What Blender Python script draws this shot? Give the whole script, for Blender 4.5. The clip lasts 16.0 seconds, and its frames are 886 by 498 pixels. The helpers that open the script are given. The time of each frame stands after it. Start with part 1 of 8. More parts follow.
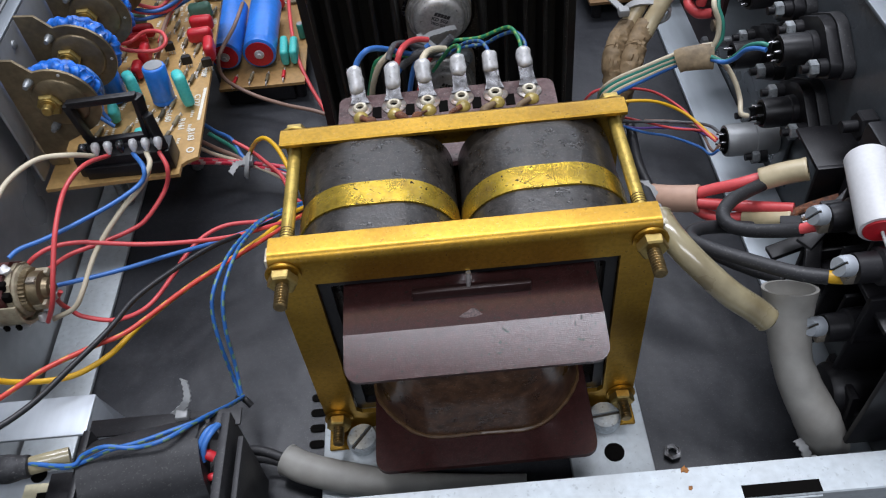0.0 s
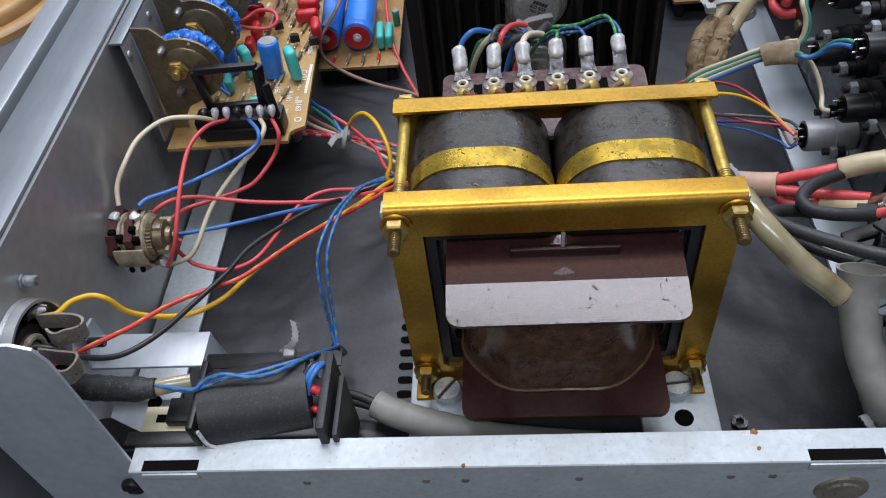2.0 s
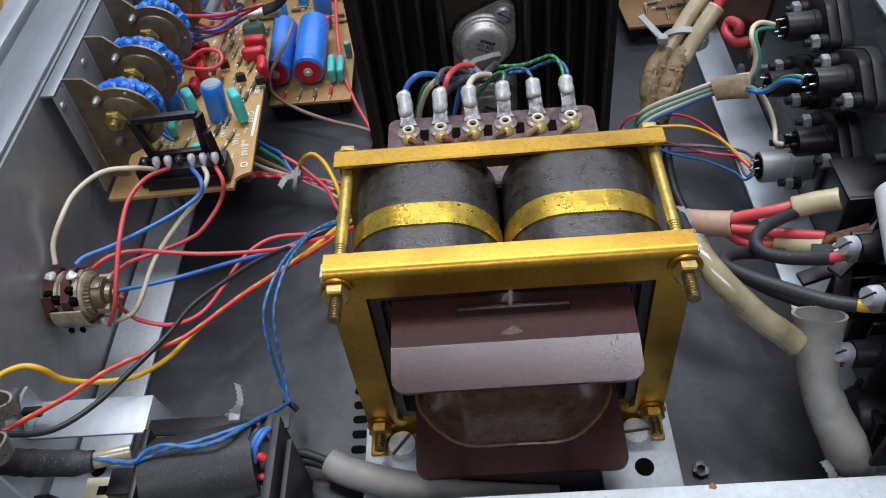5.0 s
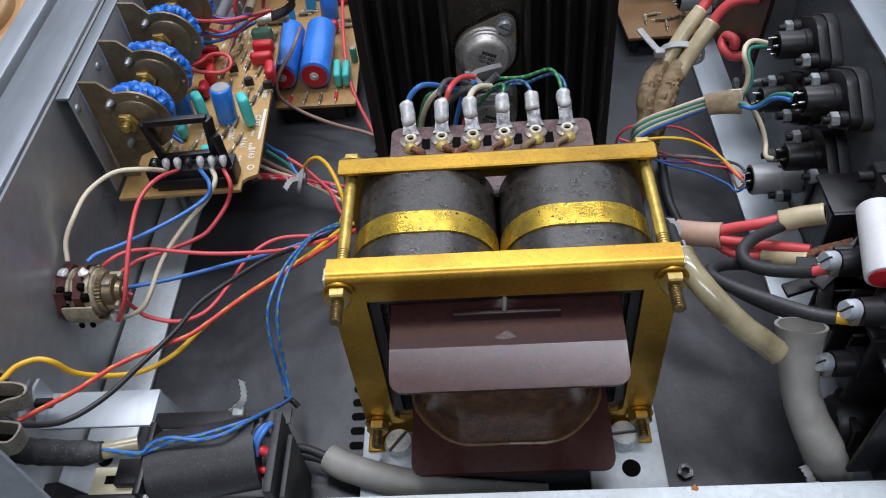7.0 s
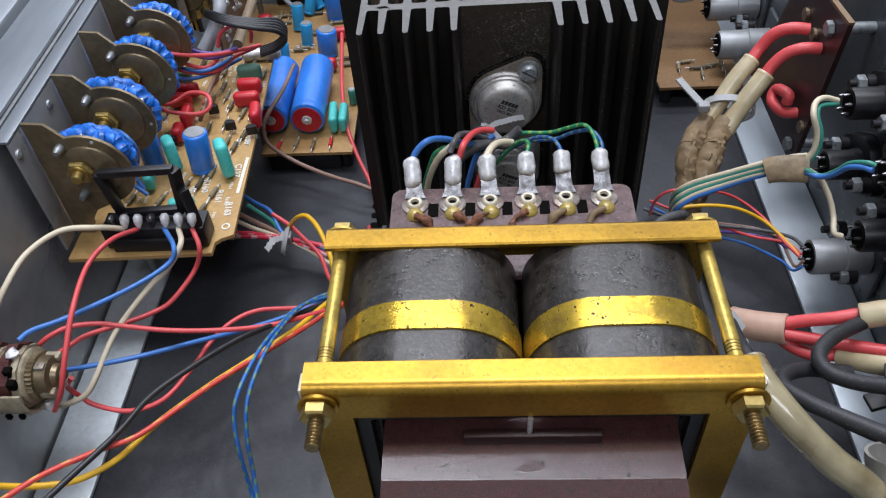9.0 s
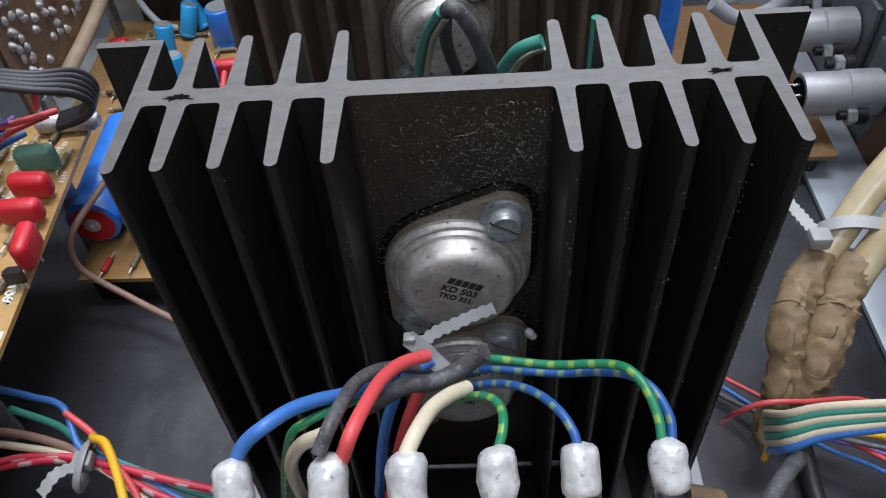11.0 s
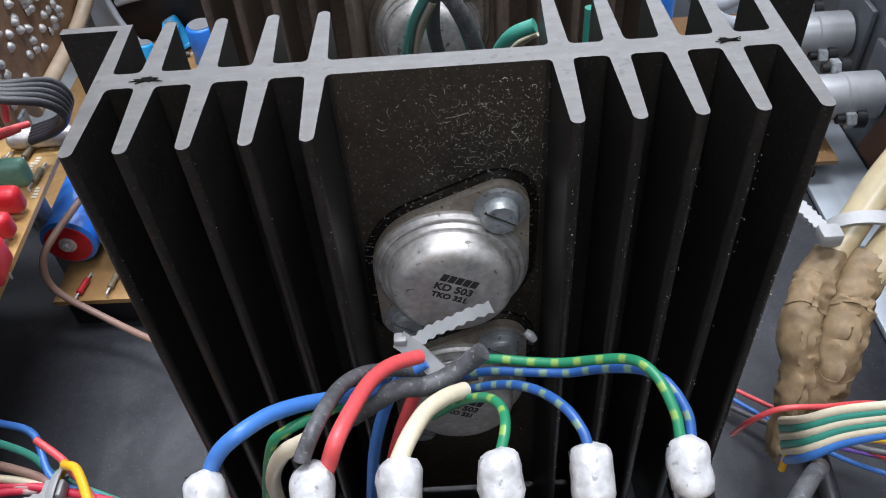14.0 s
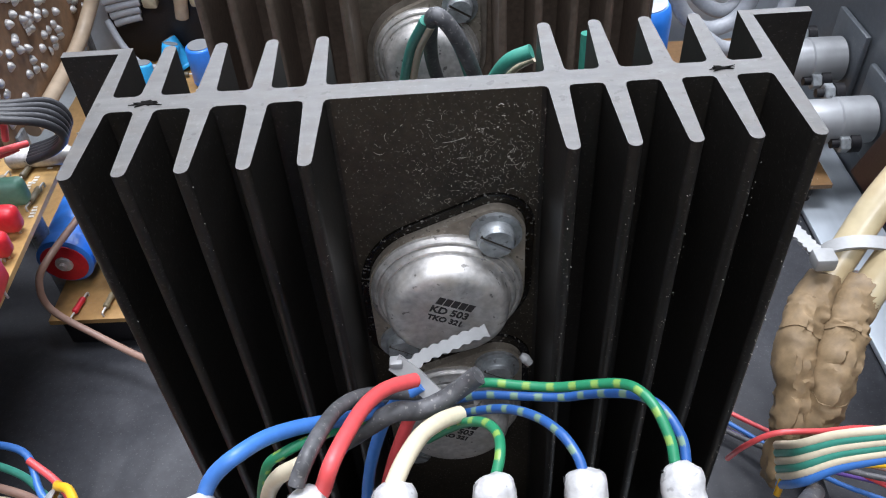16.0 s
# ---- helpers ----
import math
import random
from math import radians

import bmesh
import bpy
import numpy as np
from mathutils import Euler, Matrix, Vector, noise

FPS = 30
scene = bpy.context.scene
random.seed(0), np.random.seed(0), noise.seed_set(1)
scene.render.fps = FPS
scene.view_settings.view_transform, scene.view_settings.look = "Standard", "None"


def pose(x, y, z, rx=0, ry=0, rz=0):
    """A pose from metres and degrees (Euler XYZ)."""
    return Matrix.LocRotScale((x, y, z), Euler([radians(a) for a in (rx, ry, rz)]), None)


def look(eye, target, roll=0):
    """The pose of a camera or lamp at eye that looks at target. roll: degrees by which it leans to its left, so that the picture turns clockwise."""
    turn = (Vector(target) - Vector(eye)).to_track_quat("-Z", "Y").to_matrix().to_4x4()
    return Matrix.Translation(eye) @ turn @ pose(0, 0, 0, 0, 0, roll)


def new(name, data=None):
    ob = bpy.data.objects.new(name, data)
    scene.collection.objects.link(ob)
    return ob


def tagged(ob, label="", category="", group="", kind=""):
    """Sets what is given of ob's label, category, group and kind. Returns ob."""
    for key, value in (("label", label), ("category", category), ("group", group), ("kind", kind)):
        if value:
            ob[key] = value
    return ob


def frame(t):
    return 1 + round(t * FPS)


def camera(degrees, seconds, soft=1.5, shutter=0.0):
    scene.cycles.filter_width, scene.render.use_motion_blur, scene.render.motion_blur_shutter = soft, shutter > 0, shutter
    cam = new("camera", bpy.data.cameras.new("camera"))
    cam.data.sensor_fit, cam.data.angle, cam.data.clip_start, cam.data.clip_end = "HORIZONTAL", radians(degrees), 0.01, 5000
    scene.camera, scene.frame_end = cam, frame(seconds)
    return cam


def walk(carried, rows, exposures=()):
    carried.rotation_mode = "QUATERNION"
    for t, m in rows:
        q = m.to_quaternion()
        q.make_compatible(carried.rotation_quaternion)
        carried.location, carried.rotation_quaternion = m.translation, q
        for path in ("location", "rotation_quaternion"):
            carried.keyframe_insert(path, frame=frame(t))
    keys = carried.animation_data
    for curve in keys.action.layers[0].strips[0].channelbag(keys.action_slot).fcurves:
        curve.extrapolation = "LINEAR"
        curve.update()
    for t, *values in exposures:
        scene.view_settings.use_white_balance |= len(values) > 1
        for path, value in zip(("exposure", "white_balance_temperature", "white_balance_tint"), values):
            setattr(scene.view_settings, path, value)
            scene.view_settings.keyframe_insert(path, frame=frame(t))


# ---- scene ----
cam = camera(58.0, 16.0, 1.1, 0.2)
PATH = [
    (0, (0.0041, -0.1412, 0.2608), (-0.0008, -0.0104, 0.1096), -7.11),
    (0.5, (-0.0033, -0.1519, 0.2736), (-0.0120, -0.0224, 0.1214), -7.44),
    (1, (-0.0066, -0.1585, 0.2796), (-0.0192, -0.0288, 0.1279), -7.81),
    (1.5, (-0.0079, -0.1617, 0.2747), (-0.0233, -0.0309, 0.1243), -7.75),
    (2, (-0.0109, -0.1655, 0.2696), (-0.0280, -0.0338, 0.1200), -7.81),
    (2.5, (-0.0086, -0.1617, 0.2720), (-0.0260, -0.0295, 0.1229), -7.92),
    (3, (-0.0073, -0.1601, 0.2725), (-0.0244, -0.0275, 0.1237), -8.11),
    (3.5, (-0.0060, -0.1559, 0.2728), (-0.0220, -0.0233, 0.1241), -8.26),
    (4, (-0.0010, -0.1489, 0.2755), (-0.0158, -0.0163, 0.1265), -8.33),
    (4.5, (-0.0006, -0.1478, 0.2737), (-0.0139, -0.0152, 0.1246), -8.22),
    (4.7, (-0.0002, -0.1470, 0.2736), (-0.0125, -0.0145, 0.1243), -8.08),
    (6.8, (-0.0016, -0.1489, 0.2784), (-0.0127, -0.0167, 0.1287), -6.95),
    (7, (0.0016, -0.1518, 0.2837), (-0.0104, -0.0200, 0.1338), -6.78),
    (7.5, (-0.0162, -0.1428, 0.2838), (-0.0299, -0.0115, 0.1336), -5.93),
    (8, (-0.0207, -0.1323, 0.2727), (-0.0333, 0.0014, 0.1245), -4.74),
    (8.5, (-0.0089, -0.1250, 0.2741), (-0.0205, 0.0113, 0.1282), -4.48),
    (9, (-0.0046, -0.1049, 0.2554), (-0.0155, 0.0336, 0.1115), -4.64),
    (9.3, (-0.0030, -0.0877, 0.2646), (-0.0143, 0.0509, 0.1208), -4.94),
    (9.5, (-0.0057, -0.0660, 0.2768), (-0.0157, 0.0726, 0.1329), -4.58),
    (9.7, (-0.0051, -0.0500, 0.2742), (-0.0147, 0.0887, 0.1305), -4.49),
    (10, (-0.0022, -0.0128, 0.2440), (-0.0120, 0.1233, 0.0977), -4.72),
    (10.2, (0.0001, 0.0130, 0.2207), (-0.0097, 0.1477, 0.0732), -4.87),
    (12.3, (0.0076, 0.0486, 0.1804), (0.0085, 0.1846, 0.0337), -2.73),
    (12.5, (0.0072, 0.0470, 0.1791), (0.0063, 0.1850, 0.0344), -3.90),
    (13, (0.0062, 0.0441, 0.1795), (0.0032, 0.1826, 0.0352), -4.29),
    (13.5, (0.0062, 0.0436, 0.1802), (0.0018, 0.1830, 0.0368), -4.47),
    (14, (0.0051, 0.0418, 0.1802), (0.0009, 0.1830, 0.0387), -4.29),
    (14.5, (0.0049, 0.0419, 0.1807), (0.0018, 0.1855, 0.0415), -3.72),
    (15, (0.0043, 0.0395, 0.1821), (0.0018, 0.1852, 0.0451), -3.33),
    (15.5, (0.0045, 0.0397, 0.1822), (0.0018, 0.1854, 0.0452), -3.33),
    (16, (0.0052, 0.0419, 0.1811), (0.0021, 0.1864, 0.0429), -3.62),
]
walk(cam, [(t, look(eye, target, roll)) for t, eye, target, roll in PATH],
     [(0, 0.22), (8, 0.25), (9, 0.33), (9.5, 0.36), (10.2, 0.22), (12.3, 0.87), (13.5, 0.88), (14.5, 0.98), (16, 1.11)])


# ---- light: a bright window ahead, a soft ceiling, an unseen near fill, dim room all round ----
world = bpy.data.worlds.new("room_light")
scene.world = world
world.use_nodes = True
bg = world.node_tree.nodes["Background"]
bg.inputs["Color"].default_value = (0.82, 0.90, 1.06, 1)
bg.inputs["Strength"].default_value = 0.24


def area_lamp(name, eye, target, sx, sy, watts, color):
    data = bpy.data.lights.new(name, "AREA")
    data.shape, data.size, data.size_y, data.energy, data.color = "RECTANGLE", sx, sy, watts, color
    ob = new(name, data)
    ob.matrix_world = look(eye, target)
    return tagged(ob, kind="structure")


area_lamp("window_light", (0.15, 1.55, 0.80), (0, 0.05, 0.05), 1.5, 0.50, 7, (0.88, 0.95, 1.10))
area_lamp("far_ceiling_light", (-0.05, 1.22, 1.83), (0, 0.05, 0.05), 1.2, 0.22, 11, (0.93, 0.96, 1.07))
area_lamp("ceiling_light", (0.05, 0.38, 1.90), (0, 0.02, 0), 1.3, 0.38, 24, (0.93, 0.96, 1.07))
# unseen fill added behind the camera to brighten faces turned towards it
area_lamp("near_fill_light", (-0.1, -1.10, 1.75), (0, 0.02, 0), 1.2, 0.34, 10, (0.93, 0.96, 1.07))
scene.view_settings.exposure = 0.0

# ---- materials ----


def mat(name, color, rough=0.5, metal=0.0, vary=0.12, grain=900.0, bump=0.15, coarse=60.0, dust=0.0, coat=0.0,
        random=0.0, sub=0.0, stretch=(1, 1, 1), stain=None, much=0.5, pits=0.0, waves=0.0, weave=0.0, crough=0.22, spec=0.5, cracks=0.0):
    """A surface with fine grain, broad stains, a little relief and, where given, dust specks."""
    m = bpy.data.materials.new(name)
    m.use_nodes = True
    nt = m.node_tree
    n, l = nt.nodes, nt.links
    b = n["Principled BSDF"]
    tc = n.new("ShaderNodeTexCoord")
    mp = n.new("ShaderNodeMapping")
    mp.inputs["Scale"].default_value = stretch
    l.new(tc.outputs["Object"], mp.inputs["Vector"])
    fine = n.new("ShaderNodeTexNoise")
    fine.inputs["Scale"].default_value, fine.inputs["Detail"].default_value = grain, 4
    wide = n.new("ShaderNodeTexNoise")
    wide.inputs["Scale"].default_value, wide.inputs["Detail"].default_value = coarse, 5
    l.new(mp.outputs[0], fine.inputs["Vector"])
    l.new(mp.outputs[0], wide.inputs["Vector"])
    add = n.new("ShaderNodeMath")
    add.operation = "MULTIPLY_ADD"
    add.inputs[1].default_value = 0.5
    l.new(fine.outputs["Fac"], add.inputs[0])
    half = n.new("ShaderNodeMath")
    half.operation = "MULTIPLY"
    half.inputs[1].default_value = 0.5
    l.new(wide.outputs["Fac"], half.inputs[0])
    l.new(half.outputs[0], add.inputs[2])
    ramp = n.new("ShaderNodeMapRange")
    ramp.inputs["From Min"].default_value, ramp.inputs["From Max"].default_value = 0.3, 0.7
    ramp.inputs["To Min"].default_value, ramp.inputs["To Max"].default_value = 1 - vary * 1.6, 1 + vary
    l.new(add.outputs[0], ramp.inputs["Value"])
    hsv = n.new("ShaderNodeHueSaturation")
    hsv.inputs["Color"].default_value = (*color, 1)
    last = ramp.outputs[0]
    if random:
        info = n.new("ShaderNodeObjectInfo")
        rr = n.new("ShaderNodeMapRange")
        rr.inputs["To Min"].default_value, rr.inputs["To Max"].default_value = 1 - random, 1 + random
        l.new(info.outputs["Random"], rr.inputs["Value"])
        mul = n.new("ShaderNodeMath")
        mul.operation = "MULTIPLY"
        l.new(last, mul.inputs[0])
        l.new(rr.outputs[0], mul.inputs[1])
        last = mul.outputs[0]
    l.new(last, hsv.inputs["Value"])
    out = hsv.outputs["Color"]

    def over(fac, color):
        mix = n.new("ShaderNodeMix")
        mix.data_type = "RGBA"
        l.new(fac, mix.inputs["Factor"])
        l.new(out, mix.inputs["A"])
        mix.inputs["B"].default_value = (*color, 1)
        return mix.outputs["Result"]

    def speck(scale, lo, hi, most, detail=2):
        sn = n.new("ShaderNodeTexNoise")
        sn.inputs["Scale"].default_value, sn.inputs["Detail"].default_value = scale, detail
        l.new(tc.outputs["Object"], sn.inputs["Vector"])
        sr = n.new("ShaderNodeMapRange")
        sr.inputs["From Min"].default_value, sr.inputs["From Max"].default_value = lo, hi
        sr.inputs["To Max"].default_value = most
        l.new(sn.outputs["Fac"], sr.inputs["Value"])
        return sr.outputs[0]

    if stain:
        out = over(speck(coarse * 1.7, 0.45, 0.75, much, 6), stain)
    worn = None
    if pits:
        worn = speck(700.0, 0.65, 0.70, pits)
        out = over(worn, (0.02, 0.016, 0.012))
    if dust:
        out = over(speck(max(grain, 700) * 2.2, 0.62, 0.68, dust), (0.45, 0.43, 0.39))
    l.new(out, b.inputs["Base Color"])
    rg = n.new("ShaderNodeMapRange")
    rg.inputs["From Min"].default_value, rg.inputs["From Max"].default_value = 0.3, 0.7
    rg.inputs["To Min"].default_value, rg.inputs["To Max"].default_value = max(0.02, rough * 0.85), min(1, rough * 1.15)
    l.new(wide.outputs["Fac"], rg.inputs["Value"])
    l.new(rg.outputs[0], b.inputs["Roughness"])
    b.inputs["Metallic"].default_value = metal
    b.inputs["Coat Weight"].default_value, b.inputs["Coat Roughness"].default_value = coat, crough
    b.inputs["Specular IOR Level"].default_value = spec
    if coat and worn:
        keep = n.new("ShaderNodeMapRange")
        keep.inputs["To Min"].default_value, keep.inputs["To Max"].default_value = coat, 0
        l.new(worn, keep.inputs["Value"])
        l.new(keep.outputs[0], b.inputs["Coat Weight"])
    if sub:
        b.inputs["Transmission Weight"].default_value = sub
    if bump:
        bp = n.new("ShaderNodeBump")
        bp.inputs["Strength"].default_value, bp.inputs["Distance"].default_value = bump, 0.0003
        l.new(add.outputs[0], bp.inputs["Height"])
        last = bp
        if waves:
            wn = n.new("ShaderNodeTexNoise")
            wn.inputs["Scale"].default_value, wn.inputs["Detail"].default_value = 34.0, 3
            l.new(tc.outputs["Object"], wn.inputs["Vector"])
            wb = n.new("ShaderNodeBump")
            wb.inputs["Strength"].default_value, wb.inputs["Distance"].default_value = waves, 0.004
            l.new(wn.outputs["Fac"], wb.inputs["Height"])
            l.new(last.outputs[0], wb.inputs["Normal"])
            last = wb
        if weave:
            for turn, share in ((0, 0.35), (90, 1.0)):
                vm = n.new("ShaderNodeMapping")
                vm.inputs["Rotation"].default_value = (0, 0, radians(turn))
                l.new(tc.outputs["Object"], vm.inputs["Vector"])
                wv = n.new("ShaderNodeTexWave")
                wv.inputs["Scale"].default_value, wv.inputs["Distortion"].default_value = 560, 1.2
                wv.inputs["Detail"].default_value, wv.inputs["Detail Scale"].default_value = 3, 1.6
                l.new(vm.outputs[0], wv.inputs["Vector"])
                wb = n.new("ShaderNodeBump")
                wb.inputs["Strength"].default_value, wb.inputs["Distance"].default_value = weave * share, 0.0003
                l.new(wv.outputs["Fac"], wb.inputs["Height"])
                l.new(last.outputs[0], wb.inputs["Normal"])
                last = wb
        if cracks:
            vo = n.new("ShaderNodeTexVoronoi")
            vo.feature = "DISTANCE_TO_EDGE"
            vo.inputs["Scale"].default_value = 520
            l.new(tc.outputs["Object"], vo.inputs["Vector"])
            vr = n.new("ShaderNodeMapRange")
            vr.inputs["From Max"].default_value = 0.16
            l.new(vo.outputs["Distance"], vr.inputs["Value"])
            vb = n.new("ShaderNodeBump")
            vb.inputs["Strength"].default_value, vb.inputs["Distance"].default_value = cracks, 0.00018
            l.new(vr.outputs[0], vb.inputs["Height"])
            l.new(last.outputs[0], vb.inputs["Normal"])
            last = vb
        l.new(last.outputs[0], b.inputs["Normal"])
        if coat:
            l.new(last.outputs[0], b.inputs["Coat Normal"])
    return m


def striped(name, base, mark, pitch=220.0, share=0.4):
    """Insulation with printed spots of a second colour along the wire."""
    m = mat(name, base, 0.42, vary=0.08, grain=600, bump=0.05)
    n, l = m.node_tree.nodes, m.node_tree.links
    b = n["Principled BSDF"]
    old = b.inputs["Base Color"].links[0].from_socket
    uv = n.new("ShaderNodeUVMap")
    sep = n.new("ShaderNodeSeparateXYZ")
    l.new(uv.outputs[0], sep.inputs[0])

    def calc(op, x, y):
        q = n.new("ShaderNodeMath")
        q.operation = op
        for k, s in enumerate((x, y)):
            if isinstance(s, (int, float)):
                q.inputs[k].default_value = s
            else:
                l.new(s, q.inputs[k])
        return q.outputs[0]

    no = n.new("ShaderNodeTexNoise")
    no.inputs["Scale"].default_value, no.inputs["Detail"].default_value = 150.0, 2
    l.new(uv.outputs[0], no.inputs["Vector"])
    u = calc("ADD", calc("MULTIPLY", sep.outputs[0], pitch), calc("MULTIPLY", no.outputs["Fac"], 0.35))
    dash = calc("LESS_THAN", calc("FRACT", u, 0), share)
    side = calc("LESS_THAN", calc("ABSOLUTE", calc("SUBTRACT", calc("FRACT", calc("MULTIPLY", sep.outputs[1], 2.0), 0), 0.5), 0), 0.30)
    r = n.new("ShaderNodeMath")
    r.operation = "MULTIPLY"
    l.new(dash, r.inputs[0])
    l.new(side, r.inputs[1])
    mix = n.new("ShaderNodeMix")
    mix.data_type = "RGBA"
    l.new(r.outputs[0], mix.inputs["Factor"])
    l.new(old, mix.inputs["A"])
    mix.inputs["B"].default_value = (*mark, 1)
    l.new(mix.outputs["Result"], b.inputs["Base Color"])
    return m


GOLD = mat("yellow_zinc_plate", (0.47, 0.270, 0.035), 0.36, 0.85, vary=0.26, grain=700, coarse=30, bump=0.06, dust=0.12, stain=(0.24, 0.125, 0.018), much=0.85, pits=0.45)
BRASS = mat("gold_passivated_thread", (0.30, 0.215, 0.095), 0.36, 0.85, vary=0.35, grain=900, coarse=200, stain=(0.12, 0.075, 0.03), much=0.6)
BANDM = mat("gold_steel_band", (0.62, 0.42, 0.05), 0.27, 0.8, vary=0.28, grain=700, coarse=110, bump=0.3, dust=0.25, stain=(0.33, 0.20, 0.05), much=0.7, pits=1.0)
# core dust specks are partly real dust, partly painted glints on the varnish
CORE = mat("varnished_core_steel", (0.028, 0.0245, 0.0215), 0.3, 0.0, vary=0.5, grain=800, coarse=220, bump=0.6, dust=0.12, spec=0.55, stain=(0.055, 0.045, 0.036), much=0.6, pits=0.8, cracks=0.1)
BAKE = mat("bakelite_paper", (0.052, 0.0165, 0.0150), 0.5, vary=0.35, grain=2600, coarse=420, bump=0.12, dust=0.12, coat=0.6, crough=0.1, spec=0.15, stain=(0.038, 0.013, 0.012), much=0.7, pits=1.0, weave=0.014)
TAGBOARD = mat("purplish_bakelite_board", (0.105, 0.056, 0.055), 0.42, vary=0.5, grain=700, coarse=150, bump=0.6, dust=0.25, coat=0.15, stain=(0.20, 0.135, 0.125), much=0.7, pits=0.9)
WIND = mat("varnished_winding_wrap", (0.105, 0.052, 0.028), 0.3, vary=0.6, grain=350, coarse=120, bump=0.6, dust=0.15, coat=0.8, crough=0.13, spec=0.3, stain=(0.045, 0.022, 0.014), much=0.8, pits=0.7, waves=0.12)
GLUE = mat("dried_varnish_bead", (0.13, 0.072, 0.032), 0.35, vary=0.3, grain=500, coarse=150)
ZINC = mat("zinc_sheet", (0.52, 0.56, 0.60), 0.42, 0.4, vary=0.12, grain=250, coarse=22, bump=0.08, stretch=(1, 0.12, 1), stain=(0.34, 0.37, 0.39), much=0.4, dust=0.05)
PALE = mat("pale_chassis_sheet", (0.50, 0.545, 0.565), 0.45, 0.2, vary=0.12, grain=400, coarse=25, bump=0.06, dust=0.06, stain=(0.36, 0.365, 0.355), much=0.55, pits=0.2)
WALLM = mat("dull_galvanised_sheet", (0.38, 0.39, 0.395), 0.30, 0.45, vary=0.12, grain=200, coarse=14, bump=0.05, dust=0.14, stain=(0.42, 0.42, 0.42), much=0.3)
DARKWALL = mat("grey_painted_sheet", (0.088, 0.098, 0.107), 0.30, 0.1, vary=0.15, grain=500, coarse=18, bump=0.05, dust=0.10)
FLOORM = mat("black_fibre_sheet", (0.030, 0.0315, 0.036), 0.34, 0.0, vary=0.22, grain=450, coarse=20, bump=0.08, dust=0.06, waves=0.30, spec=0.35)
HEAT = mat("black_anodised_aluminium", (0.0125, 0.0112, 0.0095), 0.42, 0.0, vary=0.35, grain=900, coarse=40, bump=0.10, dust=0.06, spec=0.32)
HEATTOP = mat("sawn_anodised_edge", (0.122, 0.118, 0.111), 0.46, 0.35, vary=0.18, grain=700, coarse=260, bump=0.22, dust=0.05, stretch=(0.35, 1, 1), stain=(0.105, 0.092, 0.078), much=0.55, pits=0.3)
DUSTYPLATE = mat("dusty_anodised_plate", (0.024, 0.0195, 0.0135), 0.46, 0.0, vary=0.45, grain=900, coarse=70, bump=0.2, dust=0.22, spec=0.35, stain=(0.036, 0.030, 0.021), much=0.6)
BROWNHEAT = mat("brown_anodised_aluminium", (0.130, 0.097, 0.074), 0.42, 0.1, vary=0.3, grain=700, coarse=40, bump=0.12, dust=0.05)
STEEL = mat("nickel_plated_steel", (0.56, 0.545, 0.52), 0.48, 0.65, vary=0.25, grain=900, coarse=200, bump=0.14, dust=0.3, stain=(0.40, 0.36, 0.30), much=0.55, pits=0.6)
DULLSTEEL = mat("dull_nickel_flange", (0.30, 0.265, 0.215), 0.5, 0.45, vary=0.3, grain=700, bump=0.3, dust=0.4, stain=(0.16, 0.13, 0.10), much=0.7, pits=0.7)
SCREWM = mat("zinc_screw", (0.36, 0.385, 0.395), 0.46, 0.6, vary=0.3, grain=800, coarse=250, bump=0.3, stain=(0.20, 0.20, 0.195), much=0.7, pits=0.5)
PALESCREW = mat("pale_zinc_screw", (0.58, 0.64, 0.68), 0.4, 0.35, vary=0.2, grain=800, coarse=250, bump=0.2, stain=(0.36, 0.40, 0.42), much=0.5, pits=0.4)
SOLDER = mat("solder_blob", (0.67, 0.67, 0.665), 0.34, 0.2, vary=0.18, grain=600, coarse=300, bump=0.7, stain=(0.38, 0.37, 0.35), much=0.6, pits=0.4)
TAGM = mat("sooty_tinned_tag", (0.16, 0.16, 0.165), 0.26, 0.85, vary=0.7, grain=400, coarse=250, bump=0.3, stain=(0.025, 0.022, 0.02), much=0.95, pits=0.7)
COPPERT = mat("copper_stained_lug", (0.40, 0.30, 0.2), 0.35, 0.8, vary=0.4, grain=500, coarse=300, bump=0.15)
BLACKP = mat("black_plastic", (0.0085, 0.0080, 0.0095), 0.42, vary=0.3, grain=600, bump=0.12, dust=0.03, spec=0.4)
FIBRE = mat("dull_black_fibre", (0.020, 0.020, 0.022), 0.5, vary=0.3, grain=500, coarse=60, bump=0.15, dust=0.08, stain=(0.032, 0.032, 0.034), much=0.5)
BLACKR = mat("black_rubber", (0.022, 0.022, 0.024), 0.55, vary=0.2, grain=700, bump=0.15, dust=0.1)
GREYSL = mat("grey_plastic_sleeve", (0.31, 0.30, 0.272), 0.5, vary=0.12, grain=200, coarse=50, bump=0.1, dust=0.04, stain=(0.22, 0.20, 0.17), much=0.35)
CLEARSL = mat("yellowed_clear_sleeve", (0.34, 0.29, 0.17), 0.28, vary=0.2, grain=160, coarse=45, bump=0.05, coat=0.9, crough=0.12, stain=(0.13, 0.095, 0.045), much=0.75)
MILKSL = mat("milky_cream_sleeve", (0.50, 0.42, 0.26), 0.36, vary=0.15, grain=200, coarse=50, bump=0.05, coat=0.3, stain=(0.36, 0.24, 0.11), much=0.55)
TAPE = mat("tan_paper_strip", (0.27, 0.20, 0.115), 0.65, vary=0.3, grain=500, coarse=140, bump=0.7, stain=(0.14, 0.095, 0.055), much=0.7)
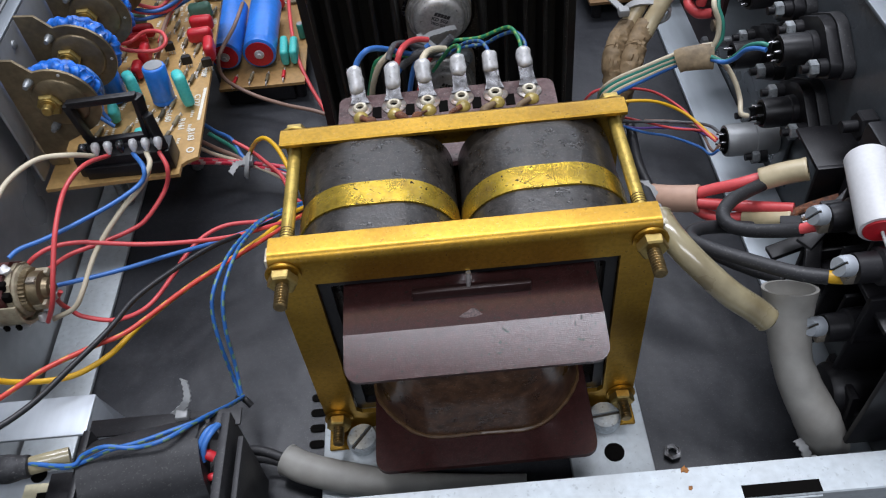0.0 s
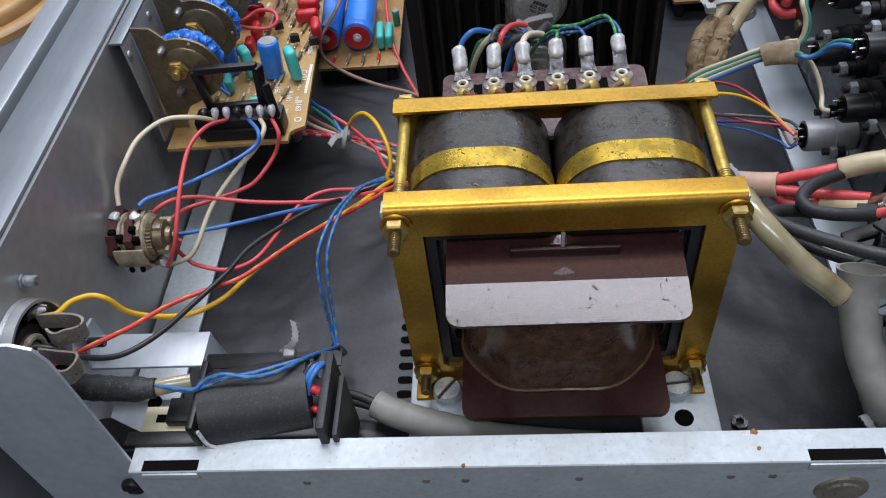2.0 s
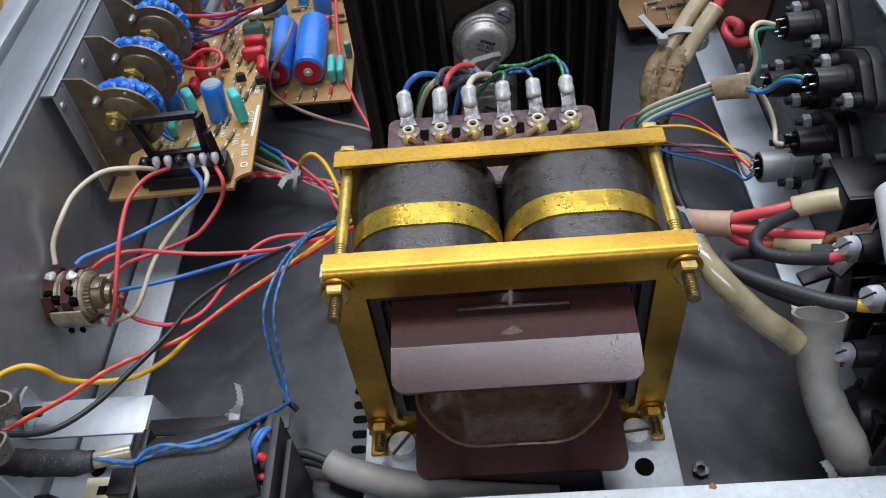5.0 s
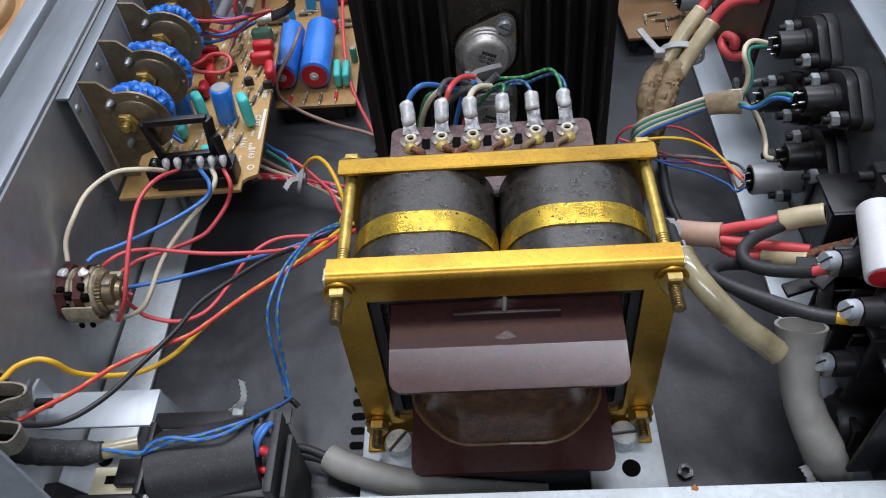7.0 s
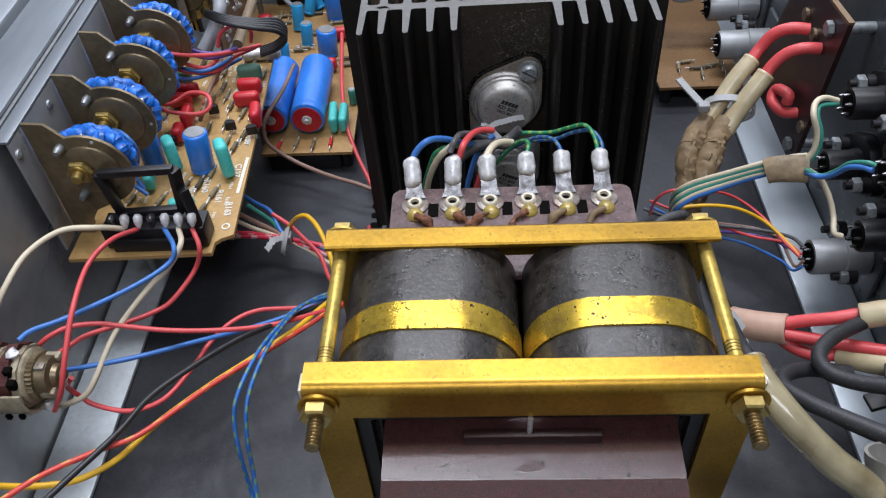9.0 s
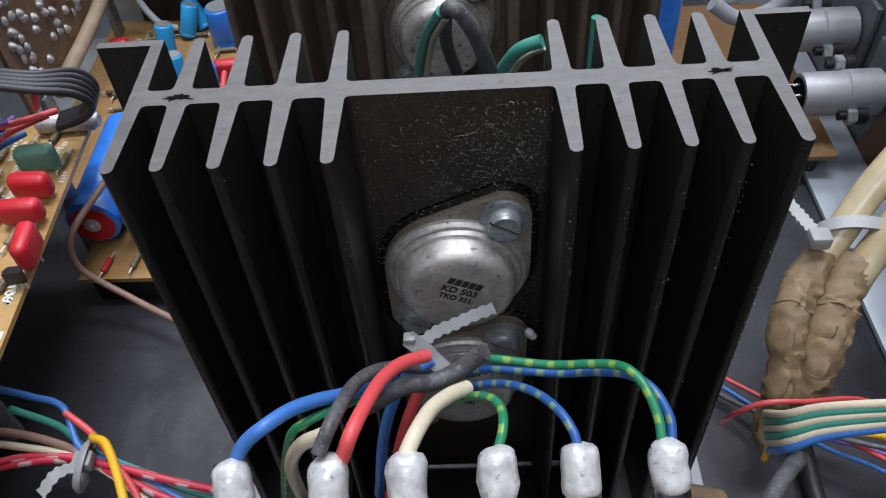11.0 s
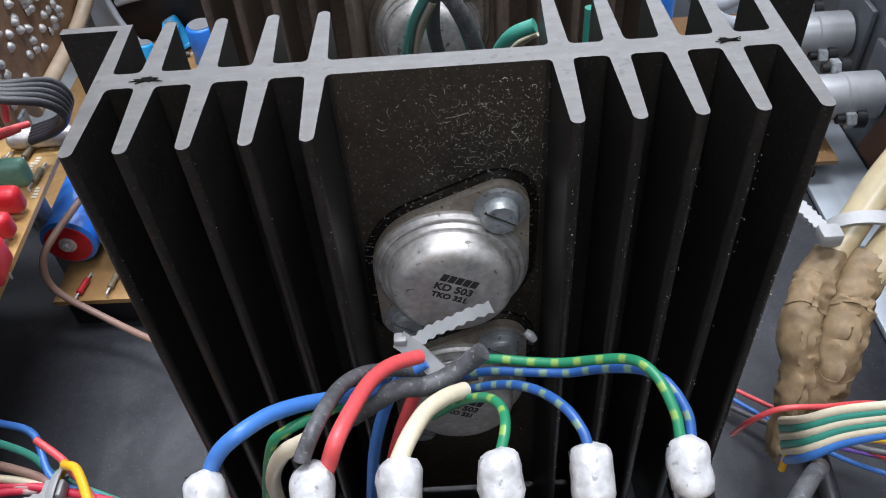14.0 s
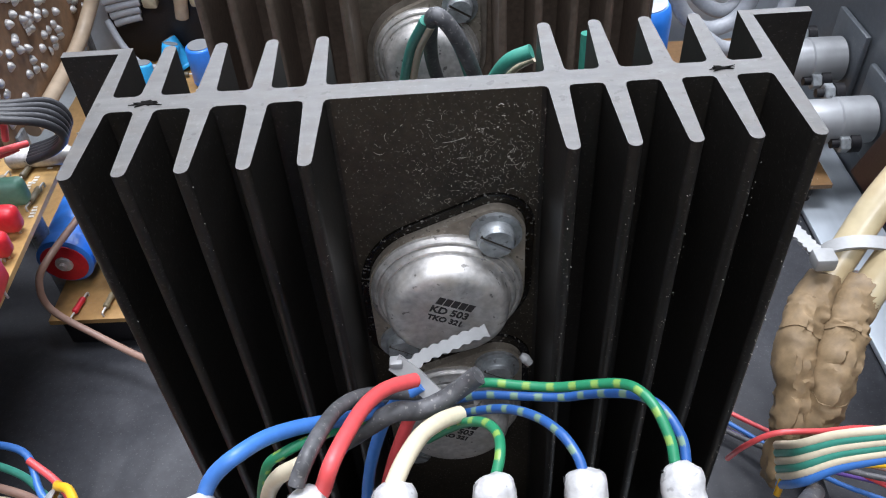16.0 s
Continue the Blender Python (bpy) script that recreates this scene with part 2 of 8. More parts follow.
BOARDMAR = mat("dark_maroon_bakelite", (0.028, 0.010, 0.009), 0.38, vary=0.3, bump=0.1, dust=0.05)
DUSTYR = mat("dusty_black_shrink", (0.022, 0.022, 0.024), 0.6, vary=0.4, grain=500, coarse=120, bump=0.5, dust=0.2, stain=(0.07, 0.07, 0.075), much=0.6)
PINKSL = mat("pinkish_sleeve", (0.52, 0.33, 0.24), 0.45, vary=0.1, grain=200, bump=0.05)
PCBM = mat("tan_phenolic_board", (0.50, 0.31, 0.115), 0.42, vary=0.2, grain=500, coarse=30, bump=0.06, dust=0.1, stain=(0.36, 0.20, 0.07), much=0.5)
PCBMID = mat("orange_brown_phenolic_board", (0.38, 0.225, 0.085), 0.42, vary=0.22, grain=500, coarse=30, bump=0.06, dust=0.1, stain=(0.28, 0.15, 0.055), much=0.55)
# tan board colour with shade put in; also the brown cut edge
PCBDARK = mat("shade_brown_phenolic_board", (0.19, 0.105, 0.042), 0.45, vary=0.25, grain=500, coarse=30, bump=0.06, dust=0.08, stain=(0.17, 0.09, 0.035), much=0.6)
PCBBACK = mat("brown_board_edge", (0.22, 0.125, 0.065), 0.5, vary=0.3, grain=400, coarse=120, bump=0.2)
BLUEC = mat("blue_sleeve", (0.03, 0.21, 0.74), 0.33, vary=0.14, grain=400, coarse=80, bump=0.05, coat=0.3)
LBLUE = mat("pale_blue_sleeve", (0.03, 0.36, 0.72), 0.35, vary=0.1, bump=0.05)
POTBLUE = mat("blue_resistor_body", (0.010, 0.15, 0.62), 0.38, vary=0.4, grain=500, coarse=250, bump=0.5, random=0.25)
TEAL = mat("teal_lacquer", (0.08, 0.56, 0.51), 0.4, vary=0.14, bump=0.15)
REDC = mat("red_lacquer", (0.55, 0.02, 0.03), 0.35, vary=0.15, bump=0.08)
REDW = mat("red_insulation", (0.66, 0.080, 0.083), 0.4, vary=0.1, bump=0.04, coarse=40)
BLUEW = mat("blue_insulation", (0.05, 0.175, 0.50), 0.4, vary=0.1, bump=0.04, coarse=40)
WHITEW = mat("cream_insulation", (0.66, 0.58, 0.42), 0.45, vary=0.08, bump=0.04)
YELW = mat("yellow_insulation", (0.75, 0.42, 0.02), 0.4, vary=0.08, bump=0.04)
BLACKW = mat("black_insulation", (0.02, 0.02, 0.022), 0.42, vary=0.15, bump=0.05, dust=0.05)
GREYW = mat("grey_insulation", (0.100, 0.100, 0.104), 0.5, vary=0.35, grain=700, coarse=250, bump=0.2, dust=0.3, stain=(0.045, 0.045, 0.047), much=0.7)
GREYC = mat("pale_grey_cable", (0.30, 0.315, 0.335), 0.42, vary=0.12, bump=0.05)
BROWNW = mat("brown_insulation", (0.26, 0.16, 0.12), 0.45, vary=0.1, bump=0.04)
GREENW = mat("green_insulation", (0.05, 0.27, 0.20), 0.4, vary=0.1, bump=0.04)
VIOLW = mat("violet_insulation", (0.16, 0.09, 0.33), 0.4, vary=0.1, bump=0.04)
BLUEYEL = striped("blue_yellow_insulation", (0.022, 0.094, 0.302), (0.15, 0.24, 0.17), 270, 0.32)
GREENYEL = striped("green_yellow_insulation", (0.017, 0.204, 0.093), (0.20, 0.34, 0.075), 270, 0.32)
REDYEL = striped("red_yellow_insulation", (0.60, 0.06, 0.04), (0.66, 0.30, 0.06), 110, 0.30)
REDWHITE = striped("red_white_insulation", (0.56, 0.03, 0.06), (0.62, 0.42, 0.40), 120, 0.35)
TRIM = mat("dull_zinc_trim", (0.235, 0.26, 0.285), 0.42, 0.4, vary=0.14, grain=250, coarse=22, bump=0.06, stretch=(1, 0.12, 1), dust=0.1, stain=(0.17, 0.18, 0.19), much=0.5)
FOOTM = mat("bluish_zinc_foot", (0.43, 0.475, 0.51), 0.40, 0.3, vary=0.12, grain=250, coarse=22, bump=0.06, stretch=(1, 0.12, 1), dust=0.05, stain=(0.30, 0.33, 0.35), much=0.4)
PANELM = mat("brushed_panel_edge", (0.36, 0.39, 0.42), 0.40, 0.4, vary=0.14, grain=250, coarse=22, bump=0.06, stretch=(1, 0.12, 1), dust=0.05, stain=(0.25, 0.27, 0.29), much=0.4)
BLUEGREEN = striped("blue_green_insulation", (0.03, 0.14, 0.44), (0.15, 0.27, 0.16), 190, 0.40)
TANTUBE = mat("dull_tan_tube", (0.40, 0.31, 0.215), 0.5, vary=0.15, grain=300, coarse=60, bump=0.05)
NYLON = mat("milky_nylon", (0.37, 0.375, 0.37), 0.4, vary=0.08, bump=0.05, sub=0.25)
POTPLATE = mat("brass_brown_plate", (0.25, 0.195, 0.115), 0.36, 0.6, vary=0.25, grain=400, coarse=60, bump=0.06, stain=(0.13, 0.095, 0.055), much=0.6)
DARKPLATE = mat("dark_olive_plate", (0.13, 0.11, 0.07), 0.4, 0.5, vary=0.35, grain=400, coarse=120, bump=0.1)
RODM = mat("gold_plated_rod", (0.60, 0.43, 0.10), 0.38, 0.6, vary=0.2, grain=600, coarse=150, bump=0.1, stain=(0.36, 0.22, 0.05), much=0.5, pits=0.3)
NUTBRASS = mat("brass_bush", (0.50, 0.37, 0.13), 0.36, 0.85, vary=0.2, stain=(0.24, 0.16, 0.05), much=0.6)
RUSTLEAD = mat("rust_brown_textile_lead", (0.20, 0.075, 0.035), 0.8, vary=0.6, grain=900, coarse=420, bump=1.0, stain=(0.07, 0.03, 0.02), much=0.9, dust=0.2)
EYELET = mat("pale_brass_eyelet", (0.66, 0.61, 0.48), 0.42, 0.2, vary=0.25, grain=600, coarse=250, bump=0.25, stain=(0.34, 0.23, 0.12), much=0.5, pits=0.5)
DISCM = mat("tinned_copper_disc", (0.34, 0.31, 0.285), 0.34, 0.5, vary=0.4, grain=500, coarse=260, bump=0.25, stain=(0.36, 0.17, 0.085), much=0.75, pits=0.6)
LEAFM = mat("yellow_varnish_drop", (0.40, 0.30, 0.075), 0.32, 0.05, vary=0.3, grain=400, coarse=200, bump=0.2, coat=0.4)
PAPER = mat("tan_paper_tape", (0.235, 0.162, 0.085), 0.7, vary=0.25, grain=500, coarse=140, bump=0.7, stain=(0.11, 0.075, 0.04), much=0.6)
TABLEM = mat("dark_ribbed_mat", (0.045, 0.045, 0.047), 0.6, vary=0.3, grain=300, coarse=40, bump=0.3)
WOOD = mat("varnished_pine", (0.46, 0.26, 0.10), 0.4, vary=0.25, grain=120, coarse=20, bump=0.08, stretch=(1, 0.3, 1), stain=(0.28, 0.14, 0.05), much=0.5)
TABLETOP = mat("grey_table_laminate", (0.10, 0.105, 0.12), 0.5, vary=0.15, grain=200, coarse=12, bump=0.05)
WHITEP = mat("white_print", (0.74, 0.71, 0.62), 0.6, vary=0.1, bump=0)
SILVERC = mat("aluminium_can", (0.32, 0.33, 0.335), 0.45, 0.4, vary=0.15, grain=200, coarse=30, bump=0.06, stretch=(1, 1, 0.1))
MAROON = mat("maroon_bakelite_board", (0.075, 0.020, 0.018), 0.4, vary=0.25, bump=0.1, dust=0.05)
DIRTYIVORY = mat("dirty_ivory_plastic", (0.40, 0.35, 0.24), 0.45, vary=0.25, grain=400, coarse=160, bump=0.1, stain=(0.12, 0.07, 0.05), much=0.7)
INK = mat("black_ink", (0.02, 0.018, 0.018), 0.6, vary=0.1, bump=0)
RUST = mat("orange_rust", (0.36, 0.15, 0.04), 0.8, vary=0.4, grain=900, coarse=400, bump=0.5)
IVORY = mat("ivory_plastic", (0.58, 0.53, 0.36), 0.45, vary=0.08, bump=0.05)
# rusty slot floor, coloured darker to stand for the shade in the slot
SLOTDARK = mat("rusty_shaded_slot", (0.06, 0.05, 0.038), 0.8, vary=0.5, bump=0.2)
# near-black that paints the darkness inside holes and slots that are not cut
HOLE = mat("dark_inside", (0.005, 0.0045, 0.004), 0.95, vary=0.1, bump=0, spec=0.05)

# ---- mesh helpers ----


def thing(name, label, category, group="", kind="", at=(0, 0, 0)):
    ob = new(name)
    ob.empty_display_size = 0.01
    ob.location = at
    return tagged(ob, label, category, group, kind)


def part(name, bm, material, parent=None, label="", smooth=True):
    """Links a bmesh as one mesh object, under a thing or a part; coordinates are the world's."""
    me = bpy.data.meshes.new(name)
    bmesh.ops.recalc_face_normals(bm, faces=bm.faces)
    bm.to_mesh(me)
    bm.free()
    if smooth:
        for p in me.polygons:
            p.use_smooth = True
        me.set_sharp_from_angle(angle=radians(38))
    for m in material if isinstance(material, (list, tuple)) else [material]:
        me.materials.append(m)
    ob = new(name, me)
    if parent is not None:
        ob.parent = parent
        if parent.parent is None:
            ob.matrix_parent_inverse = parent.matrix_basis.inverted()
    return tagged(ob, label)


def lone(name, bm, material, label, category, group="", kind="", smooth=True):
    return tagged(part(name, bm, material, None, label, smooth), label, category, group, kind)


def box(bm, x0, x1, y0, y1, z0, z1, bev=0.0, seg=2, m=None):
    r = bmesh.ops.create_cube(bm, size=1)
    v = r["verts"]
    bmesh.ops.scale(bm, vec=(x1 - x0, y1 - y0, z1 - z0), verts=v)
    bmesh.ops.translate(bm, vec=((x0 + x1) / 2, (y0 + y1) / 2, (z0 + z1) / 2), verts=v)
    if bev:
        es = list({e for q in v for e in q.link_edges})
        r = bmesh.ops.bevel(bm, geom=es, offset=bev, segments=seg, profile=0.5, affect="EDGES")
        v = list({q for f in r["faces"] for q in f.verts} | {q for q in v if q.is_valid})
    if m is not None:
        bmesh.ops.transform(bm, matrix=m, verts=v)
    return bm


def BB(*a, **k):
    return box(bmesh.new(), *a, **k)


def frame_of(p0, p1):
    d = (Vector(p1) - Vector(p0)).normalized()
    up = Vector((0, 0, 1)) if abs(d.z) < 0.95 else Vector((0, 1, 0))
    x = up.cross(d).normalized()
    return x, d.cross(x).normalized(), d


def lathe(bm, p0, p1, profile, seg=24, cap=True):
    """Rings round the line p0 to p1. profile: rows of (share of the way or metres past it, radius)."""
    p0, p1 = Vector(p0), Vector(p1)
    x, y, d = frame_of(p0, p1)
    rings = []
    for s, r in profile:
        c = p0.lerp(p1, s)
        rings.append([bm.verts.new(c + r * (math.cos(a) * x + math.sin(a) * y)) for a in [2 * math.pi * i / seg for i in range(seg)]])
    for a, b in zip(rings, rings[1:]):
        for i in range(seg):
            bm.faces.new((a[i], a[(i + 1) % seg], b[(i + 1) % seg], b[i]))
    if cap:
        bm.faces.new(rings[0][::-1])
        bm.faces.new(rings[-1])
    return bm


def cyl(bm, p0, p1, r, seg=20, bev=0.0):
    n = (Vector(p1) - Vector(p0)).length
    if bev:
        return lathe(bm, p0, p1, [(0, r - bev), (bev / n, r), (1 - bev / n, r), (1, r - bev)], seg)
    return lathe(bm, p0, p1, [(0, r), (1, r)], seg)


def CY(*a, **k):
    return cyl(bmesh.new(), *a, **k)


def spline(pts, step=6):
    pts = [Vector(p) for p in pts]
    if len(pts) < 3:
        return pts
    ext = [2 * pts[0] - pts[1]] + pts + [2 * pts[-1] - pts[-2]]
    out = []
    for i in range(1, len(ext) - 2):
        a, b, c, d = ext[i - 1 : i + 3]
        for k in range(step):
            t = k / step
            out.append(0.5 * (2 * b + (c - a) * t + (2 * a - 5 * b + 4 * c - d) * t * t + (3 * b - a - 3 * c + d) * t ** 3))
    return out + [pts[-1]]


def sweep(bm, pts, r, seg=10, step=6, ends=True, flat=1.0, wob=0.0):
    """A round tube along a smooth line; r a number or one radius for each given point. Lays u along its length, in metres."""
    line = spline(pts, step)
    n = len(line)
    radii = [r] * n if isinstance(r, (int, float)) else [float(np.interp(i / (n - 1) * (len(r) - 1), range(len(r)), r)) for i in range(n)]
    uv = bm.loops.layers.uv.verify()
    t0 = (line[1] - line[0]).normalized()
    x = t0.orthogonal().normalized()
    rings, us, u = [], [], 0.0
    for i, p in enumerate(line):
        t = (line[min(i + 1, n - 1)] - line[max(i - 1, 0)]).normalized()
        x = (x - t * x.dot(t)).normalized()
        y = t.cross(x)
        rr = radii[i] * (1 + wob * (noise.noise(p * 400) if wob else 0))
        rings.append([bm.verts.new(p + rr * (math.cos(a) * x + flat * math.sin(a) * y)) for a in [2 * math.pi * k / seg for k in range(seg)]])
        us.append(u)
        if i < n - 1:
            u += (line[i + 1] - p).length
    for i, (a, b) in enumerate(zip(rings, rings[1:])):
        for k in range(seg):
            f = bm.faces.new((a[k], a[(k + 1) % seg], b[(k + 1) % seg], b[k]))
            for lp, (uu, vv) in zip(f.loops, ((us[i], k / seg), (us[i], (k + 1) / seg), (us[i + 1], (k + 1) / seg), (us[i + 1], k / seg))):
                lp[uv].uv = (uu, vv)
    if ends:
        bm.faces.new(rings[0][::-1])
        bm.faces.new(rings[-1])
    return bm


def SW(*a, **k):
    return sweep(bmesh.new(), *a, **k)


def wire(pts, r, material, label, name="wire", category="wire", group="", seg=12):
    ob = lone(name, SW(pts, r, 20 if r > 0.0025 else 14 if r > 0.0015 else seg, 8 if r > 0.0025 else 6), material, label, category, group)
    if name == "cable_sleeve":
        line = spline(pts, 8)
        for p, q in ((line[0], line[1]), (line[-1], line[-2])):
            d = (Vector(p) - Vector(q)).normalized()
            part("cut_rim", lathe(bmesh.new(), p - d * 0.0008, p + d * 0.0004, [(0, r * 1.03), (0.7, r * 1.03), (1, r * 0.97), (1, r * 0.78)], 22, False), material, ob)
            part("bore", CY(p + d * 0.00005, p + d * 0.0002, r * 0.80, 20), HOLE, ob, "dark open end")
    return ob


def prism(bm, outline, lo, hi, axis="z", bev=0.0):
    """A plate with the given outline (pairs), from lo to hi along the axis."""
    put = {"z": lambda a, b, c: (a, b, c), "y": lambda a, b, c: (a, c, b), "x": lambda a, b, c: (c, a, b)}[axis]
    v0 = [bm.verts.new(put(a, b, lo)) for a, b in outline]
    v1 = [bm.verts.new(put(a, b, hi)) for a, b in outline]
    n = len(outline)
    f = [bm.faces.new(v0[::-1]), bm.faces.new(v1)] + [bm.faces.new((v0[i], v0[(i + 1) % n], v1[(i + 1) % n], v1[i])) for i in range(n)]
    if bev:
        bmesh.ops.bevel(bm, geom=[e for q in f[:2] for e in q.edges], offset=bev, segments=1, affect="EDGES")
    return bm


def round_rect(x0, x1, y0, y1, r, n=5):
    out = []
    for cx, cy, a0 in ((x1 - r, y1 - r, 0), (x0 + r, y1 - r, 90), (x0 + r, y0 + r, 180), (x1 - r, y0 + r, 270)):
        out += [(cx + r * math.cos(radians(a0 + 90 * k / n)), cy + r * math.sin(radians(a0 + 90 * k / n))) for k in range(n + 1)]
    return out


def ring_plate(bm, outer, inner, lo, hi, axis="y"):
    """A frame between two outlines with the same number of points."""
    put = {"z": lambda a, b, c: (a, b, c), "y": lambda a, b, c: (a, c, b), "x": lambda a, b, c: (c, a, b)}[axis]
    q = [[bm.verts.new(put(a, b, c)) for a, b in o] for o, c in ((outer, lo), (outer, hi), (inner, hi), (inner, lo))]
    n = len(outer)
    for k in range(4):
        a, b = q[k], q[(k + 1) % 4]
        for i in range(n):
            bm.faces.new((a[i], a[(i + 1) % n], b[(i + 1) % n], b[i]))
    return bm


def hexa(bm, p0, p1, r):
    """A hexagonal nut with chamfered faces."""
    lathe(bm, p0, p1, [(0, r * 1.06), (1, r * 1.06)], 6)
    bmesh.ops.bevel(bm, geom=[e for e in bm.edges if len(e.link_faces) == 2 and any(len(f.verts) == 6 for f in e.link_faces)], offset=r * 0.12, segments=1, affect="EDGES")
    return bm


def thread(bm, p0, p1, r, pitch=0.00088):
    n = max(2, int((Vector(p1) - Vector(p0)).length / pitch))
    prof = []
    for i in range(n):
        prof += [((i + 0.05) / n, r * 0.68), ((i + 0.45) / n, r), ((i + 0.6) / n, r)]
    return lathe(bm, p0, p1, prof + [(1, r * 0.8)], 14)


def slotted_head(p, d, r, h, parent, material=None, name="screw", slot=0.6):
    """A round screw head at p that looks along d, with a slot cut as two raised halves."""
    p, d = Vector(p), Vector(d).normalized()
    x, y, _ = frame_of(p, p + d)
    bm = bmesh.new()
    lathe(bm, p, p + d * h * 0.75, [(0, r), (0.8, r), (1, r * 0.93)], 22)
    bm.normal_update()
    for f in bm.faces:
        f.material_index = int((f.calc_center_median() - p).dot(d) > h * 0.74)
    c, s = math.cos(slot), math.sin(slot)
    u, w = c * x + s * y, -s * x + c * y
    g = r * 0.13
    for sg in (1, -1):
        a0 = math.asin(g / r)
        ring = [r * 0.93 * (math.cos(a) * u + sg * math.sin(a) * w) for a in np.linspace(a0, math.pi - a0, 11)]
        lo = [bm.verts.new(p + d * h * 0.75 + q) for q in ring]
        hi = [bm.verts.new(p + d * h + q * 0.93 + sg * w * g * 0.1) for q in ring]
        bm.faces.new(hi)
        for i in range(len(ring)):
            bm.faces.new((lo[i], lo[(i + 1) % len(ring)], hi[(i + 1) % len(ring)], hi[i]))
    return part(name, bm, [material or SCREWM, SLOTDARK], parent)

# ---- the chassis ----
WL, WR, YB, YF = -0.166, 0.143, 0.345, -0.045

part("table", BB(-1.2, 1.2, -0.9, 1.3, -0.045, -0.02), TABLETOP)
tagged(bpy.data.objects["table"], "dark grey table top under the chassis", "table", kind="structure")
lone("wooden_board", BB(0.205, 0.520, 0.300, 0.640, -0.0199, -0.004, 0.002), WOOD, "varnished pine board lying on the table", "board")
bowl = thing("turned_wooden_stand", "round turned pine stand with stepped rings on the table", "wooden stand", at=(-0.4011, 0.3483, -0.02))
for k, (r0, z0, z1) in enumerate(((0.0758, -0.0199, -0.012), (0.0682, -0.0119, -0.002), (0.0545, -0.0019, 0.004), (0.0470, 0.0041, 0.014))):
    part("step", lathe(bmesh.new(), (-0.4011, 0.3483, z0), (-0.4011, 0.3483, z1), [(0, r0), (0.6, r0), (0.9, r0 - 0.002), (1, r0 - 0.005)], 90), WOOD, bowl)
floor = bmesh.new()
box(floor, WL, WR, YF, YB, -0.004, 0.0)
lone("floor", floor, FLOORM, "black fibre sheet lining the chassis bottom", "floor", kind="structure")
lone("mat", BB(-0.75, 0.75, -0.75, 0.02, -0.0195, -0.0155), TABLEM, "dark ribbed mat on the table under the chassis", "mat", kind="structure")
lone("floor_strip_1", BB(WL + 0.001, -0.1445, YF, YB, 0.0004, 0.0024, 0.0004), PALE, "pale metal foot of the front wall", "metal strip", kind="structure")
lone("floor_strip_2", BB(0.1205, WR - 0.0005, YF, YB, 0.0004, 0.0026, 0.0004), FOOTM, "bluish zinc foot of the rear wall", "metal strip", kind="structure")

# vent slots beside the transformer: near-black plates on the floor, painted as their inner shade
vent = thing("vent", "row of short slots punched in the black floor", "vent", kind="structure")
for k in range(30):
    y = -0.0109 + 0.0064 * k
    part("slot", prism(bmesh.new(), round_rect(-0.0578, -0.0520, y, y + 0.0030, 0.0014, 4), 0.0002, 0.0006), HOLE, vent)

# long pale mounting strips under transformer and heat sinks
def mounting_strip(name, x0, x1, holes):
    bm = BB(x0, x1, -0.036, 0.30, 0.0004, 0.0042, 0.0005)
    ob = lone(name, bm, PALE, "pale metal mounting strip screwed to the floor", "metal strip", kind="structure")
    for hx, hy in holes:
        part("hole", CY((hx, hy, 0.0041), (hx, hy, 0.0046), 0.0034, 20), HOLE, ob)
    return ob

mounting_strip("floor_strip_3", -0.0515, -0.026, [(-0.034, -0.022)])
mounting_strip("floor_strip_4", 0.034, 0.0615, [(0.0491, -0.0182)])

# front wall (the side with the pots) and its outer profile
wall = bmesh.new()
box(wall, WL - 0.0015, WL, YF, YB, 0.0, 0.1)
lone("wall_west", wall, WALLM, "dull galvanised steel wall behind the front panel", "wall", kind="structure")
lone("trim_1", BB(-0.1870, -0.1672, YF, YB, 0.1002, 0.1018, 0.0005), TRIM, "grey folded top flange of the front wall", "metal trim", kind="structure")
lone("trim_2", BB(-0.1870, -0.1855, YF, YB, 0.088, 0.1000, 0.0004), TRIM, "downward fold of the front flange", "metal trim", kind="structure")
lone("front_panel", BB(-0.2005, -0.1900, YF - 0.01, YB, -0.012, 0.1035, 0.0008), PANELM, "thick brushed aluminium front panel seen from its edge", "front panel", kind="structure")
# corner plate
bm = prism(bmesh.new(), [(WL - 0.014, 0.0), (-0.1405, 0.0), (-0.1405, 0.092), (-0.1425, 0.0985), (-0.148, 0.101), (WL - 0.014, 0.101)], YF - 0.0010, YF, "y")
corner = lone("corner_plate", bm, ZINC, "grey zinc corner plate joining wall and front rail", "metal plate", kind="structure")

# rail along the near side
bm = bmesh.new()
prism(bm, [(-0.0385, 0.032), (-0.0385, 0.0302), (-0.0478, 0.0302), (-0.0478, 0.0), (-0.0496, 0.0), (-0.0496, 0.0316), (-0.0492, 0.032)], -0.1405, 0.143, "x")
lone("rail_south", bm, PALE, "pale painted steel angle rail with rust spots", "rail", kind="structure", smooth=False)

# rear wall with the sockets, far end wall
lone("wall_east", BB(WR, WR + 0.0015, YF, YB, 0.0, 0.105), DARKWALL, "dark grey painted rear panel", "wall", kind="structure")
lone("trim_3", BB(WR - 0.001, WR + 0.015, YF, YB, 0.1052, 0.1068, 0.0005), TRIM, "scuffed zinc top flange of the rear panel", "metal trim", kind="structure")
lone("wall_north", BB(WL, WR, YB, YB + 0.002, 0.0, 0.1), ZINC, "bright zinc end wall", "wall", kind="structure")


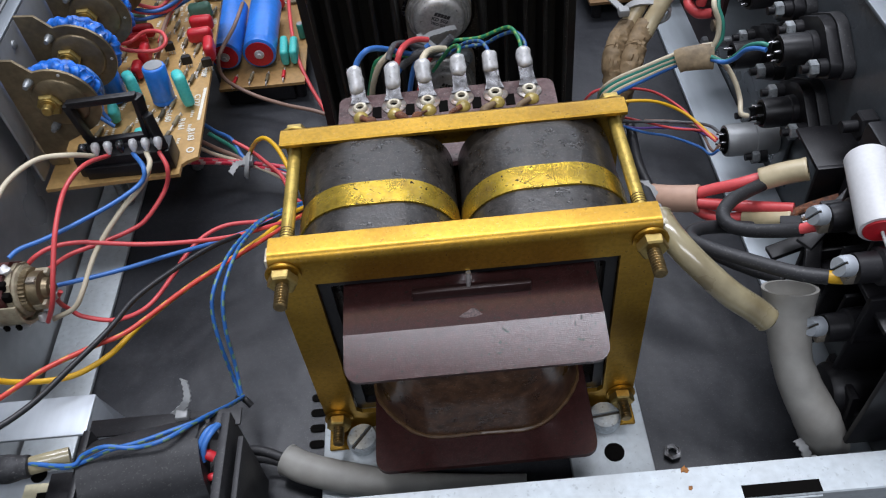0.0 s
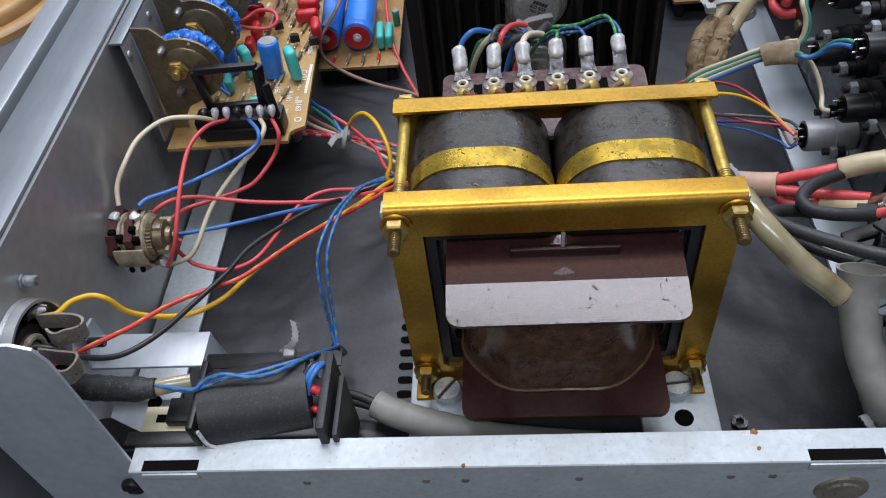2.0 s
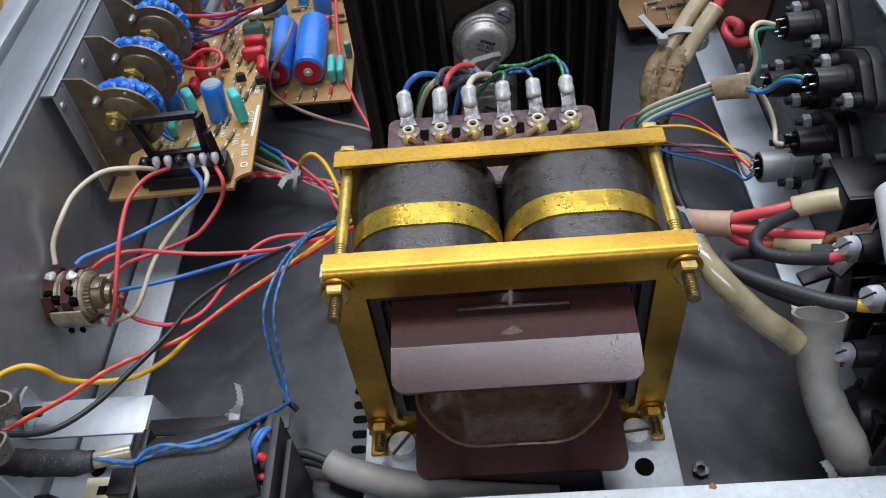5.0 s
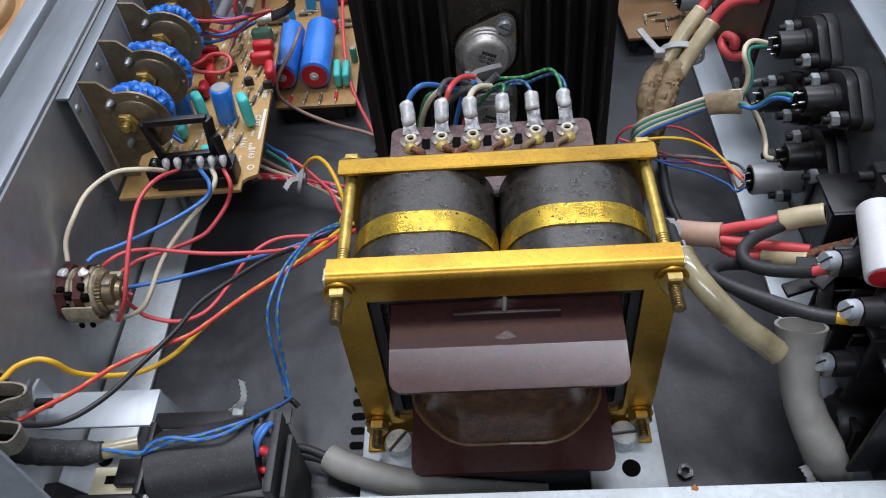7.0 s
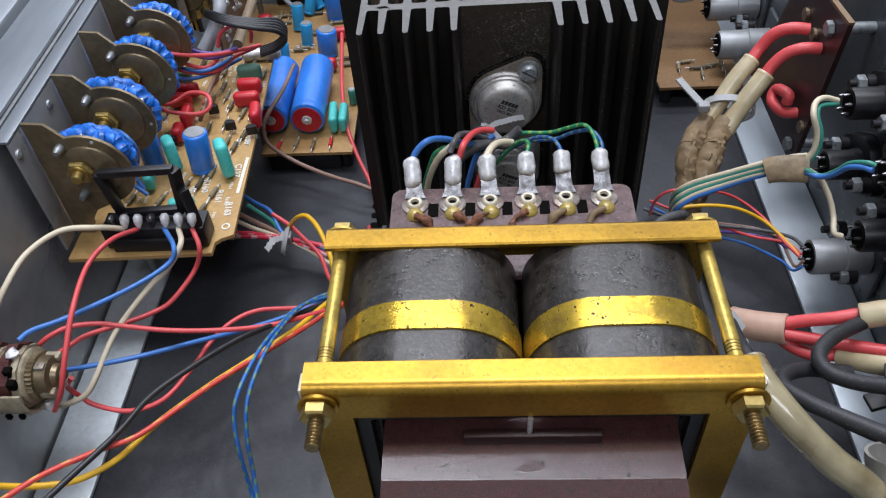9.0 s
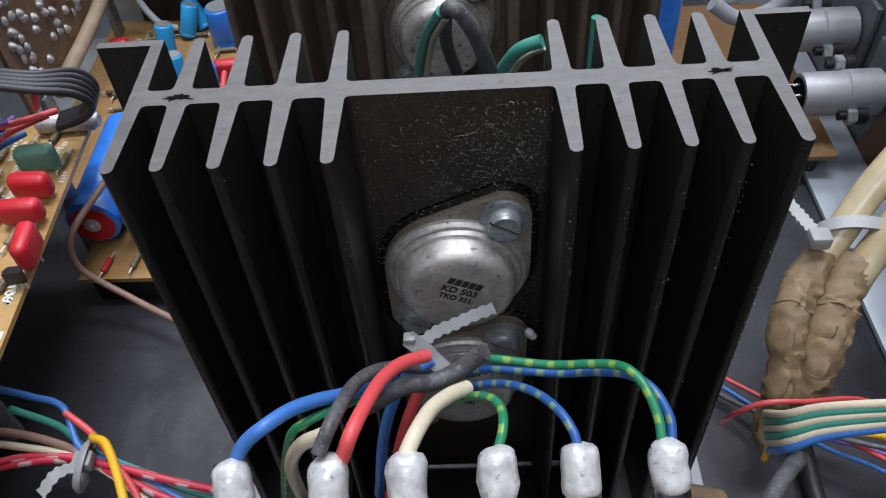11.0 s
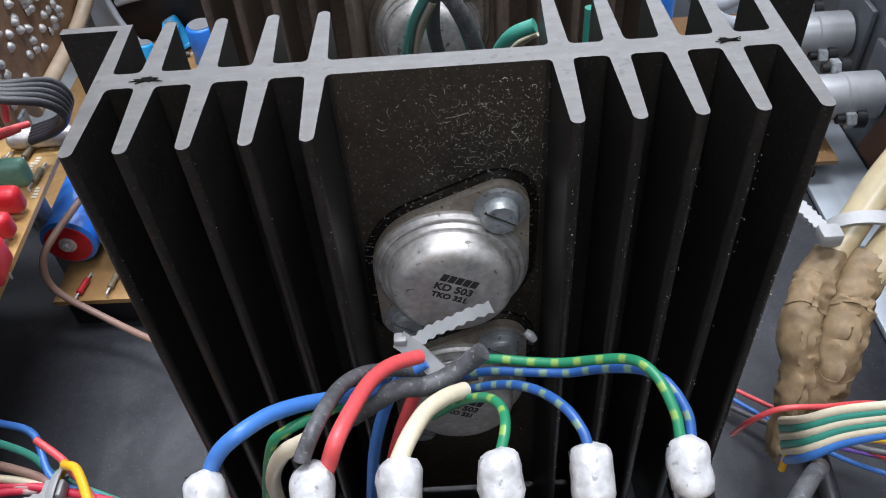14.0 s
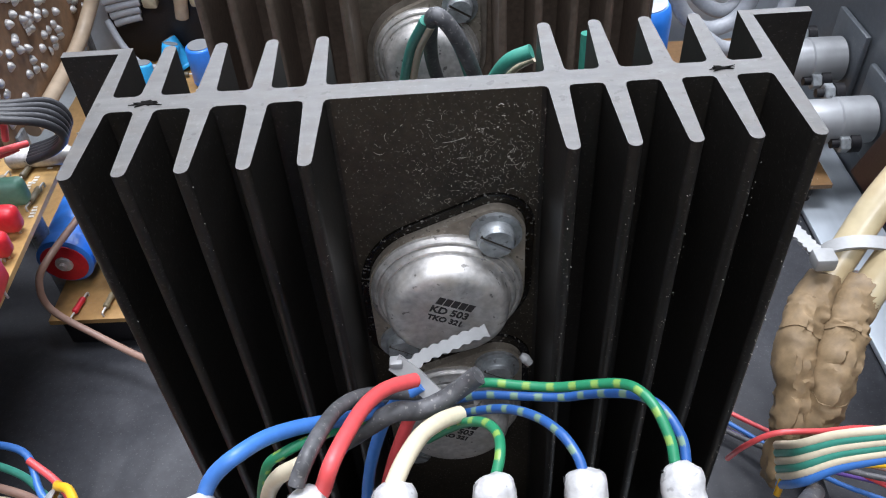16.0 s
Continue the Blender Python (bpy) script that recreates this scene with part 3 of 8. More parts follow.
# ---- transformer ----
def transformer():
    root = thing("transformer", "large gold-framed mains transformer with two banded cores on the floor strips", "transformer", at=(0.005, 0.025, 0.004))
    XL, XR, ZT = -0.0492, 0.0583, 0.0996
    # front frame: flat ring plus folded lip
    for name, y0, way in (("front_frame", 0.0, 1), ("rear_frame", 0.0551, -1)):
        t, depth, fold = 0.0016, 0.0087 if way > 0 else 0.0084, 0.0032 if way > 0 else 0.0024
        bm = bmesh.new()
        u = [(XL, 0.0042), (XR, 0.0042), (XR, 0.0876), (0.0477, 0.0876), (0.0477, 0.0163), (0.0459, 0.0145), (-0.0363, 0.0145), (-0.0381, 0.0163), (-0.0381, 0.0876), (XL, 0.0876)]
        prism(bm, u, y0, y0 + way * t, "y")
        arc = [(fold - fold * math.cos(a), ZT - fold + fold * math.sin(a)) for a in np.linspace(0, math.pi / 2, 8)]
        inner = [(fold - (fold - t) * math.cos(a), ZT - fold + (fold - t) * math.sin(a)) for a in np.linspace(math.pi / 2, 0, 6)]
        prof = [(0, 0.0876)] + arc + [(depth - 0.0005, ZT), (depth, ZT - 0.0005), (depth, ZT - t)] + inner + [(t, 0.0876)]
        prism(bm, [(y0 + way * a, b) for a, b in prof], XL, XR, "x")
        part(name, bm, GOLD, root)
    # feet under the frame, with slotted screws
    for x0, x1, sx in ((-0.0492, -0.0340, -0.0372), (0.0450, 0.0583, 0.0478)):
        ft = part("foot", BB(x0, x1, -0.0085, 0.0, 0.0043, 0.0057, 0.0005), GOLD, root)
        slotted_head((sx, -0.0062, 0.0057), (0, 0, 1), 0.0056, 0.0035, ft, PALESCREW, slot=0.9 if sx < 0 else 0.1)
    # through bolts
    for x, z, tip in ((-0.0457, 0.0935, -0.0118), (0.0552, 0.0935, -0.0125), (-0.0447, 0.0128, -0.0105), (0.0540, 0.0128, -0.0105)):
        b = part("bolt", CY((x, 0.004, z), (x, 0.056, z), 0.0020, 16), RODM, root)
        part("washer", CY((x, 0.0552, z), (x, 0.0561, z), 0.0052, 24), RODM, b)
        part("nut", hexa(bmesh.new(), (x, 0.0561, z), (x, 0.0594, z), 0.0040), NUTBRASS, b)
        part("thread", thread(bmesh.new(), (x, 0.0, z), (x, tip, z), 0.00195), BRASS, b)
        part("washer", CY((x, -0.0002, z), (x, -0.0010, z), 0.0050, 24), GOLD, b)
        part("nut", hexa(bmesh.new(), (x, -0.0010, z), (x, -0.0043, z), 0.0040), NUTBRASS, b)
        part("thread", thread(bmesh.new(), (x, 0.0125, z), (x, 0.0165, z), 0.00215), BRASS, b)
    # wound strip cores
    for x0, x1 in ((-0.0446, 0.0038), (0.0052, 0.0546)):
        bm = bmesh.new()
        ring_plate(bm, round_rect(x0, x1, 0.0075, 0.0985, 0.0185, 10), round_rect(x0 + 0.0115, x1 - 0.0115, 0.019, 0.087, 0.006, 10), 0.0065, 0.0515)
        bmesh.ops.bevel(bm, geom=[e for e in bm.edges if abs(e.verts[0].co.y - e.verts[1].co.y) < 1e-6 and len(e.link_faces) == 2
                                  and abs(e.link_faces[0].normal.dot(e.link_faces[1].normal)) < 0.3], offset=0.0007, segments=2, affect="EDGES")
        c = part("core", bm, CORE, root)
        bm = bmesh.new()
        o = round_rect(x0 - 0.0005, x1 + 0.0005, 0.007, 0.0991, 0.0190, 10)
        i = round_rect(x0 + 0.0002, x1 - 0.0002, 0.0077, 0.0983, 0.0183, 10)
        ring_plate(bm, o, i, 0.0185, 0.0275)
        part("band", bm, BANDM, c, "gold steel clamping band")
    # bobbin: flanges, winding
    up = bmesh.new()
    # upper flange: flat part then a lip that rises a little towards its free edge
    prism(up, round_rect(-0.0315, 0.0415, -0.0118, 0.020, 0.0005, 2), 0.0766, 0.0784)
    bmesh.ops.transform(up, matrix=pose(0, -0.0116, 0.0775, 5, 0, 0) @ pose(0, 0.0116, -0.0775), verts=up.verts)
    part("upper_flange", up, BAKE, root)
    lipm = pose(0.005, -0.0116, 0.0775, 14, 0, 0)
    bm = prism(bmesh.new(), [(-0.0365, 0.0), (-0.0365, -0.0095), (-0.0362, -0.0113), (-0.0352, -0.0128), (-0.0338, -0.0137), (-0.0320, -0.0140), (0.0320, -0.0140), (0.0338, -0.0137), (0.0352, -0.0128), (0.0362, -0.0113), (0.0365, -0.0095), (0.0365, 0.0)], -0.0009, 0.0009)
    bmesh.ops.transform(bm, matrix=lipm, verts=bm.verts)
    part("flange_lip", bm, BAKE, root)
    lo = prism(bmesh.new(), round_rect(-0.0305, 0.0415, -0.0262, 0.060, 0.0045, 5), 0.0195, 0.0215)
    part("lower_flange", lo, BAKE, root)
    # winding: bulging wrap between the flanges
    bm = bmesh.new()
    half = [(0.0, -0.0152), (0.0165, -0.0148), (0.0262, -0.0090), (0.0335, 0.0012), (0.0342, 0.0120), (0.0342, 0.0380), (0.0264, 0.0560), (0.0122, 0.0600), (0.0, 0.0600)]
    half = [tuple(p)[:2] for p in spline([(x, y, 0) for x, y in half], 4)]
    outline = half + [(-x, y) for x, y in half[-2:0:-1]]

    def wrap(bulge):
        return [(0.0045 + x * bulge, 0.0224 + (y - 0.0224) * bulge) for x, y in outline]
    rings = [[bm.verts.new((x, y, z)) for x, y in wrap(b)] for z, b in ((0.0216, 1.01), (0.026, 1.0), (0.035, 0.985), (0.05, 0.975), (0.065, 0.985), (0.0765, 1.0))]
    for a, b in zip(rings, rings[1:]):
        for k in range(len(outline)):
            bm.faces.new((a[k], a[(k + 1) % len(outline)], b[(k + 1) % len(outline)], b[k]))
    part("winding", bm, WIND, root, "dark varnished winding wrap")
    edge = wrap(1.015)
    bead = [(p[0] + (q[0] - p[0]) * f, p[1] + (q[1] - p[1]) * f, 0.0221) for p, q in zip(edge, edge[1:] + edge[:1]) for f in (0, 0.5)]
    part("varnish_bead", SW(bead + bead[:1], 0.0007, 7, 2, wob=0.5), GLUE, root)
    scuff = prism(bmesh.new(), [(0.0012, -0.0092), (0.0030, -0.0097), (0.0058, -0.0096), (0.0080, -0.0090), (0.0072, -0.0082), (0.0064, -0.0071), (0.0050, -0.0066), (0.0038, -0.0076), (0.0026, -0.0081)], 0.07843, 0.07850)
    bmesh.ops.transform(scuff, matrix=pose(0, -0.0116, 0.0775, 5, 0, 0) @ pose(0, 0.0116, -0.0775), verts=scuff.verts)
    part("scuff", scuff, mat("pale_scuff", (0.13, 0.085, 0.082), 0.6, vary=0.7, grain=1500, coarse=500, bump=0.5), root, "pale scraped patch")
    # small bright rod standing in for a glint on glue above the wedge
    part("spring_pin", CY((0.0048, -0.0012, 0.0822), (0.0050, -0.0004, 0.0872), 0.0007, 10), STEEL, root)
    part("wedge_strip", BB(-0.0115, 0.0225, -0.0026, -0.0004, 0.0787, 0.0824, 0.0004), BOARDMAR, root, "dark wedge strip")
    part("frame_insulation", ring_plate(bmesh.new(), round_rect(-0.0378, 0.0474, 0.0148, 0.0873, 0.001, 4), round_rect(-0.0345, 0.0442, 0.018, 0.084, 0.001, 4), 0.0018, 0.0045), BLACKP, root)
    # terminal board at the back with tags
    bm = prism(bmesh.new(), round_rect(-0.0345, 0.0415, 0.050, 0.0885, 0.0035, 4), 0.0808, 0.0826)
    tb = part("terminal_board", bm, TAGBOARD, root, "purplish bakelite terminal board")
    for k in range(5):
        x = -0.0211 + 0.01165 * k
        part("slot", BB(x - 0.0016, x + 0.0016, 0.0755, 0.0812, 0.0826, 0.0829), HOLE, tb)
        part("slot", BB(x - 0.0018, x + 0.0014, 0.0655, 0.0705, 0.0826, 0.0829), HOLE, tb)
    for k in range(6):
        x, y = -0.0269 + 0.0119 * k, 0.0807 + 0.00025 * k
        lean = (-1.1, 0.5, -0.9, -0.3, -1.2, -0.8)[k] * 0.001
        lug = part("eyelet", lathe(bmesh.new(), (x, y, 0.0827), (x, y, 0.0845), [(0, 0.0027), (0.4, 0.0027), (0.8, 0.0025), (1, 0.0021), (0.95, 0.0014), (0.0, 0.0011)], 18, False), EYELET, tb, "brass eyelet")
        part("washer", lathe(bmesh.new(), (x, y, 0.0826), (x, y, 0.0833), [(0, 0.0043), (0.7, 0.0043), (1, 0.0040)], 24), DISCM, lug)
        tag = bmesh.new()
        a, b = Vector((x, y + 0.0025, 0.0836)), Vector((x + lean, y + 0.0118, 0.0918))
        d = (b - a).normalized()
        nrm = Vector((1, 0, 0)).cross(d).normalized()
        quad = []
        for p, w in ((a, 0.0034), (a.lerp(b, 0.16), 0.0026), (a.lerp(b, 0.3), 0.0025), (b, 0.0024)):
            quad.append([tag.verts.new(p + sx * w * Vector((1, 0, 0)) + sn * 0.0004 * nrm) for sx, sn in ((-1, -1), (1, -1), (1, 1), (-1, 1))])
        for q, r in zip(quad, quad[1:]):
            for i in range(4):
                tag.faces.new((q[i], q[(i + 1) % 4], r[(i + 1) % 4], r[i]))
        tag.faces.new(quad[0][::-1])
        tag.faces.new(quad[-1])
        tg = part("tag", tag, TAGM, tb, "sooty tinned solder tag")
        c0, c1 = a.lerp(b, (0.30, 0.30, 0.36, 0.46, 0.46, 0.48)[k]), a.lerp(b, 1.06)
        sol = lathe(bmesh.new(), c0, c1, [(0, 0.0012), (0.04, 0.0020), (0.09, 0.0024), (0.16, 0.00262), (0.3, 0.0027), (0.45, 0.0027), (0.6, 0.0027), (0.75, 0.0027), (0.84, 0.0026), (0.91, 0.0023), (0.96, 0.0018), (1.0, 0.0012), (1.02, 0.0005)], 28)
        for v in sol.verts:
            v.co += Vector((1, 1, 1)) * (0.0005 * noise.noise(v.co * 260 + Vector((k * 3, 0, 0))) + 0.00022 * noise.noise(v.co * 800))
            v.co += nrm * 0.0002
        part("solder", sol, SOLDER, tg, "shiny solder blob")
        # thick copper end coming from the winding
        way = (1, 1, -1, -1, -1, -1)[k]
        part("lead", SW([(x + 0.0006 * way, y - 0.0062, 0.0842), (x + 0.0022 * way, y - 0.0072, 0.0842), (x + 0.0044 * way, y - 0.0084, 0.0836), (x + 0.0056 * way, y - 0.0105, 0.0820)], [0.0009, 0.0012, 0.0013, 0.0009], 11, wob=0.9),
             (RUSTLEAD, RUSTLEAD, RUSTLEAD, RUSTLEAD, PAPER, PAPER)[k], tb, "brown textile-covered lead")
        leaf = lathe(bmesh.new(), (x + 0.0002, y - 0.0046, 0.0828), (x + 0.0002, y - 0.0046, 0.0850), [(0, 0.0027), (0.35, 0.0025), (0.7, 0.0019), (0.9, 0.0012), (1, 0.0004)], 18)
        part("brass_leaf", leaf, LEAFM, tb, "yellow varnished drop")
        part("eyelet_hole", CY((x, y, 0.0832), (x, y, 0.0834), 0.0012, 12), HOLE, lug)
    # pale rolled edges where the front beam was cut
    for x0, x1 in ((XL - 0.0010, XL), (XR, XR + 0.0008)):
        part("cut_edge", BB(x0, x1, 0.0010, 0.0062, 0.0930, 0.0982, 0.0004), EYELET, root, "pale burr at the end of the beam")
    return root


transformer()


# ---- heat sinks ----
FINS = (-0.0427, -0.0358, -0.0278, -0.0199, -0.0121, 0.0219, 0.0297, 0.0374, 0.0450, 0.0529)


def heat_sink(body_mat, label):
    root = thing("heat_sink", label, "heat sink", "finned heat sinks", at=(0.0047, 0.139, 0.0042))
    yf, p0, p1, yb = 0.1225, 0.1374, 0.1411, 0.1552
    tip, base, fil = 0.00095, 0.0014, 0.0008

    def corner(x, y, sx, sy):
        """Three points of a small fillet at the foot of a fin, from the plate to the fin."""
        return [(x + sx * fil, y), (x + sx * fil * 0.3, y + sy * fil * 0.3), (x, y + sy * fil)]

    def rounded(x, y, sy, way):
        """The rounded end of a fin."""
        return [(x - way * tip * math.cos(a), y - sy * tip * (1 - math.sin(a))) for a in np.linspace(0, math.pi, 8)]
    out = []
    for i, x in enumerate(FINS):       # near side, left to right
        lx, rx = x - base, x + base
        if i == 0:
            lx = x - tip
        if i == len(FINS) - 1:
            rx = x + tip
        out += (corner(lx, p0, -1, -1) if i else []) + rounded(x, yf, -1, 1) + (corner(rx, p0, 1, -1)[::-1] if i < len(FINS) - 1 else [])
    for i in reversed(range(len(FINS))):   # far side, right to left
        x = FINS[i]
        if i == len(FINS) - 1:
            out += [(x + tip, yb - 0.0016), (x + 0.0100, yb - 0.0016), (x + 0.0100, yb), (x - tip, yb)] + corner(x - base, p1, -1, 1)[::-1]
        elif i == 0:
            out += corner(x + base, p1, 1, 1) + [(x + tip, yb), (x - 0.0100, yb), (x - 0.0100, yb - 0.0016), (x - tip, yb - 0.0016)]
        else:
            out += corner(x + base, p1, 1, 1) + rounded(x, yb, 1, -1) + corner(x - base, p1, -1, 1)[::-1]
    bm = prism(bmesh.new(), out, 0.0031, 0.1190)
    bm.normal_update()
    for f in bm.faces:
        f.material_index = int(f.normal.z > 0.9 or sum(v.co.z for v in f.verts) / len(f.verts) > 0.1189)
        if f.normal.y < -0.9 and abs(f.calc_center_median().x - 0.0048) < 0.004:
            f.material_index = 2
    part("body", bm, [body_mat, HEATTOP, DUSTYPLATE if body_mat == HEAT else body_mat], root)
    for x in (FINS[1], FINS[8]):
        star = []
        for k in range(18):
            a, r = 2 * math.pi * k / 18, (0.0015, 0.0007)[k % 2] * (1 + 1.3 * noise.noise(Vector((k * 1.7, x * 90, 3.3))))
            star.append((x + 1.5 * r * math.cos(a), 0.1391 + 0.5 * r * math.sin(a)))
        dent = prism(bmesh.new(), star, 0.11904, 0.11915)
        part("staking_mark", dent, HOLE, root, "dark centre-punched staking mark")
    return root


MICA = mat("dark_mica_sheet", (0.006, 0.005, 0.004), 0.22, vary=0.3, grain=600, coarse=200, bump=0.1, dust=0.3)


def power_transistor(parent, cx, cz, y0, side=1, text=True, sheet=None):
    """A two-lead metal can on a lozenge flange with two slotted screws; side 1 looks to -y."""
    ang = radians(33.5)
    ax, az = math.sin(ang), math.cos(ang)
    root = thing("power_transistor", "nickel-plated metal-can power transistor screwed to the heat sink", "transistor", "power transistors", at=(cx, y0, cz))
    def lozenge(rm, re, d):
        out = []
        for k in range(64):
            a = 2 * math.pi * k / 64
            u = Vector((math.cos(a), math.sin(a)))
            cand = [(Vector((0, 0)) + rm * u), Vector((ax, az)) * d + re * u, -Vector((ax, az)) * d + re * u]
            best = max(cand, key=lambda q: q.dot(u))
            out.append((cx + best.x, cz + best.y))
        return out
    part("mica_washer", prism(bmesh.new(), lozenge(0.0145, 0.0064, 0.0150), y0, y0 - side * 0.0006, "y", 0.0001), sheet or MICA, root, "dark glossy mica sheet" if sheet is None else "pale edged mica sheet")
    part("flange", prism(bmesh.new(), lozenge(0.0131, 0.0048, 0.0150), y0 - side * 0.0004, y0 - side * 0.0022, "y", 0.0003), DULLSTEEL, root)
    can = lathe(bmesh.new(), (cx, y0 - side * 0.0020, cz), (cx, y0 - side * 0.0088, cz),
                [(0, 0.0128), (0.13, 0.0128), (0.17, 0.0125), (0.23, 0.0123), (0.25, 0.0120), (0.21, 0.0117), (0.30, 0.0115), (0.37, 0.0113), (0.39, 0.0110), (0.36, 0.0107), (0.42, 0.0104), (0.78, 0.0101), (0.87, 0.0098), (0.94, 0.0092), (0.985, 0.0083), (1.0, 0.0072)], 64)
    part("can", can, STEEL, root, "shiny domed nickel can")
    for s in (1, -1):
        p = (cx + s * 0.01505 * ax, y0 - side * 0.0022, cz + s * 0.01505 * az)
        q = (p[0], p[1] - side * 0.0008, p[2])
        part("washer", CY(p, q, 0.0042, 24), SCREWM, root)
        slotted_head(q, (0, -side, 0), 0.0031, 0.0022, root, slot=-0.55)
    if text:
        yt = y0 - side * 0.00886
        for body, dz, size in (("KD 503", 0.0004, 0.0021), ("TKO 321", -0.0014, 0.0016)):
            cu = bpy.data.curves.new("print", "FONT")
            cu.body, cu.size, cu.align_x, cu.extrude, cu.offset = body, size, "CENTER", 0.00003, 0.00007
            t = new("print", cu)
            t.data.materials.append(INK)
            # the print runs down to the right on the can
            t.parent = root
            t.matrix_parent_inverse = root.matrix_basis.inverted()
            t.matrix_basis = pose(cx - 0.0002, yt, cz + 0.0006, 90, 0, 0) @ pose(0, 0, 0, 0, 0, -25) @ pose(0, dz, 0)
        bm = bmesh.new()
        for k in range(5):
            x = -0.0030 + 0.00128 * k
            prism(bm, [(x, 0.0024), (x + 0.0011, 0.0024), (x + 0.0013, 0.0040), (x + 0.0002, 0.0040)], 0, 0.00004)
        bmesh.ops.transform(bm, matrix=pose(cx - 0.0002, yt, cz + 0.0006, 90, 0, 0) @ pose(0, 0, 0, 0, 0, -25), verts=bm.verts)
        part("mark", bm, INK, root)
    return root


hs = heat_sink(HEAT, "black anodised finned heat sink standing behind the transformer")
hs2 = heat_sink(BROWNHEAT, "brownish black finned heat sink behind the first one")
power_transistor(None, 0.0046, 0.0815, 0.1374)
power_transistor(None, 0.0046, 0.0477, 0.1374)
lean = pose(0.0039, 0.1386, 0.0054, 0, -0.3, 0.58) @ hs.matrix_basis.inverted()     # the first sink stands a little askew
for ob in [o for o in scene.objects if o.name.startswith("power_transistor")] + [hs]:
    ob.matrix_basis = lean @ ob.matrix_basis
hs2.matrix_basis = pose(0.0010, 0.2179, 0.0043, 0, -0.2, 0)
power_transistor(None, 0.0006, 0.0812, 0.2163, text=False, sheet=mat("pale_mica_sheet", (0.17, 0.145, 0.12), 0.35, vary=0.3, grain=600, coarse=200, bump=0.1))

# ---- front wall side: pot bracket, rotary attenuators, boards ----
bm = BB(-0.1612, -0.1600, 0.098, 0.240, 0.0490, 0.0985, 0.0003)
brk = lone("pot_bracket", bm, WALLM, "grey steel bracket plate carrying the row of pots", "bracket")
part("flange", BB(-0.1655, -0.1600, 0.098, 0.240, 0.0986, 0.0998, 0.0003), TRIM, brk)
for y in (0.112, 0.142, 0.172):
    part("slot", BB(-0.1599, -0.1597, y, y + 0.016, 0.068, 0.072), HOLE, brk)
for y in (0.1000, 0.128):
    part("rivet", lathe(bmesh.new(), (-0.1600, y, 0.093), (-0.1588, y, 0.093), [(0, 0.0019), (0.6, 0.0017), (1, 0.0006)], 14), SCREWM, brk)


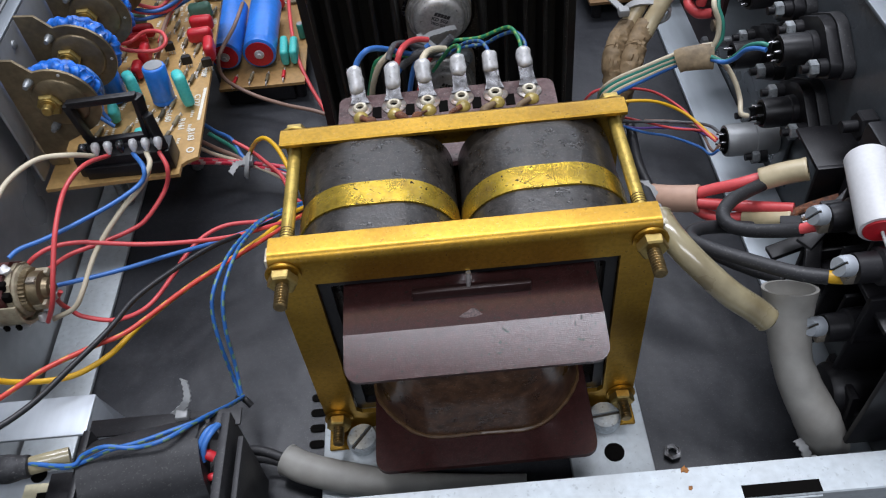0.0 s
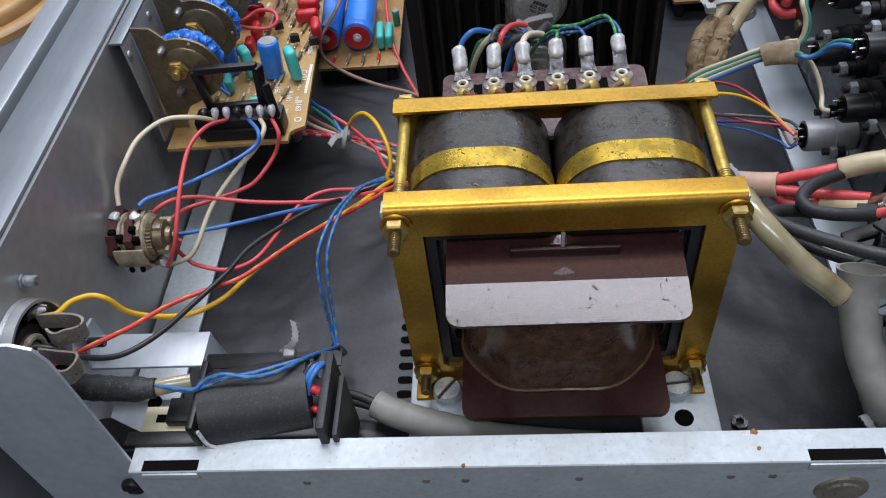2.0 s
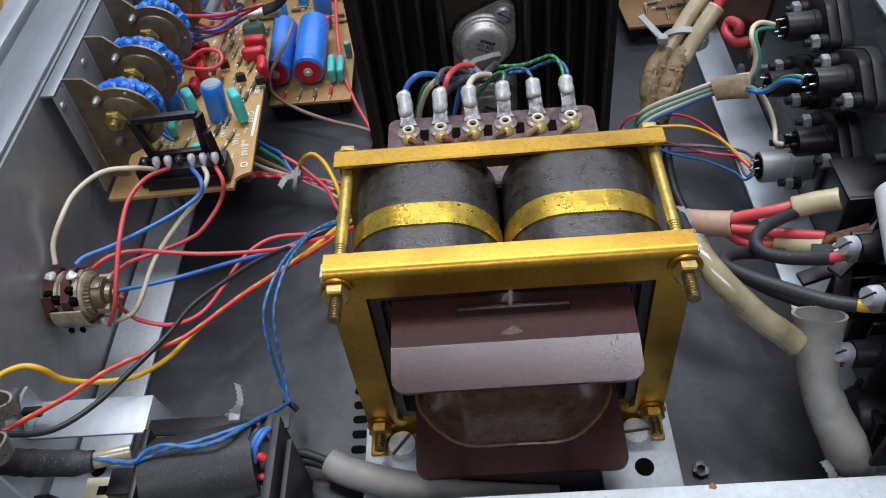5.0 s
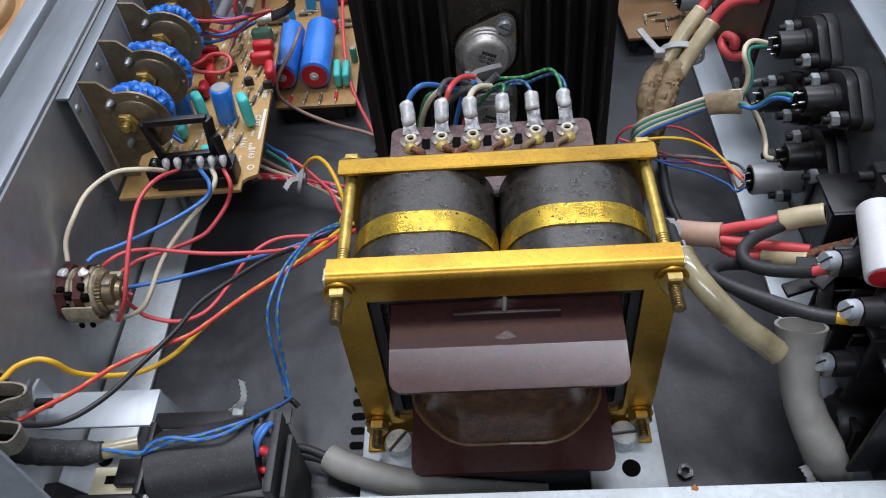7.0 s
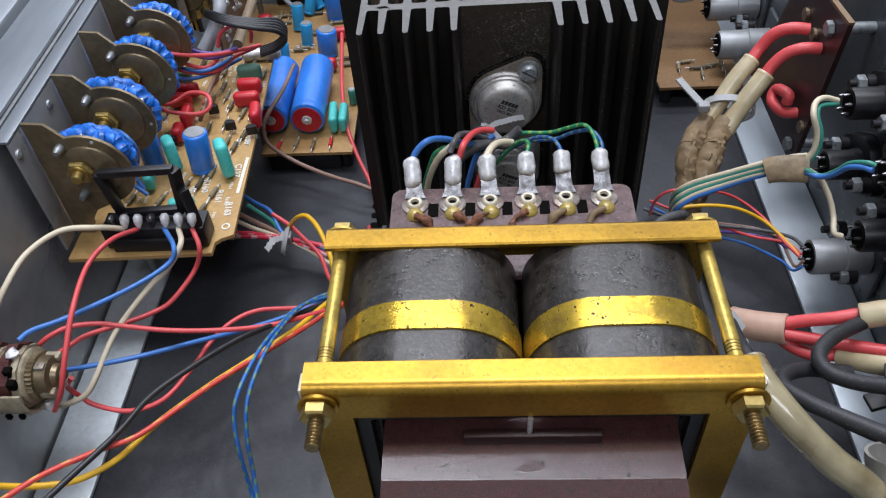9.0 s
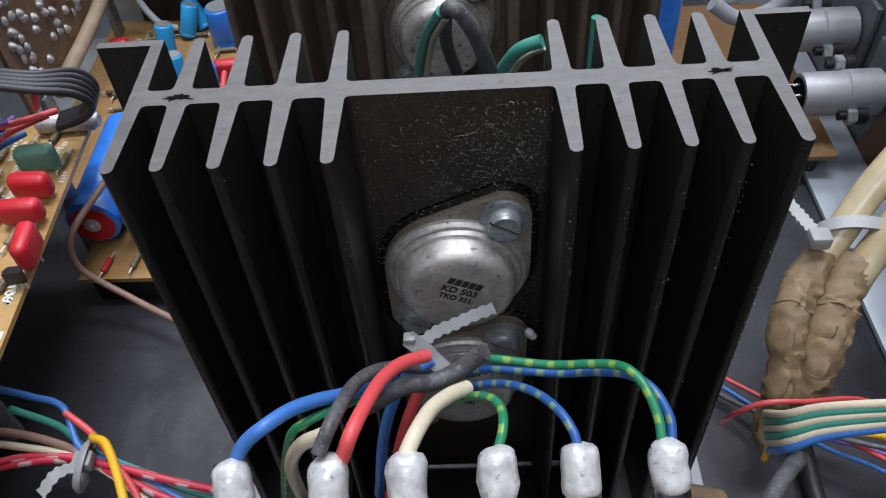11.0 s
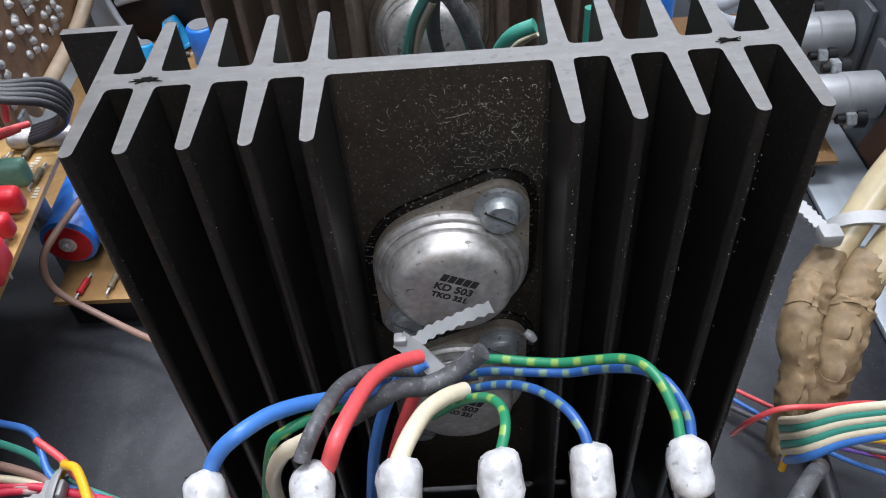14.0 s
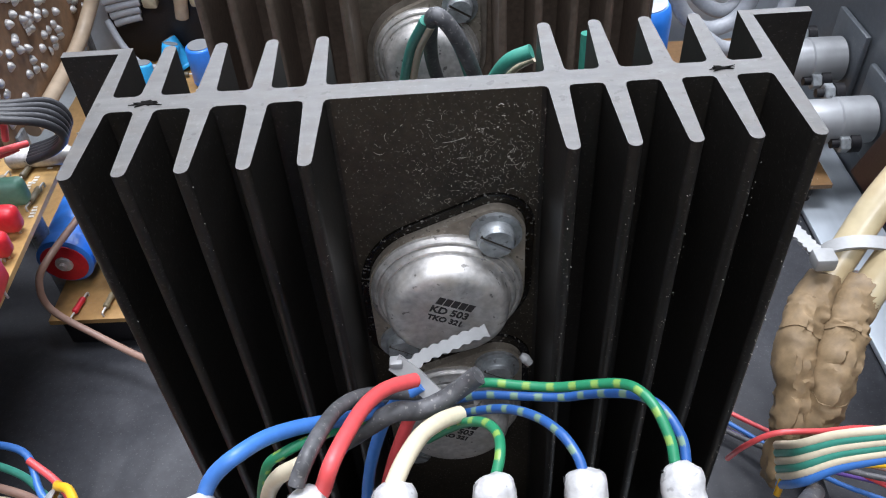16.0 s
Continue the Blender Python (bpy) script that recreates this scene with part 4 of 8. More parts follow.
def rotary_pot(y, blue=True, label="rotary attenuator with a brown plate and a ring of blue resistors"):
    root = thing("rotary_pot", label, "potentiometer", "row of pots", at=(-0.1445, y, 0.0815))
    cx, cz, r = -0.1425, 0.0795, 0.0150
    out = [(-0.1590, 0.1005), (-0.1515, 0.0998), (-0.1465, 0.0940)]
    out += [(cx + r * math.cos(radians(a)), cz + r * math.sin(radians(a))) for a in range(100, -75, -7)]
    out += [(-0.1470, 0.0610), (-0.1505, 0.0560), (-0.1520, 0.0495), (-0.1590, 0.0495)]
    part("plate", prism(bmesh.new(), out, y, y + 0.0012, "y"), POTPLATE if blue else DARKPLATE, root, "brown passivated mounting plate")
    bx, bz = -0.1448, 0.0812
    part("dome", lathe(bmesh.new(), (bx + 0.003, y, bz - 0.001), (bx + 0.003, y - 0.0012, bz - 0.001), [(0, 0.0105), (0.6, 0.0102), (1, 0.0092)], 36), POTPLATE if blue else DARKPLATE, root)
    part("bush", lathe(bmesh.new(), (bx, y, bz), (bx, y - 0.0042, bz), [(0, 0.0042), (0.25, 0.0042), (0.3, 0.0036), (1, 0.0033)], 20), NUTBRASS, root)
    part("nut", hexa(bmesh.new(), (bx, y - 0.0016, bz), (bx, y - 0.0036, bz), 0.0046), NUTBRASS, root)
    part("shaft", CY((bx, y - 0.0040, bz), (bx, y - 0.0070, bz), 0.0020, 16, 0.0003), NUTBRASS, root)
    for x, z in ((-0.1490, 0.0905), (-0.1478, 0.0700)):
        part("pin", lathe(bmesh.new(), (x, y, z), (x - 0.0004, y - 0.0040, z), [(0, 0.0016), (0.5, 0.0015), (1, 0.0009)], 14), SCREWM, root)
    part("wafer", lathe(bmesh.new(), (cx, y + 0.0020, cz), (cx, y + 0.0032, cz), [(0, 0.0120), (1, 0.0120)], 36), MAROON if blue else BLACKP, root)
    if blue:
        for k in range(13):
            a = radians(-42 + 19 * k)
            rj = 0.0122 + 0.0009 * math.sin(7.3 * k + 90 * y)
            c = Vector((cx + rj * math.cos(a), y + 0.0052 + 0.0009 * math.sin(5.1 * k + 40 * y), cz + rj * math.sin(a)))
            tdir = Vector((-math.sin(a), 0.45 * math.sin(3 * k + 200 * y), math.cos(a)))
            bm = lathe(bmesh.new(), c - tdir * 0.0031, c + tdir * 0.0031, [(0, 0.0014), (0.06, 0.0026), (0.25, 0.0031), (0.4, 0.0025), (0.6, 0.0025), (0.75, 0.0031), (0.94, 0.0026), (1, 0.0014)], 12)
            part("resistor", bm, POTBLUE, root, "blue resistor" if k == 0 else "")
            bm = lathe(bmesh.new(), c + tdir * 0.0036 - Vector((0, 0.003, 0)), c + tdir * 0.0036 + Vector((0, 0.001, 0)), [(0, 0.0006), (0.5, 0.0009), (1, 0.0005)], 8)
            part("joint", bm, SOLDER, root)
        for k in range(9):
            a = radians(-20 + 24 * k)
            c = Vector((cx + 0.0108 * math.cos(a), y + 0.0092, cz + 0.0108 * math.sin(a)))
            tdir = Vector((-math.sin(a), 0.1, math.cos(a)))
            bm = lathe(bmesh.new(), c - tdir * 0.0031, c + tdir * 0.0031, [(0, 0.0010), (0.06, 0.0024), (0.25, 0.0026), (0.5, 0.0021), (0.75, 0.0026), (0.94, 0.0024), (1, 0.0010)], 10)
            part("resistor", bm, POTBLUE, root)
    else:
        for k in range(12):
            a = radians(30 * k)
            c = Vector((cx + 0.0125 * math.cos(a), y - 0.0012, cz + 0.0125 * math.sin(a)))
            part("contact", BB(c.x - 0.0012, c.x + 0.0012, c.y - 0.0012, c.y + 0.0012, c.z - 0.0020, c.z + 0.0020, 0.0003), NUTBRASS, root)
        part("lever", BB(cx - 0.002, cx + 0.002, y - 0.0040, y - 0.0030, cz - 0.013, cz + 0.012, 0.0006), DULLSTEEL, root, "dull steel lever")
    return root


for y in (0.1065, 0.1350, 0.1640, 0.1900):
    rotary_pot(y)
rotary_pot(0.2330, False, "rotary selector with a dark wafer and a steel lever")


def board(name, outline, z, label, m=PCBM):
    bm = prism(bmesh.new(), outline, z - 0.0016, z)
    return lone(name, bm, m, label, "circuit board", smooth=False)


ZB = 0.0480
pcb = board("circuit_board", [(-0.1590, 0.0940), (-0.1055, 0.0955), (-0.1055, 0.1010), (-0.1035, 0.1030), (-0.0992, 0.1050), (-0.1045, 0.2300), (-0.1590, 0.2300)], ZB,
            "tan phenolic preamplifier board beside the pots")
for x, y in ((-0.150, 0.130), (-0.115, 0.215), (-0.150, 0.22), (-0.120, 0.150)):
    part("standoff", CY((x, y, 0.0025), (x, y, ZB - 0.0016), 0.0028, 12), SCREWM, pcb)
part("ring", ring_plate(bmesh.new(), [(-0.1030 + 0.0017 * math.cos(k * math.pi / 10), 0.1092 + 0.0017 * math.sin(k * math.pi / 10)) for k in range(20)],
                        [(-0.1030 + 0.0011 * math.cos(k * math.pi / 10), 0.1092 + 0.0011 * math.sin(k * math.pi / 10)) for k in range(20)], ZB + 0.0001, ZB + 0.0003, "z"), WHITEP, pcb)
random.seed(4)
# unreadable white print as short bars
bars = bmesh.new()
for k in range(70):
    x, y = random.uniform(-0.150, -0.104), random.uniform(0.112, 0.226)
    for j in range(random.choice((3, 4))):
        h = random.uniform(0.0010, 0.0015)
        box(bars, x, x + h, y + j * 0.0012, y + j * 0.0012 + 0.0007, ZB + 0.0001, ZB + 0.0002)
part("print", bars, WHITEP, pcb)
lines = bmesh.new()
for x0, y0, x1, y1 in ((-0.1030, 0.128, -0.1022, 0.150), (-0.1045, 0.158, -0.1040, 0.172)):
    box(lines, min(x0, x1), max(x0, x1) + 0.0005, y0, y1, ZB + 0.0001, ZB + 0.0002)
part("print", lines, WHITEP, pcb)
for body, x, y in (("R163", -0.1042, 0.1189), ("R161", -0.1094, 0.1262), ("R160", -0.1161, 0.1327), ("C127", -0.1050, 0.1416), ("T106", -0.1047, 0.1626), ("+", -0.1210, 0.1270)):
    cu = bpy.data.curves.new("print", "FONT")
    cu.body, cu.size, cu.align_x, cu.align_y, cu.extrude, cu.offset = body, 0.0037, "CENTER", "CENTER", 0.00003, 0.00010
    cu.materials.append(WHITEP)
    t = new("print", cu)
    t.parent = pcb
    t.matrix_parent_inverse = pcb.matrix_basis.inverted()
    t.matrix_basis = pose(x, y, ZB + 0.00025, 0, 0, -86)


def electrolytic(x, y, z, r, h, lean=(0, 0), m=None, label="blue sleeved electrolytic capacitor with a pale top"):
    root = thing("electrolytic_capacitor", label, "capacitor", "electrolytic capacitors", at=(x, y, z))
    p0, p1 = Vector((x, y, z)), Vector((x + lean[0], y + lean[1], z + h))
    part("sleeve", lathe(bmesh.new(), p0, p1, [(0, r * 0.9), (0.04, r), (0.09, r), (0.12, r * 0.95), (0.15, r), (0.94, r), (0.985, r * 0.93), (1, r * 0.84)], 28), m or BLUEC, root)
    d = (p1 - p0).normalized()
    part("top", CY(p1 + d * 0.00005, p1 + d * 0.0003, r * 0.80, 28), SILVERC, root, "pale aluminium top")
    for s in (1, -1):
        part("lead", CY(p0 + Vector((s * r * 0.4, 0, -0.0012)), p0 + Vector((s * r * 0.4, 0, 0.0003)), 0.0003, 8), SOLDER, root)
    return root


def film_cap(x, y, z, sx, sy, sz, turn=0, m=None, tilt=0, label="teal lacquered film capacitor standing on the board"):
    root = thing("film_capacitor", label, "capacitor", "film capacitors", at=(x, y, z))
    bm = BB(-sx / 2, sx / 2, -sy / 2, sy / 2, 0.0012, 0.0012 + sz, min(sx, sy, sz) * 0.42, 4)
    bmesh.ops.transform(bm, matrix=pose(x, y, z, tilt, 0, turn), verts=bm.verts)
    part("body", bm, m or TEAL, root)
    for s in (1, -1):
        bm = CY((s * sx * 0.32, 0, -0.0006), (s * sx * 0.32, 0, 0.002), 0.0003, 8)
        bmesh.ops.transform(bm, matrix=pose(x, y, z, 0, 0, turn), verts=bm.verts)
        part("lead", bm, SOLDER, root)
    return root


RESB = mat("olive_resistor_body", (0.17, 0.14, 0.085), 0.45, vary=0.3, grain=700, random=0.6)


def resistor(x, y, z, turn, n=0.0058, m=None):
    root = thing("resistor", "small olive brown resistor lying on the board", "resistor", "resistors", at=(x, y, z))
    c, s = math.cos(radians(turn)), math.sin(radians(turn))
    a, b = Vector((x - c * n / 2, y - s * n / 2, z + 0.0014)), Vector((x + c * n / 2, y + s * n / 2, z + 0.0014))
    part("body", lathe(bmesh.new(), a, b, [(0, 0.0005), (0.05, 0.0009), (0.2, 0.0010), (0.3, 0.00085), (0.7, 0.00085), (0.8, 0.0010), (0.95, 0.0009), (1, 0.0005)], 12), m or RESB, root)
    d = (b - a).normalized()
    for p, q in ((a, a - d * 0.0022), (b, b + d * 0.0022)):
        part("lead", SW([p, q, (q.x, q.y, z)], 0.00028, 6, 3), SOLDER, root)
    return root


def small_transistor(x, y, z, turn=0):
    root = thing("small_transistor", "small black plastic transistor on the board", "transistor", "small transistors", at=(x, y, z))
    bm = prism(bmesh.new(), [(-0.0022, 0), (0.0022, 0), (0.0022, 0.0012), (0.0013, 0.0024), (-0.0013, 0.0024), (-0.0022, 0.0012)], 0.0020, 0.0062, "z", 0.0002)
    bmesh.ops.transform(bm, matrix=pose(x, y, z, 0, 0, turn), verts=bm.verts)
    part("body", bm, BLACKP, root)
    for k in (-1, 0, 1):
        part("leg", CY((x + k * 0.0012, y + 0.001, z - 0.0005), (x + k * 0.0012, y + 0.001, z + 0.0022), 0.0003, 6), SOLDER, root)


electrolytic(-0.1190, 0.1425, ZB + 0.0008, 0.0049, 0.0180, (0.0008, 0.0012))
electrolytic(-0.1405, 0.1470, ZB + 0.0008, 0.0046, 0.0170, (-0.0004, 0.002))
film_cap(-0.1075, 0.1385, ZB, 0.0050, 0.0100, 0.0150, 25, tilt=-10)
film_cap(-0.1300, 0.1430, ZB, 0.0048, 0.0100, 0.0140, 28, tilt=-10)
film_cap(-0.1215, 0.1190, ZB, 0.0100, 0.0042, 0.0050, 10)
film_cap(-0.1380, 0.1330, ZB, 0.0040, 0.0085, 0.0070, 15)
DUSKTEAL = mat("dull_green_lacquer", (0.10, 0.24, 0.17), 0.5, vary=0.15, bump=0.08)
film_cap(-0.1440, 0.2030, ZB, 0.0130, 0.0055, 0.0085, 5, DUSKTEAL, label="dull green lacquered capacitor on the board")
film_cap(-0.1110, 0.2050, ZB, 0.0110, 0.0050, 0.0080, 5, DUSKTEAL, label="dull green lacquered capacitor on the board")
RL = "red lacquered film capacitor on the board"
for x, y, sx, sy, sz, tn in ((-0.1090, 0.1945, 0.0110, 0.0050, 0.0075, 0), (-0.1085, 0.1850, 0.0115, 0.0048, 0.0070, 4), (-0.1375, 0.1930, 0.0115, 0.0048, 0.0070, 4),
                             (-0.1390, 0.1860, 0.0110, 0.0045, 0.0070, 0), (-0.1020, 0.1720, 0.0046, 0.0110, 0.0085, 8), (-0.1320, 0.1730, 0.0046, 0.0110, 0.0080, 4), (-0.1335, 0.1625, 0.0046, 0.0080, 0.0070, 4)):
    film_cap(x, y, ZB, sx, sy, sz, tn, REDC, label=RL)
for x, y in ((-0.1022, 0.1625), (-0.1350, 0.1560), (-0.1120, 0.1660), (-0.122, 0.178)):
    small_transistor(x, y, ZB, 10)
for x, y, tn in ((-0.1115, 0.1275, 75), (-0.1140, 0.1180, 72), (-0.1160, 0.1720, 85), (-0.1100, 0.1790, 80), (-0.1230, 0.1690, 88),
                 (-0.1250, 0.1590, 80), (-0.1130, 0.1590, 82), (-0.1450, 0.1800, 85), (-0.1470, 0.1700, 86), (-0.1260, 0.1900, 84), (-0.1230, 0.2000, 85), (-0.1250, 0.2120, 85),
                 (-0.1180, 0.2140, 80), (-0.1120, 0.2190, 82), (-0.1440, 0.2170, 88), (-0.1370, 0.2190, 85), (-0.1240, 0.1320, 74), (-0.1320, 0.1240, 72), (-0.1440, 0.1250, 75), (-0.1185, 0.1330, 80), (-0.1150, 0.1395, 82), (-0.1240, 0.1500, 84), (-0.1090, 0.1560, 80), (-0.1065, 0.1640, 82), (-0.1165, 0.1850, 84), (-0.1200, 0.1930, 84),
                 (-0.1150, 0.2010, 84), (-0.1060, 0.2080, 84), (-0.1060, 0.1790, 84), (-0.1290, 0.1800, 84), (-0.1410, 0.1640, 80), (-0.1280, 0.2060, 84), (-0.1330, 0.2120, 10)):
    resistor(x, y, ZB, tn)
can = lone("metal_capsule", lathe(bmesh.new(), (-0.1180, 0.2225, ZB + 0.0032), (-0.1000, 0.2235, ZB + 0.0032), [(0, 0.0020), (0.05, 0.0030), (0.9, 0.0030), (1, 0.0018)], 18), STEEL,
           "shiny tubular metal capsule lying on the board", "component")
lone("metal_capsule", lathe(bmesh.new(), (-0.1160, 0.1085, ZB + 0.0026), (-0.1080, 0.1090, ZB + 0.0026), [(0, 0.0015), (0.05, 0.0024), (0.9, 0.0024), (1, 0.0014)], 16), STEEL,
            "small shiny metal capsule beside the connector", "component")

# connector with its raised frame
con = thing("connector", "black plastic edge connector with a raised open frame on the board", "connector", at=(-0.1255, 0.1025, ZB))
part("base", BB(-0.1450, -0.1068, 0.0985, 0.1085, ZB + 0.0002, ZB + 0.0100, 0.0008), BLACKP, con)
part("foot", BB(-0.1420, -0.1090, 0.0968, 0.0990, ZB + 0.0002, ZB + 0.0060, 0.0005), BLACKP, con)
def bar(a, b, w, t):
    a, b = Vector(a), Vector(b)
    bm = BB(-w / 2, w / 2, -t / 2, t / 2, 0, (b - a).length, min(w, t) * 0.2)
    bmesh.ops.transform(bm, matrix=Matrix.Translation(a) @ (b - a).to_track_quat("Z", "Y").to_matrix().to_4x4(), verts=bm.verts)
    return bm
A, B, C, D = (-0.1372, 0.1045, 0.0608), (-0.1140, 0.1048, 0.0618), (-0.1114, 0.1032, 0.0820), (-0.1376, 0.1016, 0.0822)
for p, q, w in ((A, B, 0.0030), (B, C, 0.0042), (C, D, 0.0030), (D, A, 0.0032)):
    part("frame_bar", bar(p, q, w, 0.0030), BLACKP, con)
part("latch", bar((-0.1095, 0.1010, 0.0580), (-0.1108, 0.1025, 0.0740), 0.0036, 0.0052), BLACKP, con)
for k in range(7):
    x = -0.1386 + 0.0049 * k
    part("solder_tag", lathe(bmesh.new(), (x, 0.0992, 0.0650), (x, 0.0968, 0.0605), [(0, 0.0010), (0.2, 0.0017), (0.6, 0.0016), (1, 0.0006)], 10), SOLDER if k not in (0, 3) else TAGM, con)

# rotary mains selector on the front wall
sel = thing("rotary_switch", "ivory and maroon wafer rotary switch with soldered tags on the wall", "switch", at=(WL, 0.0425, 0.0485))
sx, sy, sz = WL, 0.0425, 0.0480


def cog(x0, x1, outer, inner, teeth, y=sy, z=sz, a0=0.0):
    out = []
    for k in range(teeth * 2):
        a, r = a0 + math.pi * k / teeth, (outer, inner)[k % 2]
        out.append((y + r * math.cos(a), z + r * math.sin(a)))
    return prism(bmesh.new(), out, x0, x1, "x")


part("body", lathe(bmesh.new(), (sx, sy, sz), (sx + 0.0150, sy, sz), [(0, 0.0088), (0.05, 0.0096), (0.38, 0.0096), (0.40, 0.0084), (0.52, 0.0084), (0.54, 0.0094), (0.97, 0.0092), (1, 0.0086)], 32), DIRTYIVORY, sel)
part("wafer", cog(sx + 0.0008, sx + 0.0046, 0.0113, 0.0103, 9, a0=0.2), MAROON, sel, "maroon wafer")
part("wafer", cog(sx + 0.0078, sx + 0.0112, 0.0112, 0.0102, 9, a0=0.4), MAROON, sel, "maroon wafer")
shell = bmesh.new()
arc = [radians(a) for a in range(158, 292, 12)]
prism(shell, [(sy + 0.0126 * math.cos(a), sz + 0.0116 * math.sin(a)) for a in arc] + [(sy + 0.0115 * math.cos(a), sz + 0.0105 * math.sin(a)) for a in arc[::-1]], sx + 0.0036, sx + 0.0152, "x")
part("saddle", shell, DIRTYIVORY, sel, "dirty ivory saddle round the wafers")
for x0 in (0.0058, 0.0102):
    part("notch", BB(sx + x0, sx + x0 + 0.0016, sy - 0.0116, sy - 0.0102, sz - 0.0084, sz - 0.0062, 0.0002), HOLE, sel)
part("plate", cog(sx + 0.0122, sx + 0.0136, 0.0104, 0.0097, 12), DIRTYIVORY, sel)
part("ratchet", cog(sx + 0.0150, sx + 0.0172, 0.0080, 0.0074, 34), POTPLATE, sel, "olive toothed ring")
part("hub", lathe(bmesh.new(), (sx + 0.0172, sy, sz), (sx + 0.0252, sy, sz), [(0, 0.0066), (0.45, 0.0064), (0.5, 0.0040), (0.7, 0.0034), (0.75, 0.0019), (0.9, 0.0017), (1, 0.0004)], 24), POTPLATE, sel, "olive metal hub with a pointed shaft")
for a, n in ((0.5, 0.005), (1.8, 0.0034), (3.6, 0.005), (4.7, 0.004)):
    y, z = sy + 0.0058 * math.cos(a), sz + 0.0058 * math.sin(a)
    part("claw", BB(sx + 0.0172, sx + 0.0172 + n, y - 0.0014, y + 0.0014, z - 0.0014, z + 0.0014, 0.0005), DIRTYIVORY if n > 0.0045 else DULLSTEEL, sel)
for x0, a in ((0.0020, 2.2), (0.0050, 2.4), (0.0112, 2.5), (0.0030, 2.9), (0.0100, 2.1)):
    y, z = sy + 0.0100 * math.cos(a), sz + 0.0100 * math.sin(a)
    part("pocket", BB(sx + x0, sx + x0 + 0.0026, y - 0.0012, y + 0.0012, z - 0.0016, z + 0.0016, 0.0003), HOLE, sel)
for px, py, pz in ((-0.1625, 0.0430, 0.0608), (-0.1545, 0.0430, 0.0604), (-0.1560, 0.0360, 0.0350), (-0.1500, 0.0375, 0.0350), (-0.1460, 0.0450, 0.0400), (-0.1630, 0.0350, 0.0375)):
    q = Vector((px, sy, sz)).lerp(Vector((px, py, pz)), 0.72)
    tg = lathe(bmesh.new(), q, (px, py, pz), [(0, 0.0010), (0.3, 0.0018), (0.7, 0.0021), (0.95, 0.0013), (1, 0.0006)], 12)
    for v in tg.verts:
        v.co += Vector((1, 1, 0.5)) * 0.0009 * noise.noise(v.co * 420)
    part("tag", tg, SOLDER, sel)

# screw heads on the wall
for y, z, s in ((-0.0100, 0.0855, 0.7), (0.158, 0.0955, 1.2)):
    sc = thing("wall_screw", "zinc screw and nut on the galvanised wall", "screw", "wall screws", at=(WL, y, z))
    part("nut", hexa(bmesh.new(), (WL, y, z), (WL + 0.0010, y, z), 0.0034 * s), SCREWM, sc)
    part("bolt", CY((WL + 0.0010, y, z), (WL + 0.0052, y, z), 0.0027 * s, 18, 0.0004), SCREWM, sc)

# headphone jack in a round hole of the wall
jy, jz = -0.0255, 0.0680
jk = thing("jack_socket", "old headphone jack with bent leaf contacts in a round wall opening", "socket", at=(WL, jy, jz))
part("bezel", lathe(bmesh.new(), (WL + 0.0001, jy, jz), (WL + 0.0016, jy, jz), [(0, 0.0180), (1, 0.0177), (1.0, 0.0160), (0.0, 0.0160)], 40, False), WALLM, jk)
part("recess", CY((WL + 0.0001, jy, jz), (WL + 0.0004, jy, jz), 0.0160, 40), HOLE, jk)
part("collar", lathe(bmesh.new(), (WL + 0.0002, jy, jz), (WL + 0.0050, jy, jz), [(0, 0.0176), (1, 0.0174), (1.0, 0.0164), (0.0, 0.0164)], 40, False), WALLM, jk, "grey steel collar")
part("body", lathe(bmesh.new(), (WL + 0.0004, jy - 0.002, jz), (WL + 0.0030, jy - 0.002, jz), [(0, 0.0112), (0.6, 0.0110), (0.7, 0.0088), (1, 0.0085)], 28), mat("brown_jack_body", (0.045, 0.028, 0.022), 0.45, vary=0.4, grain=300, coarse=250, bump=0.3), jk)
part("ring", lathe(bmesh.new(), (WL + 0.0030, jy - 0.002, jz + 0.001), (WL + 0.0042, jy - 0.002, jz + 0.001), [(0, 0.0074), (0.5, 0.0073), (1, 0.0066), (1, 0.0056), (0.2, 0.0054)], 30, False), DIRTYIVORY, jk)
part("inner_ring", lathe(bmesh.new(), (WL + 0.0030, jy - 0.002, jz + 0.001), (WL + 0.0038, jy - 0.002, jz + 0.001), [(0, 0.0046), (0.5, 0.0045), (1, 0.0038), (0.8, 0.0030)], 26, False), DULLSTEEL, jk)
part("contact", lathe(bmesh.new(), (WL + 0.0030, jy - 0.003, jz + 0.001), (WL + 0.0072, jy - 0.003, jz + 0.0015), [(0, 0.0018), (0.3, 0.0027), (0.75, 0.0025), (1, 0.0010)], 16), SOLDER, jk)
part("insulator", BB(WL + 0.0006, WL + 0.0140, jy + 0.0050, jy + 0.0106, jz - 0.0020, jz + 0.0030, 0.0006), HOLE, jk)
part("insulator", BB(WL + 0.0006, WL + 0.0100, jy - 0.0035, jy + 0.0010, jz - 0.0090, jz - 0.0045, 0.0006), HOLE, jk)
